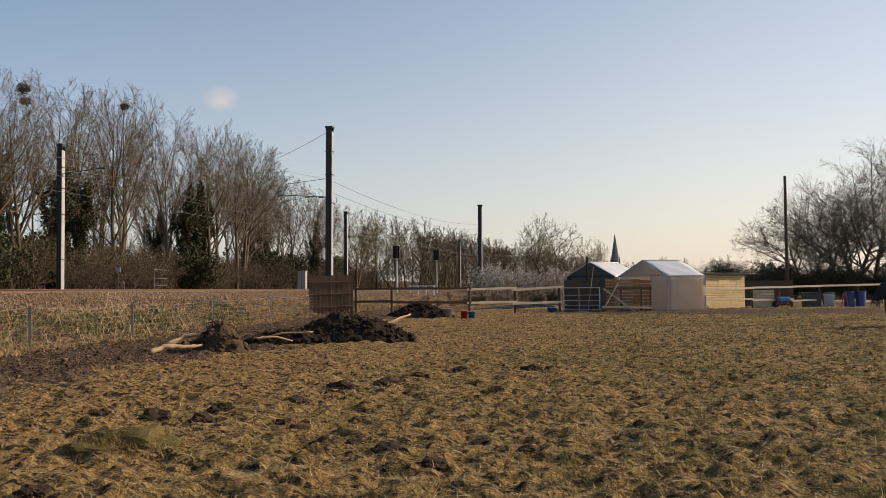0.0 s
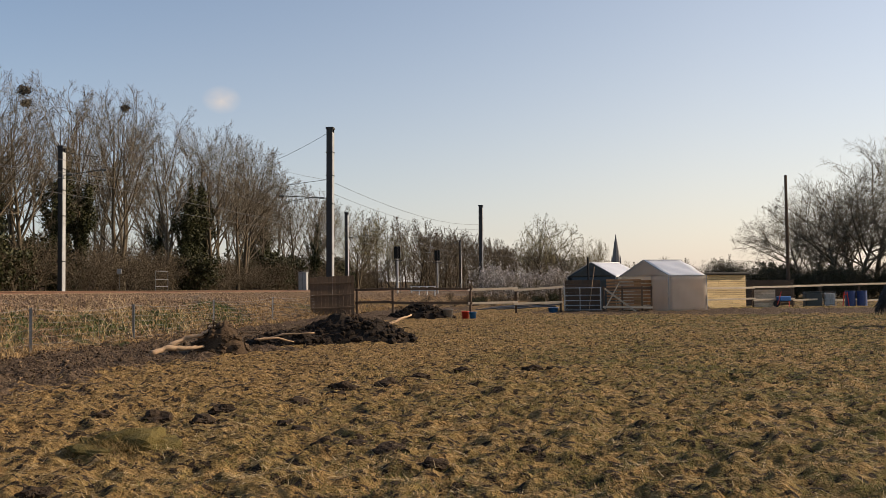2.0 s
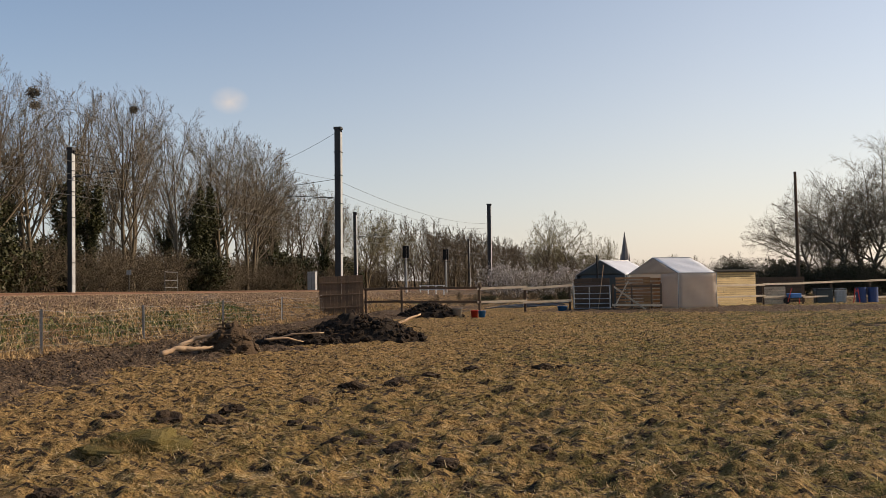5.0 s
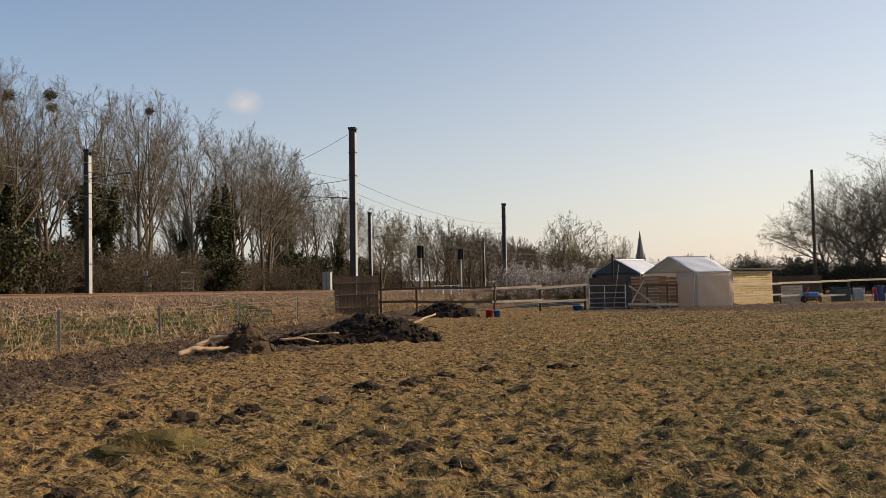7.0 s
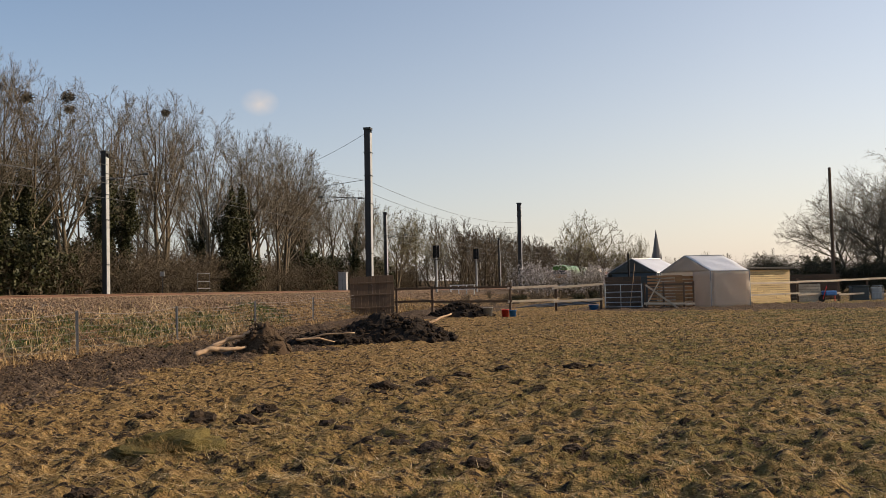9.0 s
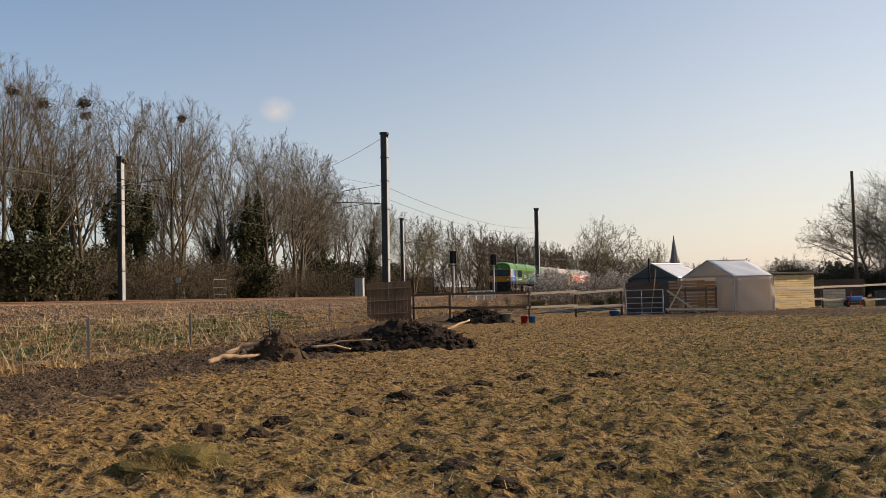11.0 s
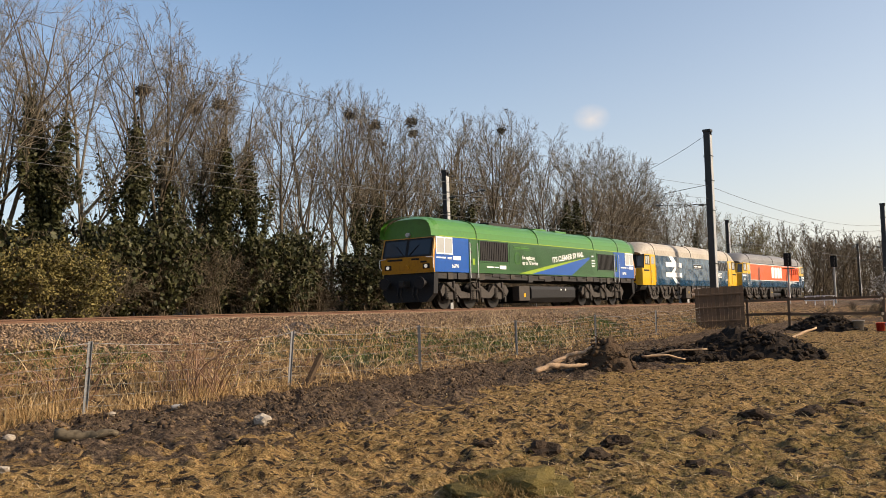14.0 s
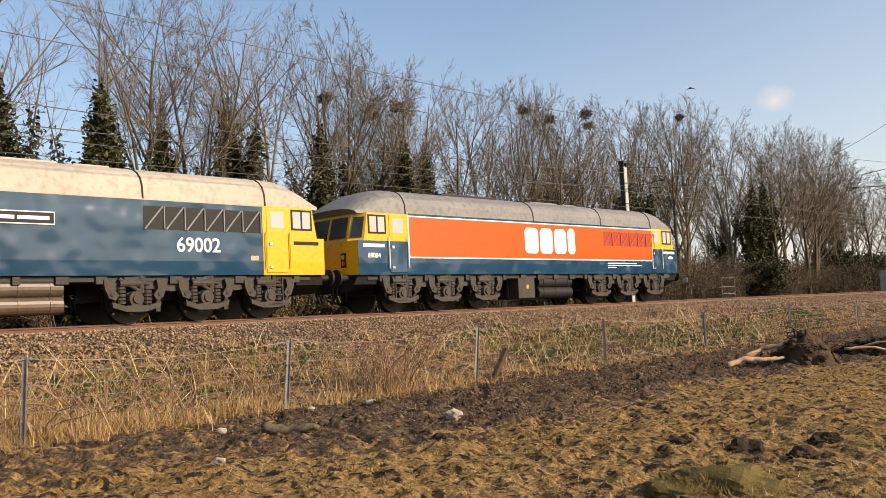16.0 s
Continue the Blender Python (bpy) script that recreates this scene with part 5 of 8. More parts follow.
    bars(ob, x, [(4.0, 4.6, 1.72, 1.78), (4.68, 5.0, 1.73, 1.77), (5.1, 5.65, 1.68, 1.84)], M_WHITE)
    bars(ob, x, [(14.62, 14.85, 2.52, 2.60), (14.62, 15.0, 2.30, 2.36), (14.62, 15.05, 2.16, 2.22), (14.62, 14.98, 2.02, 2.08)], M_WHITE)
    vs, k = [], 20
    for i in range(k):
        a = 2 * math.pi * i / k
        for r in (0.24, 0.28):
            vs.append((x, 6.7 + r * math.cos(a), 2.2 + r * math.sin(a)))
            vs.append((x + 0.006, 6.7 + r * math.cos(a), 2.2 + r * math.sin(a)))
    fs = []
    for i in range(k):
        a, b = i * 4, ((i + 1) % k) * 4
        fs += [(a + 1, a + 3, b + 3, b + 1), (a, a + 1, b + 1, b), (a + 2, b + 2, b + 3, a + 3)]
    mesh_from("ring_badge", vs, fs, M_LIME, ob, "pale green ring badge")
    # underframe
    bm = B()
    box(bm, -1.22, 1.22, 0.3, L - 0.3, 1.22, 1.47)
    part("underframe", bm, M_UNDER, ob, "black grimy underframe")
    for i in range(22):
        y = 0.9 + i * 0.87 + random.uniform(-0.2, 0.2)
        bm = B()
        box(bm, 1.12 + random.uniform(0, 0.08), 1.27, y, y + random.uniform(0.1, 0.7), 1.24 + random.uniform(-0.12, 0.12), 1.46, 0.01)
        rod(bm, (1.2, y - 0.3, 1.36), (1.2, y + 0.5, 1.34), 0.03, n=6)
        part("pipe_bracket", bm, M_UNDER if i % 3 else M_BOGIE, ob)
    grab_rail(ob, [(1.24, 3.6, 1.40), (1.24, L - 3.0, 1.40)], 0.02, M_BOGIE)
    bm = B()
    tank = [(1.2, 0.95), (1.27, 0.8), (1.27, 0.42), (1.05, 0.2), (-1.05, 0.2), (-1.27, 0.42), (-1.27, 0.8), (-1.2, 0.95)]
    va = [bm.verts.new((x_, 8.0, z_)) for x_, z_ in tank]
    vb = [bm.verts.new((x_, 12.6, z_)) for x_, z_ in tank]
    bm.faces.new(va[::-1]), bm.faces.new(vb)
    for i in range(8):
        bm.faces.new((va[i], va[(i + 1) % 8], vb[(i + 1) % 8], vb[i]))
    part("fuel_tank", bm, M_BLACK, ob, "black fuel tank")
    bm = B()
    for y in (11.0, 11.5):
        rod(bm, (1.26, y, 0.8), (1.29, y, 0.8), 0.05, n=12)
    part("gauge", bm, M_WHITE, ob)
    bm = B()
    box(bm, 0.9, 1.26, 6.85, 7.85, 0.28, 0.95, 0.02)
    bx = part("battery_box", bm, M_BOGIE, ob, "grey-brown equipment box")
    bm = B()
    box(bm, 1.26, 1.266, 7.28, 7.44, 0.45, 0.62)
    part("warning_label", bm, M_YELLOW, bx, "yellow warning triangle")
    bogie("bogie", (1.35, 3.3, 5.25), 0.53, ob, True)
    bogie("bogie", (14.3, 16.25, 18.2), 0.53, ob, True)
    return ob


def loco_blunt(L, scheme):
    """The two rounded diesels; scheme: "blue" (large arrow) or "orange" (orange side panel)."""
    blue = scheme == "blue"
    ob = thing("diesel_locomotive", "dark blue diesel locomotive with white arrow logo and yellow cabs" if blue else "dark blue diesel locomotive with orange side panel and yellow cabs", "locomotive")
    W, ZB, ZC, ZR = 1.30, 1.12, 2.95, 3.78
    roof_mat = M_ROOF_CREAM if blue else M_ROOF_GREY
    C = 2.1

    def side(y, w=W, a=ZB, b=ZC):
        return [(w * 0.985, y, a), (w, y, a + 0.35), (w, y, b), (-w, y, b), (-w, y, a + 0.35), (-w * 0.985, y, a), (w * 0.985, y, a)]
    shell([side(C), side(L - C)], "body_side", M_RAILBLUE, ob, "glossy rippled dark blue body side")
    for sgn, y0 in ((1, 0.0), (-1, L)):
        cab = new("cab")
        cab.parent = ob
        Y = (lambda v, y0=y0, sgn=sgn: y0 + sgn * v)
        low_mat = M_YELLOW if blue else M_RAILBLUE
        tagged(cab, "yellow cab" if blue else "yellow and blue cab")
        # lower and upper cab sides, rounded into the front
        def ring(v, w, a, b):
            return [(w * 0.985, Y(v), a), (w, Y(v), a + 0.35), (w, Y(v), b), (-w, Y(v), b), (-w, Y(v), a + 0.35), (-w * 0.985, Y(v), a), (w * 0.985, Y(v), a)]
        zs = 2.12
        shell([ring(0.06, W, ZB, zs), ring(C - 0.002, W, ZB, zs)], "cab_side", low_mat, cab, "yellow lower cab side" if blue else "blue lower cab side")
        shell([[(W, Y(0.3), zs + 0.002), (W, Y(0.45), ZC), (-W, Y(0.45), ZC), (-W, Y(0.3), zs + 0.002), (W, Y(0.3), zs + 0.002)],
               [(W, Y(C - 0.002), zs + 0.002), (W, Y(C - 0.002), ZC), (-W, Y(C - 0.002), ZC), (-W, Y(C - 0.002), zs + 0.002), (W, Y(C - 0.002), zs + 0.002)]], "upper_cab_side", M_YELLOW, cab, "yellow upper cab side")
        # front
        f = [(W, Y(0.05), ZB), (W, Y(0.05), zs), (0.9, Y(-0.06), ZB), (0.9, Y(-0.06), zs), (-0.9, Y(-0.06), ZB), (-0.9, Y(-0.06), zs), (-W, Y(0.05), ZB), (-W, Y(0.05), zs)]
        mesh_from("front_panel", f, [(0, 1, 3, 2), (2, 3, 5, 4), (4, 5, 7, 6), (0, 2, 4, 6), (1, 7, 5, 3)], M_YELLOW, cab, "yellow cab front")
        scr = M_BLACK if blue else M_YELLOW
        u = [(W, Y(0.3), zs), (W, Y(0.45), ZC), (0.92, Y(-0.02), zs), (0.9, Y(0.2), ZC), (-0.92, Y(-0.02), zs), (-0.9, Y(0.2), ZC), (-W, Y(0.3), zs), (-W, Y(0.45), ZC)]
        mesh_from("screen_surround", u, [(0, 1, 3, 2), (2, 3, 5, 4), (4, 5, 7, 6), (1, 7, 5, 3), (0, 2, 4, 6)], scr, cab, "black windscreen surround" if blue else "yellow windscreen surround")

        def scrn(x, t):
            return (x, Y(-0.02 + 0.22 * t) - sgn * 0.012, zs + (ZC - zs) * t)
        for s in (-1, 1):
            v = [scrn(s * 0.06, 0.12), scrn(s * 0.82, 0.12), scrn(s * 0.80, 0.88), scrn(s * 0.06, 0.88)]
            v += [(a, b + sgn * 0.03, c) for a, b, c in v]
            mesh_from("windscreen", v, [(0, 1, 2, 3), (0, 1, 5, 4), (1, 2, 6, 5), (2, 3, 7, 6), (3, 0, 4, 7)], M_GLASS, cab, "dark windscreen")
            # quarter light in the corner
            q = [(W - 0.05, Y(0.27), zs + 0.1), (W - 0.05, Y(0.40), ZC - 0.12), (0.98, Y(0.24 - 0.02), ZC - 0.12), (0.99, Y(0.04), zs + 0.1)]
            q = [(s * a, b - sgn * 0.015, c) for a, b, c in q]
            mesh_from("quarter_light", q + [(a - s * 0.03, b + sgn * 0.03, c) for a, b, c in q], [(0, 1, 2, 3), (0, 1, 5, 4), (1, 2, 6, 5), (2, 3, 7, 6), (3, 0, 4, 7)], M_GLASS, cab, "dark corner glass")
        ya, yb = sorted((Y(0.52), Y(1.12)))
        windows_side(cab, W, ya, yb, 2.38, 2.84, M_BLACK, True)
        ya, yb = sorted((Y(1.3), Y(1.98)))
        bm = B()
        box(bm, W - 0.02, W + 0.014, ya, yb, ZB + 0.06, ZC - 0.05, 0.01)
        d = part("cab_door", bm, M_YELLOW if blue else M_RAILBLUE, cab, "cab door")
        if not blue:
            sheet("door_top", W + 0.010, ya, yb, zs, ZC - 0.05, M_YELLOW, d, "yellow upper door", 0.006)
        # pale colour in place of what the door glass would mirror
        sheet("door_window", W + 0.016, ya + 0.12, yb - 0.12, 2.36, 2.82, M_PALE_GLOSS, d, "door glass with its reflection painted pale", 0.005)
        bm = B()
        box(bm, W + 0.014, W + 0.045, ya + 0.06, ya + 0.16, 1.9, 1.98)
        part("door_handle", bm, M_GALV, d)
        bm = B()
        box(bm, W + 0.014, W + 0.045, ya + 0.06, ya + 0.16, 1.3, 1.36)
        part("door_lock", bm, M_GALV, d)
        for y in (ya - 0.05, yb + 0.05):
            grab_rail(cab, [(W + 0.045, y, 1.3), (W + 0.045, y, 2.25)], 0.016, M_YELLOW if blue else M_WHITE)
        steps_ladder(cab, W - 0.04, (ya + yb) / 2 + sgn * 0.1, 0.3, 1.05)
        for x in (-0.78, 0.78):
            bm = B()
            box(bm, x - 0.12, x + 0.12, Y(-0.055) - 0.03, Y(-0.055) + 0.03, 1.36, 1.78, 0.02)
            lt = part("light_cluster", bm, M_BLACK, cab)
            for z, mm in ((1.66, M_PALE_GLOSS), (1.48, M_RED)):
                bm = B()
                rod(bm, (x, Y(-0.08), z), (x, Y(-0.10), z), 0.07, n=14)
                part("lamp_lens", bm, mm, lt, "round lamp lens")
        bars(cab, W, [tuple(sorted((Y(0.25), Y(1.1)))) + (1.93, 2.03)], M_BLACK if blue else M_WHITE, "small unreadable lettering")
        # lower nose
        pts = [(1.2, Y(0.1), 1.12), (1.1, Y(0.02), 0.85), (0.6, Y(-0.05), 0.62), (-0.6, Y(-0.05), 0.62), (-1.1, Y(0.02), 0.85), (-1.2, Y(0.1), 1.12)]
        mesh_from("buffer_beam", pts + [(x, y + sgn * 0.9, max(z, 0.75)) for x, y, z in pts], [(0, 1, 2, 3, 4, 5), (0, 6, 7, 1), (1, 7, 8, 2), (2, 8, 9, 3), (3, 9, 10, 4), (4, 10, 11, 5), (5, 11, 6, 0)], M_BLACK, cab, "black buffer beam")
        buffers(cab, Y(-0.03), -sgn)
        # domed roof end
        secs = []
        for i in range(7):
            t = i / 6
            h = math.sin(t * math.pi / 2)
            secs.append(roof_section(Y(0.18 + t * 1.5), W * (0.90 + 0.10 * h), ZC - 0.02, ZC + (ZR - ZC) * (0.18 + 0.82 * h), 0.75, dy=-sgn * 0.22 * (1 - t)))
        if sgn == -1:
            secs = secs[::-1]
        shell(secs, "cab_roof", roof_mat, cab, "domed cab roof")
    st = [1.68, 2.0, 5.8, 9.6, 13.4, L - 2.0, L - 1.68]
    shell([roof_section(y, W, ZC, ZR, 0.75) for y in st], "roof", roof_mat, ob, "weathered cream roof" if blue else "weathered grey roof")
    for y in (2.0, 8.2, 12.3, L - 2.0):
        bm = B()
        sec = roof_section(y, W * 1.005, ZC, ZR * 1.002, 0.75)
        for a, b in zip(sec[:-1], sec[1:]):
            rod(bm, a, b, 0.022, n=6)
        part("roof_joint", bm, M_UNDER, ob, "dark roof joint")
    for (y0, y1, w) in ((4.2, 7.0, 0.7), (9.0, 10.6, 0.55), (11.0, 11.9, 0.5)):
        bm = B()
        box(bm, -w, w, y0, y1, ZR - 0.12, ZR + 0.03, 0.03)
        part("roof_hatch", bm, M_UNDER if y0 < 5 else roof_mat, ob, "sooty exhaust hatch" if y0 < 5 else "roof hatch")
    sheet("cantrail", W - 0.004, C, L - C, ZC - 0.03, ZC + 0.03, roof_mat if blue else M_RAILBLUE, ob, "", 0.014)
    x = W + 0.003
    # lattice grille near the rear
    y0, y1, z0, z1 = (12.3, 15.65, 2.22, 2.78) if blue else (12.4, 16.0, 2.2, 2.74)
    # on the orange scheme this sheet's dark red is painted shade
    g = sheet("lattice_grille", W, y0, y1, z0, z1, M_BLACK if blue else M_MESH_RED, ob, "dark intake behind diagonal bracing" if blue else "orange intake with its shade painted dark red behind diagonal bracing", 0.004)
    n = 6
    for k in range(n):
        a = y0 + (y1 - y0) * k / n
        b = y0 + (y1 - y0) * (k + 1) / n
        bm = B()
        rod(bm, (W + 0.02, a + 0.02, z0), (W + 0.02, b - 0.06, z1), 0.026, n=6)
        rod(bm, (W + 0.02, b - 0.02, z0), (W + 0.02, b - 0.02, z1), 0.022, n=6)
        part("brace", bm, M_STEEL_POST if blue else M_ORANGE, g)
    if blue:
        t = 0.30
        logo = new("arrow_logo")
        logo.parent = ob
        tagged(logo, "large white double arrow emblem")
        for i, pts in enumerate([[(3.75, 2.56), (3.75, 2.27), (6.45, 2.27), (6.45, 2.56)], [(3.75, 1.92), (3.75, 1.63), (6.45, 1.63), (6.45, 1.92)],
                                 [(4.3, 2.93), (4.95, 2.93), (5.75, 2.42), (5.3, 2.24), (4.75, 2.60)], [(5.3, 2.3), (5.75, 2.42), (4.95, 1.75), (4.45, 1.78)], [(4.45, 1.80), (4.95, 1.75), (6.0, 1.24), (5.35, 1.24)]]):
            poly_sheet("arrow_bar", x + 0.001 * i, pts, M_WHITE, logo)
        sheet("name_plate", W, 8.6, 10.15, 2.26, 2.50, M_BLACK, ob, "black cast plate with a pale rim", 0.03)
        bars(ob, W + 0.026, [(8.7, 9.3, 2.34, 2.42), (9.36, 10.05, 2.34, 2.42)], M_WHITE)
        bm = B()
        for a, b, c, d in ((8.58, 10.17, 2.50, 2.525), (8.58, 10.17, 2.235, 2.26), (8.58, 8.6, 2.26, 2.50), (10.15, 10.17, 2.26, 2.50)):
            box(bm, W, W + 0.034, a, b, c, d)
        part("plate_rim", bm, M_GALV, ob)
        lettering("69002", x + 0.004, 13.15, 1.70, 0.50, M_WHITE, ob, "large white running number", bold=0.006)
        bars(ob, x, [(15.3, 15.55, 1.5, 1.62)], M_ROOF_CREAM, "small pale data panel")
    else:
        bm = B()
        box(bm, W - 0.02, W + 0.003, C + 0.02, 16.45, 1.66, 2.88)
        part("side_panel", bm, M_ORANGE, ob, "glossy orange side panel")
        bm = B()
        for a, b, c, d in ((C - 0.03, 16.5, 2.88, 2.92), (C - 0.03, 16.5, 1.62, 1.66), (C - 0.03, C + 0.02, 1.66, 2.88), (16.45, 16.5, 1.66, 2.88)):
            box(bm, W - 0.01, W + 0.006, a, b, c, d)
        part("panel_outline", bm, M_WHITE, ob, "thin white outline")
        logo = new("company_mark")
        logo.parent = ob
        tagged(logo, "large white company mark in four blocks")
        xx = W + 0.004
        for a, b, top in ((7.65, 8.4, 2.74), (8.5, 9.22, 2.74), (9.32, 10.02, 2.74), (10.12, 10.56, 2.78)):
            c = 0.12
            pts = [(a + c, 1.84), (b - c, 1.84), (b, 1.84 + c), (b, top - c), (b - c, top), (a + c, top), (a, top - c), (a, 1.84 + c)]
            poly_sheet("mark_block", xx, pts, M_WHITE, logo)
        lettering("69004", x + 0.004, 0.42, 1.62, 0.2, M_WHITE, ob, "small white running number", bold=0.004)
        bars(ob, x, [(12.6, 14.6, 1.50, 1.54), (12.6, 15.0, 1.42, 1.45), (12.6, 13.2, 1.34, 1.37)], M_WHITE)
        poly_sheet("small_arrow", W + 0.012, [(17.0, 1.72), (17.4, 1.72), (17.4, 1.78), (17.2, 1.86), (17.0, 1.78)], M_WHITE, ob, "small white emblem")
    # underframe
    bm = B()
    box(bm, -1.18, 1.18, 0.5, L - 0.5, 0.98, 1.11)
    part("underframe", bm, M_UNDER, ob, "black grimy underframe")
    for i in range(18):
        y = 0.9 + i * 0.93
        bm = B()
        box(bm, 1.1, 1.24, y, y + random.uniform(0.15, 0.4), 0.92, 1.1, 0.01)
        part("pipe_bracket", bm, M_BOGIE if i % 2 else M_UNDER, ob)
    bm = B()
    box(bm, 0.7, 1.24, 7.25, 8.15, 0.28, 1.0, 0.03)
    bx = part("equipment_box", bm, M_BOGIE, ob, "rusty brown equipment box")
    sheet("warning_label", 1.24, 7.68, 7.8, 0.62, 0.75, M_YELLOW, bx, "yellow warning label")
    for z, r in ((0.85, 0.2), (0.47, 0.2)):
        bm = B()
        rod(bm, (1.0, 8.45, z), (1.0, 10.4, z), r, n=18)
        for y in (8.7, 9.4, 10.1):
            rod(bm, (1.0, y, z), (1.0, y + 0.04, z), r + 0.012, n=18)
        part("air_tank", bm, M_TANK if blue else M_BLACK, ob, "cylindrical air reservoir")
    bm = B()
    box(bm, -1.0, 0.8, 7.2, 10.6, 0.3, 1.0, 0.05)
    part("fuel_tank", bm, M_UNDER, ob, "dark fuel tank")
    bogie("bogie", (1.8, 3.7, 5.6), 0.55, ob, False)
    bogie("bogie", (L - 5.7, L - 3.8, L - 1.9), 0.55, ob, False)
    return ob


LOCOS = [(loco_green(20.4), 0.0), (loco_blunt(17.8, "blue"), 21.5), (loco_blunt(17.8, "orange"), 40.45)]


# ---- yard and field: fences, tents, timber ----
def fence_post(parent, x, y, z0, z1, w=0.1, mat=None):
    bm = B()
    box(bm, x - w / 2, x + w / 2, y - w / 2, y + w / 2, z0 - 0.15, z1, 0.012)
    part("post", bm, mat or M_DARK_WOOD, parent)


def fence_rail(parent, a, b, h=0.11, t=0.04, mat=None):
    a, b = Vector(a), Vector(b)
    d = b - a
    bm = B()
    box(bm, 0, d.length, -t / 2, t / 2, -h / 2, h / 2, 0.006)
    bmesh.ops.transform(bm, matrix=Matrix.Translation(a) @ d.to_track_quat("X", "Z").to_matrix().to_4x4(), verts=bm.verts[:])
    part("rail", bm, mat or M_RAIL_WOOD, parent)


def make_paddock_fence():
    f = thing("paddock_fence", "post-and-rail paddock fence of weathered timber", "fence")
    xs = [-11.5, -9.7, -5.88, -3.78, -1.66]

    def fence_y(x):
        return 43.5 + 0.52 * max(0.0, x + 5.88)
    for x, h in zip(xs, (1.65, 1.68, 1.72, 1.55, 1.62)):
        fence_post(f, x, fence_y(x), gz(x, 43.5), h, 0.11)
    tops = [(1.56, 1.58, M_DARK_WOOD), (1.58, 1.56, M_DARK_WOOD), (1.50, 1.56, M_RAIL_WOOD), (1.46, 1.60, M_RAIL_WOOD)]
    lows = [(0.95, 0.96, M_DARK_WOOD), (0.92, 0.88, M_DARK_WOOD), (0.86, 0.88, M_RAIL_WOOD), (0.80, 0.85, M_RAIL_WOOD)]
    for i in range(4):
        for a, b, mm in (tops[i], lows[i]):
            fence_rail(f, (xs[i] - 0.1, fence_y(xs[i] - 0.1) - 0.08, a), (xs[i + 1] + 0.1, fence_y(xs[i + 1] + 0.1) - 0.08, b), mat=mm)
    g = thing("field_gate", "galvanised tubular field gate, closed", "gate", pose(-1.45, 45.4, 0.32))
    bm = B()
    rod(bm, (0, 0, 0.12), (0, 0, 1.3), 0.03)
    part("stile", bm, M_GALV, g)
    for gx, gr in ((1.75, 0.03), (0.75, 0.018)):
        bm = B()
        rod(bm, (gx, 0, 0.12), (gx, 0, 1.25), gr)
        part("stile", bm, M_GALV, g)
    for z in (0.14, 0.36, 0.60, 0.86, 1.22):
        bm = B()
        rod(bm, (0, 0, z), (1.75, 0, z), 0.02)
        part("bar", bm, M_GALV, g)
    # the yard's dark hurdle with a diagonal strut
    h = thing("timber_hurdle", "dark timber hurdle braced with diagonal struts", "fence")
    for x in (0.45, 1.35, 2.3, 2.75):
        fence_post(h, x, 45.6, 0.3, 1.62, 0.09)
    fence_rail(h, (0.4, 45.52, 1.5), (2.8, 45.52, 1.5), 0.1, mat=M_DARK_WOOD)
    fence_rail(h, (0.4, 45.52, 0.6), (2.8, 45.52, 0.55), 0.1, mat=M_RAIL_WOOD)
    fence_rail(h, (0.5, 45.46, 1.5), (2.0, 45.46, 0.35), 0.09, mat=M_RAIL_WOOD)
    fence_rail(h, (0.5, 45.42, 0.5), (1.2, 45.42, 1.75), 0.06, mat=M_RAIL_WOOD)
    # right-hand fence
    r = thing("yard_fence", "weathered two-rail fence round the yard", "fence")
    px = [5.95, 8.95, 11.4, 13.2, 15.8, 19.2, 23.9]
    ys = [53.0 + 0.62 * (x - 5.95) for x in px]
    for x, y in zip(px, ys):
        fence_post(r, x, y, 0.3, 1.68, 0.1)
    for i in range(len(px) - 1):
        fence_rail(r, (px[i], ys[i] - 0.08, 1.45 + 0.04 * i), (px[i + 1] + 0.1, ys[i + 1] - 0.08, 1.46 + 0.045 * i), 0.11, mat=M_RAIL_WOOD)
        fence_rail(r, (px[i], ys[i] - 0.08, 0.80 - 0.05 * i), (px[i + 1] + 0.1, ys[i + 1] - 0.08, 0.84 - 0.05 * i), 0.10, mat=M_RAIL_WOOD)


def make_panel():
    p = thing("fence_panel", "weathered brown board fence panel leaning on the fence", "fence panel", pose(-13.45, 42.2, 0.35, 5, -1.5, 27))
    n = 12
    for i in range(n):
        w = 2.15 / n
        bm = B()
        box(bm, i * w, (i + 1) * w - 0.008, 0, 0.018, 0, 1.84 + 0.05 * i / n + random.uniform(-0.012, 0.012), 0.003)
        part("board", bm, M_DARK_WOOD, p)
    for z in (0.3, 0.92, 1.5):
        bm = B()
        box(bm, 0, 2.15, -0.045, -0.001, z, z + 0.07, 0.006)
        part("batten", bm, M_DARK_WOOD, p)
    q = thing("loose_board", "pale broken board beside the panel", "board", pose(-13.95, 43.0, 0.9, 0, 25, 0))
    bm = B()
    box(bm, -0.03, 0.03, 0, 0.03, 0, 1.1, 0.004)
    part("plank", bm, M_PALE_WOOD, q)


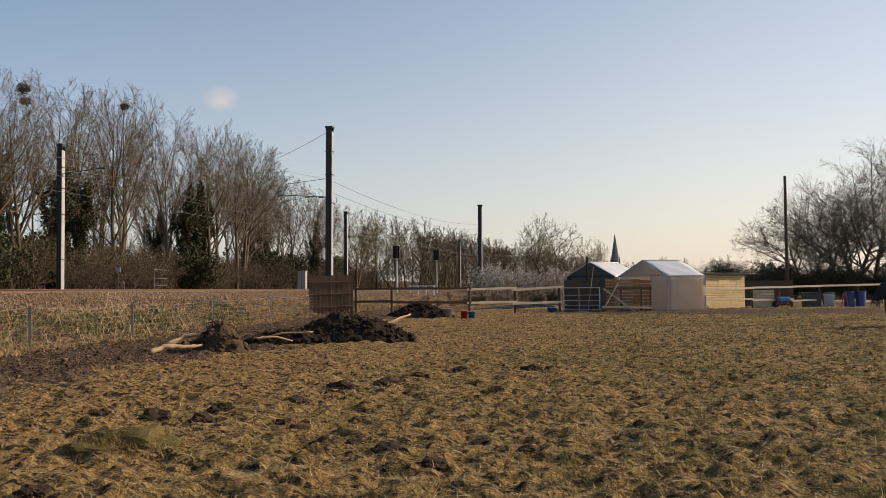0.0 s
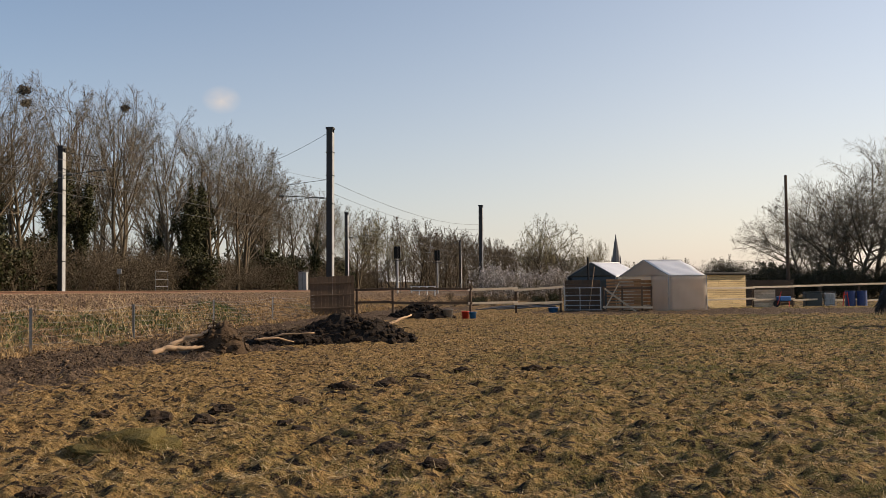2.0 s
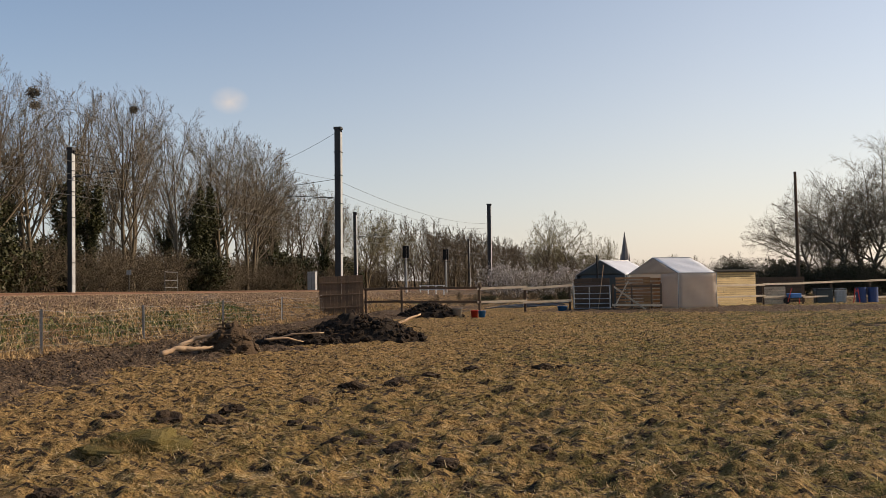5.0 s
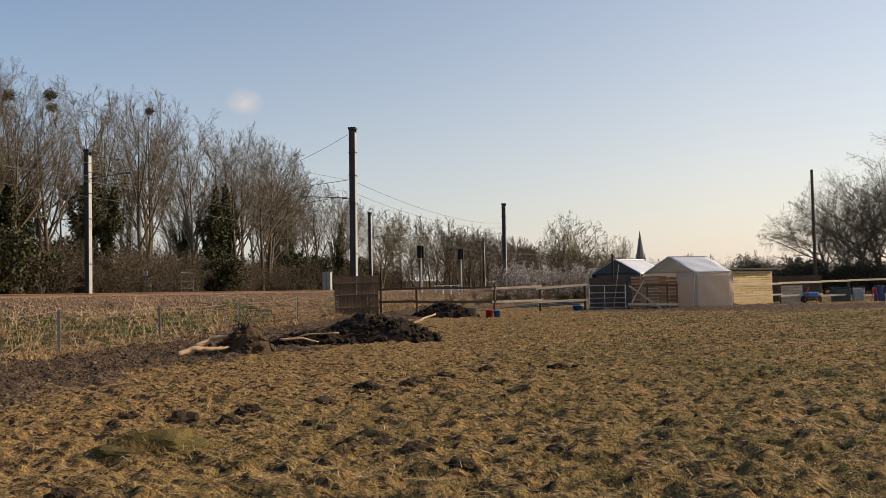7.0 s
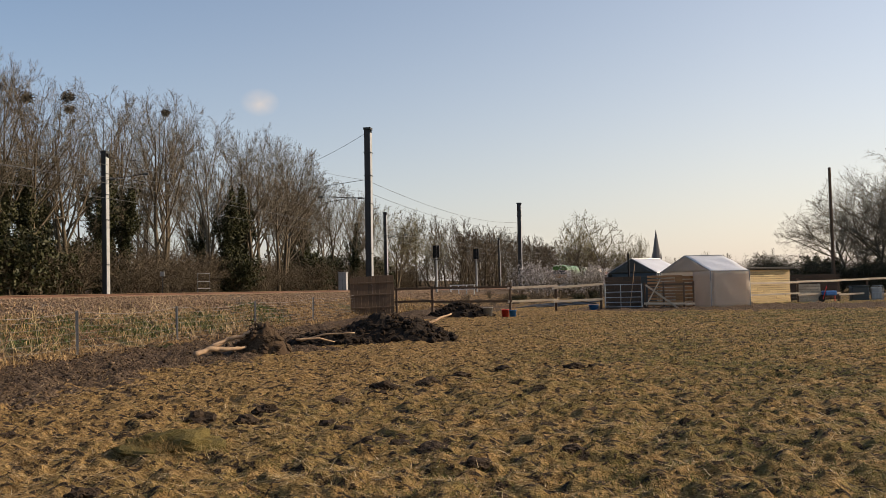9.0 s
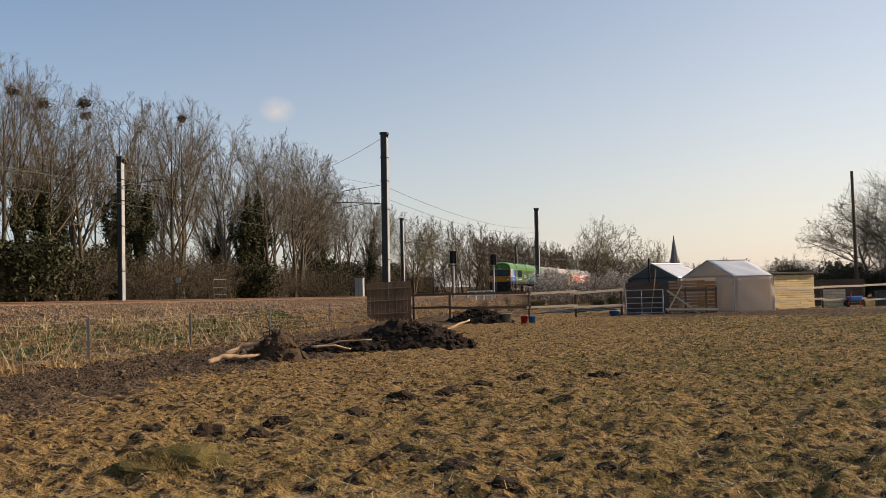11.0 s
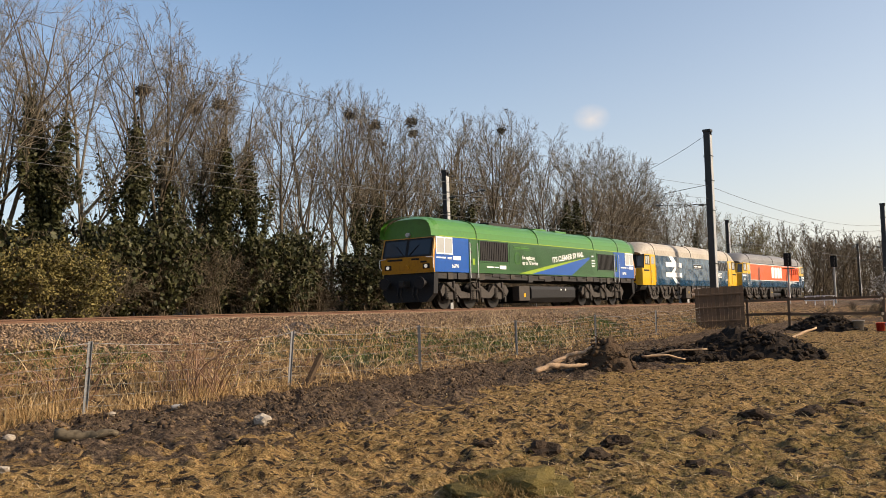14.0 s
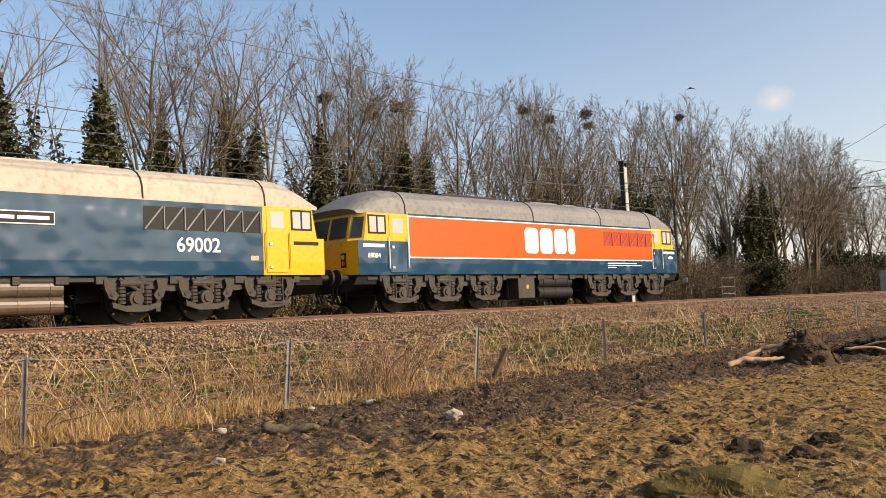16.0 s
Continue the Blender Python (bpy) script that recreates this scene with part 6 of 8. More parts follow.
def ridge_tent(name, label, corner, along, across, eave, ridge, front_open, mats):
    """corner: near base corner; along: vector of the ridge; across: vector over the gable end."""
    c, a, b = Vector(corner), Vector(along), Vector(across)
    ob = thing(name, label, "tent", Matrix.Translation(c))
    up = Vector((0, 0, 1))

    def skin(nm, quads, mat, lab="", sub=8, sag=0.03):
        bm = B()
        for q in quads:
            q = [Vector(v) for v in q]
            if len(q) == 3:
                q = [q[0], q[1], q[2], q[2]]
            grid = [[(q[0].lerp(q[1], i / sub)).lerp(q[3].lerp(q[2], i / sub), j / sub) for i in range(sub + 1)] for j in range(sub + 1)]
            nrm = (q[1] - q[0]).cross(q[3] - q[0]).normalized()
            vs = [[bm.verts.new(p + nrm * sag * math.sin(i / sub * math.pi * 3 + j) * math.sin(j / sub * math.pi)) for i, p in enumerate(row)] for j, row in enumerate(grid)]
            for j in range(sub):
                for i in range(sub):
                    bm.faces.new((vs[j][i], vs[j][i + 1], vs[j + 1][i + 1], vs[j + 1][i]))
        bmesh.ops.remove_doubles(bm, verts=bm.verts[:], dist=1e-5)
        bmesh.ops.solidify(bm, geom=bm.faces[:], thickness=0.012)
        return part(nm, bm, mat, ob, lab, smooth=True)
    e, r = up * eave, up * ridge
    skin("roof", [(e, a + e, a + b / 2 + r, b / 2 + r)], mats[1], "pale translucent roof sheet")
    skin("roof", [(b + e, b + a + e, a + b / 2 + r, b / 2 + r)], mats[1], "pale translucent roof sheet")
    skin("side_wall", [(Vector((0, 0, 0)), a, a + e, e)], mats[0], "beige canvas side wall")
    skin("side_wall", [(b, b + a, b + a + e, b + e)], mats[0], "beige canvas side wall")
    skin("gable", [(e, b + e, b / 2 + r)], mats[0], "shaded canvas gable")
    skin("gable", [(a + e, a + b + e, a + b / 2 + r)], mats[0], "canvas gable")
    skin("end_wall", [(a, a + b, a + b + e, a + e)], mats[0], "beige canvas end wall")
    skin("end_wall", [(Vector((0, 0, 0)), b * front_open, b * front_open + e, e)], mats[0], "beige canvas half wall")
    for p in (Vector((0, 0, 0)), a, b, a + b):
        bm = B()
        rod(bm, p, p + e, 0.022)
        part("pole", bm, M_GALV, ob)
    for p0, p1 in ((e, b / 2 + r), (b + e, b / 2 + r), (b / 2 + r, a + b / 2 + r), (e, a + e)):
        bm = B()
        rod(bm, p0 + up * 0.012, p1 + up * 0.012, 0.018)
        part("roof_pole", bm, M_GALV, ob)
    return ob


def board_wall(name, label, cat, x0, x1, y, z0, z1, n, mat, m=None, gap=0.012):
    ob = thing(name, label, cat, m)
    h = (z1 - z0) / n
    for i in range(n):
        k = 3
        cuts = [x0] + sorted(random.uniform(x0 + 0.3, x1 - 0.3) for _ in range(k - 1)) + [x1]
        for a, b in zip(cuts[:-1], cuts[1:]):
            bm = B()
            o = random.uniform(-0.012, 0.012)
            box(bm, a + 0.004, b - 0.004, y + o, y + o + 0.03, z0 + i * h, z0 + (i + 1) * h - gap, 0.004)
            part("board", bm, mat, ob)
    return ob


def make_yard():
    ridge_tent("ridge_tent", "beige canvas tent with white roof standing in the muddy yard", (3.62, 46.2, 0.28), (1.9, 0.75, 0), (-2.35, 1.45, 0), 1.82, 2.62, 0.34, (M_CANVAS, M_ROOF_SHEET))
    ridge_tent("ridge_tent", "grey canvas tent with white roof behind a gate", (1.15, 51.5, 0.3), (1.6, 1.9, 0), (-2.7, 0.6, 0), 1.86, 2.68, 0.9, (M_DARK_PLASTIC, M_ROOF_SHEET))
    board_wall("timber_shed_wall", "new yellow timber boarded wall of a field shelter", "shed wall", 0.0, 3.6, 0.0, 0.3, 2.22, 15, M_YELLOW_WOOD, pose(5.9, 53.9, 0, 0, 0, 38))
    s = thing("shed_roof", "low dark felted roof on the timber shelter", "roof", pose(5.9, 53.9, 0, 0, 0, 38))
    bm = B()
    box(bm, -0.6, 3.75, -0.2, 2.6, 2.24, 2.36, 0.02)
    part("roof_slab", bm, M_BLACK, s)
    board_wall("stacked_pallets", "brown timber pallets stacked in the tent mouth", "pallets", 0, 1.5, 0, 0.3, 1.95, 9, M_PALLET, pose(1.95, 46.25, 0, 0, 0, 48), gap=0.05)
    board_wall("boarded_screen", "brown boarded screen beside the tent", "screen", 0.0, 1.75, 0.0, 0.3, 2.0, 11, M_PALLET, pose(0.62, 45.75, 0, -4, 0, 14), gap=0.045)
    board_wall("boarded_screen", "dark boarded screen behind the gate", "screen", -1.5, 0.3, 47.0, 0.3, 1.95, 8, M_DARK_WOOD)
    board_wall("log_pile", "brown timber offcuts piled by the shed", "timber pile", 9.0, 10.3, 55.6, 0.3, 1.35, 7, M_RAIL_WOOD)
    board_wall("dark_shed", "dark weathered boarded shed behind the yard", "shed", 9.6, 12.6, 62.0, 0.3, 1.95, 9, M_DARK_WOOD)
    d = thing("telegraph_pole", "tall dark wooden telegraph pole", "pole", pose(18.0, 92.3, 0.2))
    bm = B()
    rod(bm, (0, 0, 0), (0, 0, 12.0), 0.17, 0.13, 10)
    part("shaft", bm, M_DARK_WOOD, d)
    wire("stay_wire", [(18.0, 92.3, 11.5), (14.4, 90.5, 3.0)], 0.015, "thin stay wire of the telegraph pole")
    p = thing("flue_pole", "black upright pole beside the rear tent", "pole", pose(-0.35, 50.9, 0.3))
    bm = B()
    rod(bm, (0, 0, 0), (0, 0, 2.95), 0.05)
    part("shaft", bm, M_BLACK, p)
    q = thing("leaning_pole", "thin pale pole leaning by the gate", "pole", pose(-0.3, 46.2, 0.3, 0, 8, 0))
    bm = B()
    rod(bm, (0, 0, 0), (0, 0, 2.3), 0.018)
    part("shaft", bm, M_PALE_WOOD, q)
    # bins, barrels, crate, buckets
    b = thing("water_tank", "dark green plastic water tank beside the fence", "tank", pose(12.3, 57.2, 0.3))
    bm = B()
    box(bm, 0, 0.95, 0, 0.8, 0, 0.82, 0.06)
    part("body", bm, M_DARK_PLASTIC, b)
    bm = B()
    box(bm, -0.03, 0.98, -0.03, 0.83, 0.82, 0.88, 0.02)
    part("lid", bm, M_DARK_PLASTIC, b)
    c = thing("wire_crate", "pale tank in a wire cage beside the fence", "crate", pose(13.4, 57.2, 0.3))
    bm = B()
    box(bm, 0.03, 0.57, 0.03, 0.57, 0.08, 0.78, 0.04)
    part("inner_tank", bm, M_PALE_GLOSS, c)
    for i in range(5):
        for z0, z1 in ((0, 0.85),):
            bm = B()
            rod(bm, (i * 0.15, 0, z0), (i * 0.15, 0, z1), 0.014)
            part("cage_bar", bm, M_GALV, c)
    for z in (0.05, 0.45, 0.85):
        bm = B()
        rod(bm, (0, 0, z), (0.6, 0, z), 0.014)
        part("cage_bar", bm, M_GALV, c)
    for x, mm, lab in ((14.9, M_BLUE_DRUM, "blue plastic barrel"), (15.55, M_BLUE_DRUM, "blue plastic barrel")):
        o = thing("barrel", lab + " beside the yard fence", "barrel", pose(x, 57.6, 0.3), "barrels by the fence")
        bm = B()
        rod(bm, (0, 0, 0), (0, 0, 0.9), 0.29, n=20)
        part("drum", bm, mm, o)
        for z in (0.28, 0.6, 0.88):
            bm = B()
            rod(bm, (0, 0, z), (0, 0, z + 0.03), 0.305, n=20)
            part("hoop", bm, mm, o)
    o = thing("red_frame", "red painted metal stand by the barrels", "stand", pose(14.4, 57.3, 0.3))
    bm = B()
    rod(bm, (0, 0, 0), (0.1, 0, 0.85), 0.03), rod(bm, (0.35, 0, 0), (0.25, 0, 0.85), 0.03), rod(bm, (0.08, 0, 0.7), (0.27, 0, 0.7), 0.03)
    part("legs", bm, M_RED, o)
    o = thing("barrow", "red and blue wheelbarrow tipped by the timber pile", "wheelbarrow", pose(10.5, 55.2, 0.32, 0, 0, 20))
    bm = B()
    box(bm, 0, 0.7, 0, 0.5, 0.35, 0.62, 0.05)
    part("tray", bm, M_BLUE_PLASTIC, o)
    bm = B()
    rod(bm, (-0.1, 0.22, 0.2), (-0.1, 0.28, 0.2), 0.2, n=18)
    part("wheel", bm, M_BLACK, o)
    bm = B()
    rod(bm, (-0.15, 0.05, 0.15), (0.1, 0.05, 0.9), 0.025)
    part("handle", bm, M_RED, o)
    bm = B()
    rod(bm, (0.6, 0.1, 0.0), (0.6, 0.1, 0.4), 0.025)
    part("prop", bm, M_RED, o)

    def bucket(x, y, mat, lab, r=0.17, h=0.34):
        o = thing("bucket", lab, "bucket", pose(x, y, gz(x, y)))
        bm = B()
        n = 18
        rings = [(r * 0.8, 0), (r, h), (r * 1.06, h), (r * 1.06, h - 0.03), (r * 0.95, h - 0.02), (r * 0.76, 0.03)]
        vs = [[bm.verts.new((a * math.cos(6.2832 * i / n), a * math.sin(6.2832 * i / n), z)) for i in range(n)] for a, z in rings]
        for k in range(len(rings) - 1):
            for i in range(n):
                bm.faces.new((vs[k][i], vs[k][(i + 1) % n], vs[k + 1][(i + 1) % n], vs[k + 1][i]))
        bm.faces.new(vs[0][::-1]), bm.faces.new(vs[-1])
        bmesh.ops.recalc_face_normals(bm, faces=bm.faces[:])
        part("tub", bm, mat, o, smooth=True)
        bm = B()
        for i in range(8):
            a0, a1 = math.pi * i / 8, math.pi * (i + 1) / 8
            rod(bm, (r * math.cos(a0), 0.02 - r * 0.9 * math.sin(a0) * 0.6, h - 0.02 - 0.1 * math.sin(a0)), (r * math.cos(a1), 0.02 - r * 0.9 * math.sin(a1) * 0.6, h - 0.02 - 0.1 * math.sin(a1)), 0.006, n=5)
        part("handle", bm, M_GALV, o)
    bucket(-5.45, 38.8, M_RED, "red plastic bucket standing on the grass")
    bucket(-5.1, 38.6, M_BLUE_PLASTIC, "bright blue plastic bucket standing on the grass", 0.16, 0.28)
    bucket(-6.3, 39.4, M_CONCRETE, "pale grey plastic tub beside the dark heap", 0.22, 0.42)
    bucket(-2.0, 45.0, M_BLUE_PLASTIC, "blue plastic feed tub beside the fence", 0.25, 0.25)
    # pipes lying beyond the fence
    for i in range(7):
        o = thing("scaffold_pole", "pale scaffold pole lying beyond the fence", "pole", pose(-6.5 + 0.35 * i, 50 + 0.3 * i, 0.42 + 0.05 * (i % 3), 0, 0, random.uniform(-18, 18)), "poles lying on the ground")
        bm = B()
        rod(bm, (0, 0, 0), (random.uniform(2.2, 3.4), 0, random.uniform(0, 0.25)), 0.03)
        part("tube", bm, M_STEEL_POST, o)


make_paddock_fence()
make_panel()
make_yard()


# ---- lineside ----
def signal(x, y, z0, top):
    o = thing("railway_signal", "black railway colour-light signal on a pale post", "signal", pose(x, y, z0))
    h = top - z0
    bm = B()
    rod(bm, (0, 0, -0.5), (0, 0, h - 0.9), 0.085)
    part("post", bm, M_MAST_PALE, o)
    bm = B()
    box(bm, -0.28, 0.28, -0.12, 0.12, h - 1.05, h, 0.04)
    part("head", bm, M_BLACK, o)
    for k in range(3):
        bm = B()
        rod(bm, (0, -0.12, h - 0.85 + k * 0.33), (0, -0.32, h - 0.85 + k * 0.33), 0.13, n=14)
        part("hood", bm, M_BLACK, o)
    bm = B()
    box(bm, -0.45, 0.45, -0.1, 0.5, h - 1.25, h - 1.2)
    rod(bm, (0.2, 0.2, 0), (0.2, 0.2, h - 1.2), 0.02), rod(bm, (-0.2, 0.2, 0), (-0.2, 0.2, h - 1.2), 0.02)
    part("platform", bm, M_MAST, o)


def make_lineside():
    signal(-16.8, 77.0, 1.2, 5.33)
    signal(-15.95, 92.0, 1.2, 5.6)
    o = thing("relay_cabinet", "pale lineside relay cabinet on the bank", "cabinet", pose(-29.5, 90.2, 1.75))
    bm = B()
    box(bm, -0.42, 0.42, -0.3, 0.3, -0.2, 1.75, 0.02)
    part("body", bm, M_MAST_PALE, o)
    bm = B()
    box(bm, -0.46, 0.46, -0.34, 0.34, 1.75, 1.83, 0.015)
    part("lid", bm, M_MAST_PALE, o)
    bm = B()
    box(bm, -0.012, 0.012, -0.315, -0.3, 0.05, 1.7)
    part("door_seam", bm, M_BLACK, o)
    o = thing("white_barrier", "low white metal barrier beside the line", "barrier", pose(-16.2, 80.0, 1.15))
    for x in (0, 0.7, 1.4, 2.1):
        bm = B()
        box(bm, x - 0.04, x + 0.04, -0.04, 0.04, -0.1, 0.75)
        part("post", bm, M_WHITE, o)
    for z in (0.35, 0.7):
        bm = B()
        box(bm, -0.1, 2.2, -0.03, 0.03, z, z + 0.07)
        part("rail", bm, M_WHITE, o)
    o = thing("access_gate", "small grey steel gate beyond the line", "gate", pose(-30.5, 60.2, 1.75, 0, 0, 90))
    for p, q in (((0, 0, -0.1), (0, 0, 1.36)), ((1.9, 0, -0.1), (1.9, 0, 1.36)), ((0, 0, 1.34), (1.9, 0, 1.34)), ((0, 0, 0.75), (1.9, 0, 0.75)), ((0, 0, 0.25), (1.9, 0, 0.25))):
        bm = B()
        rod(bm, p, q, 0.02)
        part("gate_tube", bm, M_STEEL_POST, o)
    o = thing("lineside_sign", "small pale sign on a short post beyond the line", "sign", pose(-30.0, 54.3, 1.75))
    bm = B()
    rod(bm, (0, 0, -0.1), (0, 0, 1.1), 0.03)
    part("post", bm, M_MAST, o)
    bm = B()
    box(bm, -0.16, 0.16, -0.03, 0.0, 1.05, 1.35, 0.01)
    part("plate", bm, M_PALE_GLOSS, o)
    # wire fence along the foot of the bank
    f = thing("wire_fence", "galvanised stock-wire fence on leaning steel posts", "fence")
    ys = [1.5, 5.7, 10.0, 14.8, 19.4, 24.4, 30.2, 36.2, 42.4]
    rng = random.Random(5)
    tops = []
    for i, y in enumerate(ys):
        x = -13.2 + rng.uniform(-0.05, 0.05)
        z = gz(x, y)
        ln = (0.12, 0.05, 0.10, 0.16, -0.02, 0.03, 0.06, 0.02, 0.0)[i]
        t = Vector((x + rng.uniform(-0.03, 0.03), y + ln, max(z + 0.95, 1.18)))
        b = Vector((x, y, z - 0.1))
        bm = B()
        d = t - b
        q = d.to_track_quat("Z", "Y").to_matrix().to_4x4()
        box(bm, -0.035, 0.035, -0.004, 0.004, 0, d.length, m=Matrix.Translation(b) @ q)
        box(bm, -0.004, 0.004, 0.005, 0.06, 0, d.length, m=Matrix.Translation(b) @ q)
        part("steel_post", bm, M_STEEL_POST, f)
        tops.append((b, t))
    for k in range(7):
        fr = 0.14 + k * 0.14
        line = [tops[0][0].lerp(tops[0][1], fr)]
        for (b0, t0), (b1, t1) in zip(tops[:-1], tops[1:]):
            p, q = b0.lerp(t0, fr), b1.lerp(t1, fr)
            for i in range(1, 7):
                u = i / 6
                c = p.lerp(q, u) - Vector((0, 0, (0.05 + 0.06 * (k == 6)) * 4 * u * (1 - u)))
                line.append(c)
        v, fc = hose(line, 0.0032 + 0.002 * (k == 6))
        o = new("line_wire", fast_mesh("line_wire", v, fc, M_WIRE))
        o.parent = f
    segs = []
    for (b0, t0), (b1, t1) in zip(tops[:-1], tops[1:]):
        n = max(2, int((b1 - b0).length / 0.3))
        for i in range(1, n):
            b, t = b0.lerp(b1, i / n), t0.lerp(t1, i / n)
            w = Vector((rng.gauss(0, 0.01), rng.gauss(0, 0.02), 0))
            segs.append((*(b.lerp(t, 0.14)), *(b.lerp(t, 0.84) + w), 0.0020, 0.0020))
    v, fc = tubes(segs, 3)
    o = new("stock_mesh", fast_mesh("stock_mesh", v, fc, M_WIRE))
    o.parent = f
    tagged(o, kind="stuff")
    s = thing("leaning_stake", "weathered wooden stake leaning on the wire fence", "stake", pose(-13.0, 15.0, gz(-13.0, 15.0), -46, 0, 10))
    bm = B()
    box(bm, -0.05, 0.05, -0.05, 0.05, -0.1, 0.95, 0.01)
    part("shaft", bm, M_ROOT, s)


make_lineside()


# ---- earth heaps, roots, stones, molehills ----
def lump(bm, at, r, rng, squash=0.7, rough=0.25, sub=2):
    g = bmesh.ops.create_icosphere(bm, subdivisions=sub, radius=1.0)
    o = Vector((rng.uniform(0, 50), rng.uniform(0, 50), rng.uniform(0, 50)))
    for v in g["verts"]:
        k = 1 + rough * (noise.noise(v.co * 1.7 + o) + 0.6 * noise.noise(v.co * 4.1 + o))
        v.co = Vector((v.co.x * r * k, v.co.y * r * k, v.co.z * r * squash * k)) + Vector(at)


def earth_heap(name, label, x, y, rx, ry, h, n, seed, mat):
    rng = random.Random(seed)
    ob = thing(name, label, "earth heap", pose(x, y, float(ground_height([x], [y], False)[0])))
    bm = B()
    nx, ny = 56, 34
    vs = []
    for j in range(ny + 1):
        row = []
        for i in range(nx + 1):
            u, v = i / nx * 2 - 1, j / ny * 2 - 1
            px, py = u * rx, v * ry
            d = math.hypot(u, v)
            prof = max(0, 1 - d ** 1.7)
            k = noise.noise(Vector((px * 1.3 + seed, py * 1.3, 0))) * 0.5 + noise.noise(Vector((px * 4 + seed, py * 4, 3))) * 0.28 + noise.noise(Vector((px * 10, py * 10, 9))) * 0.14
            row.append(bm.verts.new((px, py, h * prof * (1 + 0.7 * k) - 0.06 + 0.1 * k * prof)))
        vs.append(row)
    for j in range(ny):
        for i in range(nx):
            bm.faces.new((vs[j][i], vs[j][i + 1], vs[j + 1][i + 1], vs[j + 1][i]))
    part("mound", bm, mat, ob)
    bm = B()
    for _ in range(n):
        a, d = rng.uniform(0, 6.28), math.sqrt(rng.random())
        px, py = rx * d * math.cos(a), ry * d * math.sin(a)
        r = rng.uniform(0.03, 0.13)
        lump(bm, (px, py, h * max(0, 1 - d ** 1.7) * 0.95 + 0.01), r, rng, 0.75, 0.5, 1)
    tagged(part("loose_earth", bm, mat, ob), kind="stuff")
    segs = []
    for _ in range(int(n * 0.5)):
        a, d = rng.uniform(0, 6.28), math.sqrt(rng.random())
        p = Vector((rx * d * math.cos(a), ry * d * math.sin(a), h * max(0, 1 - d ** 1.7)))
        q = p + Vector((rng.gauss(0, 0.28), rng.gauss(0, 0.25), rng.uniform(-0.05, 0.22)))
        m_ = p.lerp(q, 0.5) + Vector((rng.gauss(0, 0.04), rng.gauss(0, 0.04), 0.05))
        r = rng.uniform(0.004, 0.014)
        segs += [(*p, *m_, r, r), (*m_, *q, r, r * 0.5)]
    v, f = tubes(segs, 4)
    o = new("root_tangle", fast_mesh("root_tangle", v, f, M_ROOT))
    o.parent = ob
    tagged(o, "tangle of thin roots", kind="stuff")
    return ob


def branch_log(name, label, pts, r, mat):
    ob = thing(name, label, "branch")
    pts = [Vector(p) for p in pts]
    fine = []
    n = 5
    for a, b in zip(pts[:-1], pts[1:]):
        for i in range(n):
            fine.append(a.lerp(b, i / n) + Vector((random.gauss(0, r * 0.22), random.gauss(0, r * 0.22), random.gauss(0, r * 0.15))))
    fine.append(pts[-1])
    k = 8
    vs, fs = [], []
    for i, p in enumerate(fine):
        d = (fine[min(i + 1, len(fine) - 1)] - fine[max(i - 1, 0)]).normalized()
        u = d.cross(Vector((0, 0, 1))).normalized()
        w = d.cross(u)
        rr = r * (1 - 0.5 * i / len(fine)) * random.uniform(0.88, 1.12)
        vs += [p + (u * math.cos(6.2832 * j / k) + w * math.sin(6.2832 * j / k)) * rr for j in range(k)]
        if i:
            o = (i - 1) * k
            fs += [(o + j, o + (j + 1) % k, o + k + (j + 1) % k, o + k + j) for j in range(k)]
    fs += [tuple(range(k))[::-1], tuple(range(len(vs) - k, len(vs)))]
    mesh_from("limb", vs, fs, mat, ob, smooth=True)
    return ob


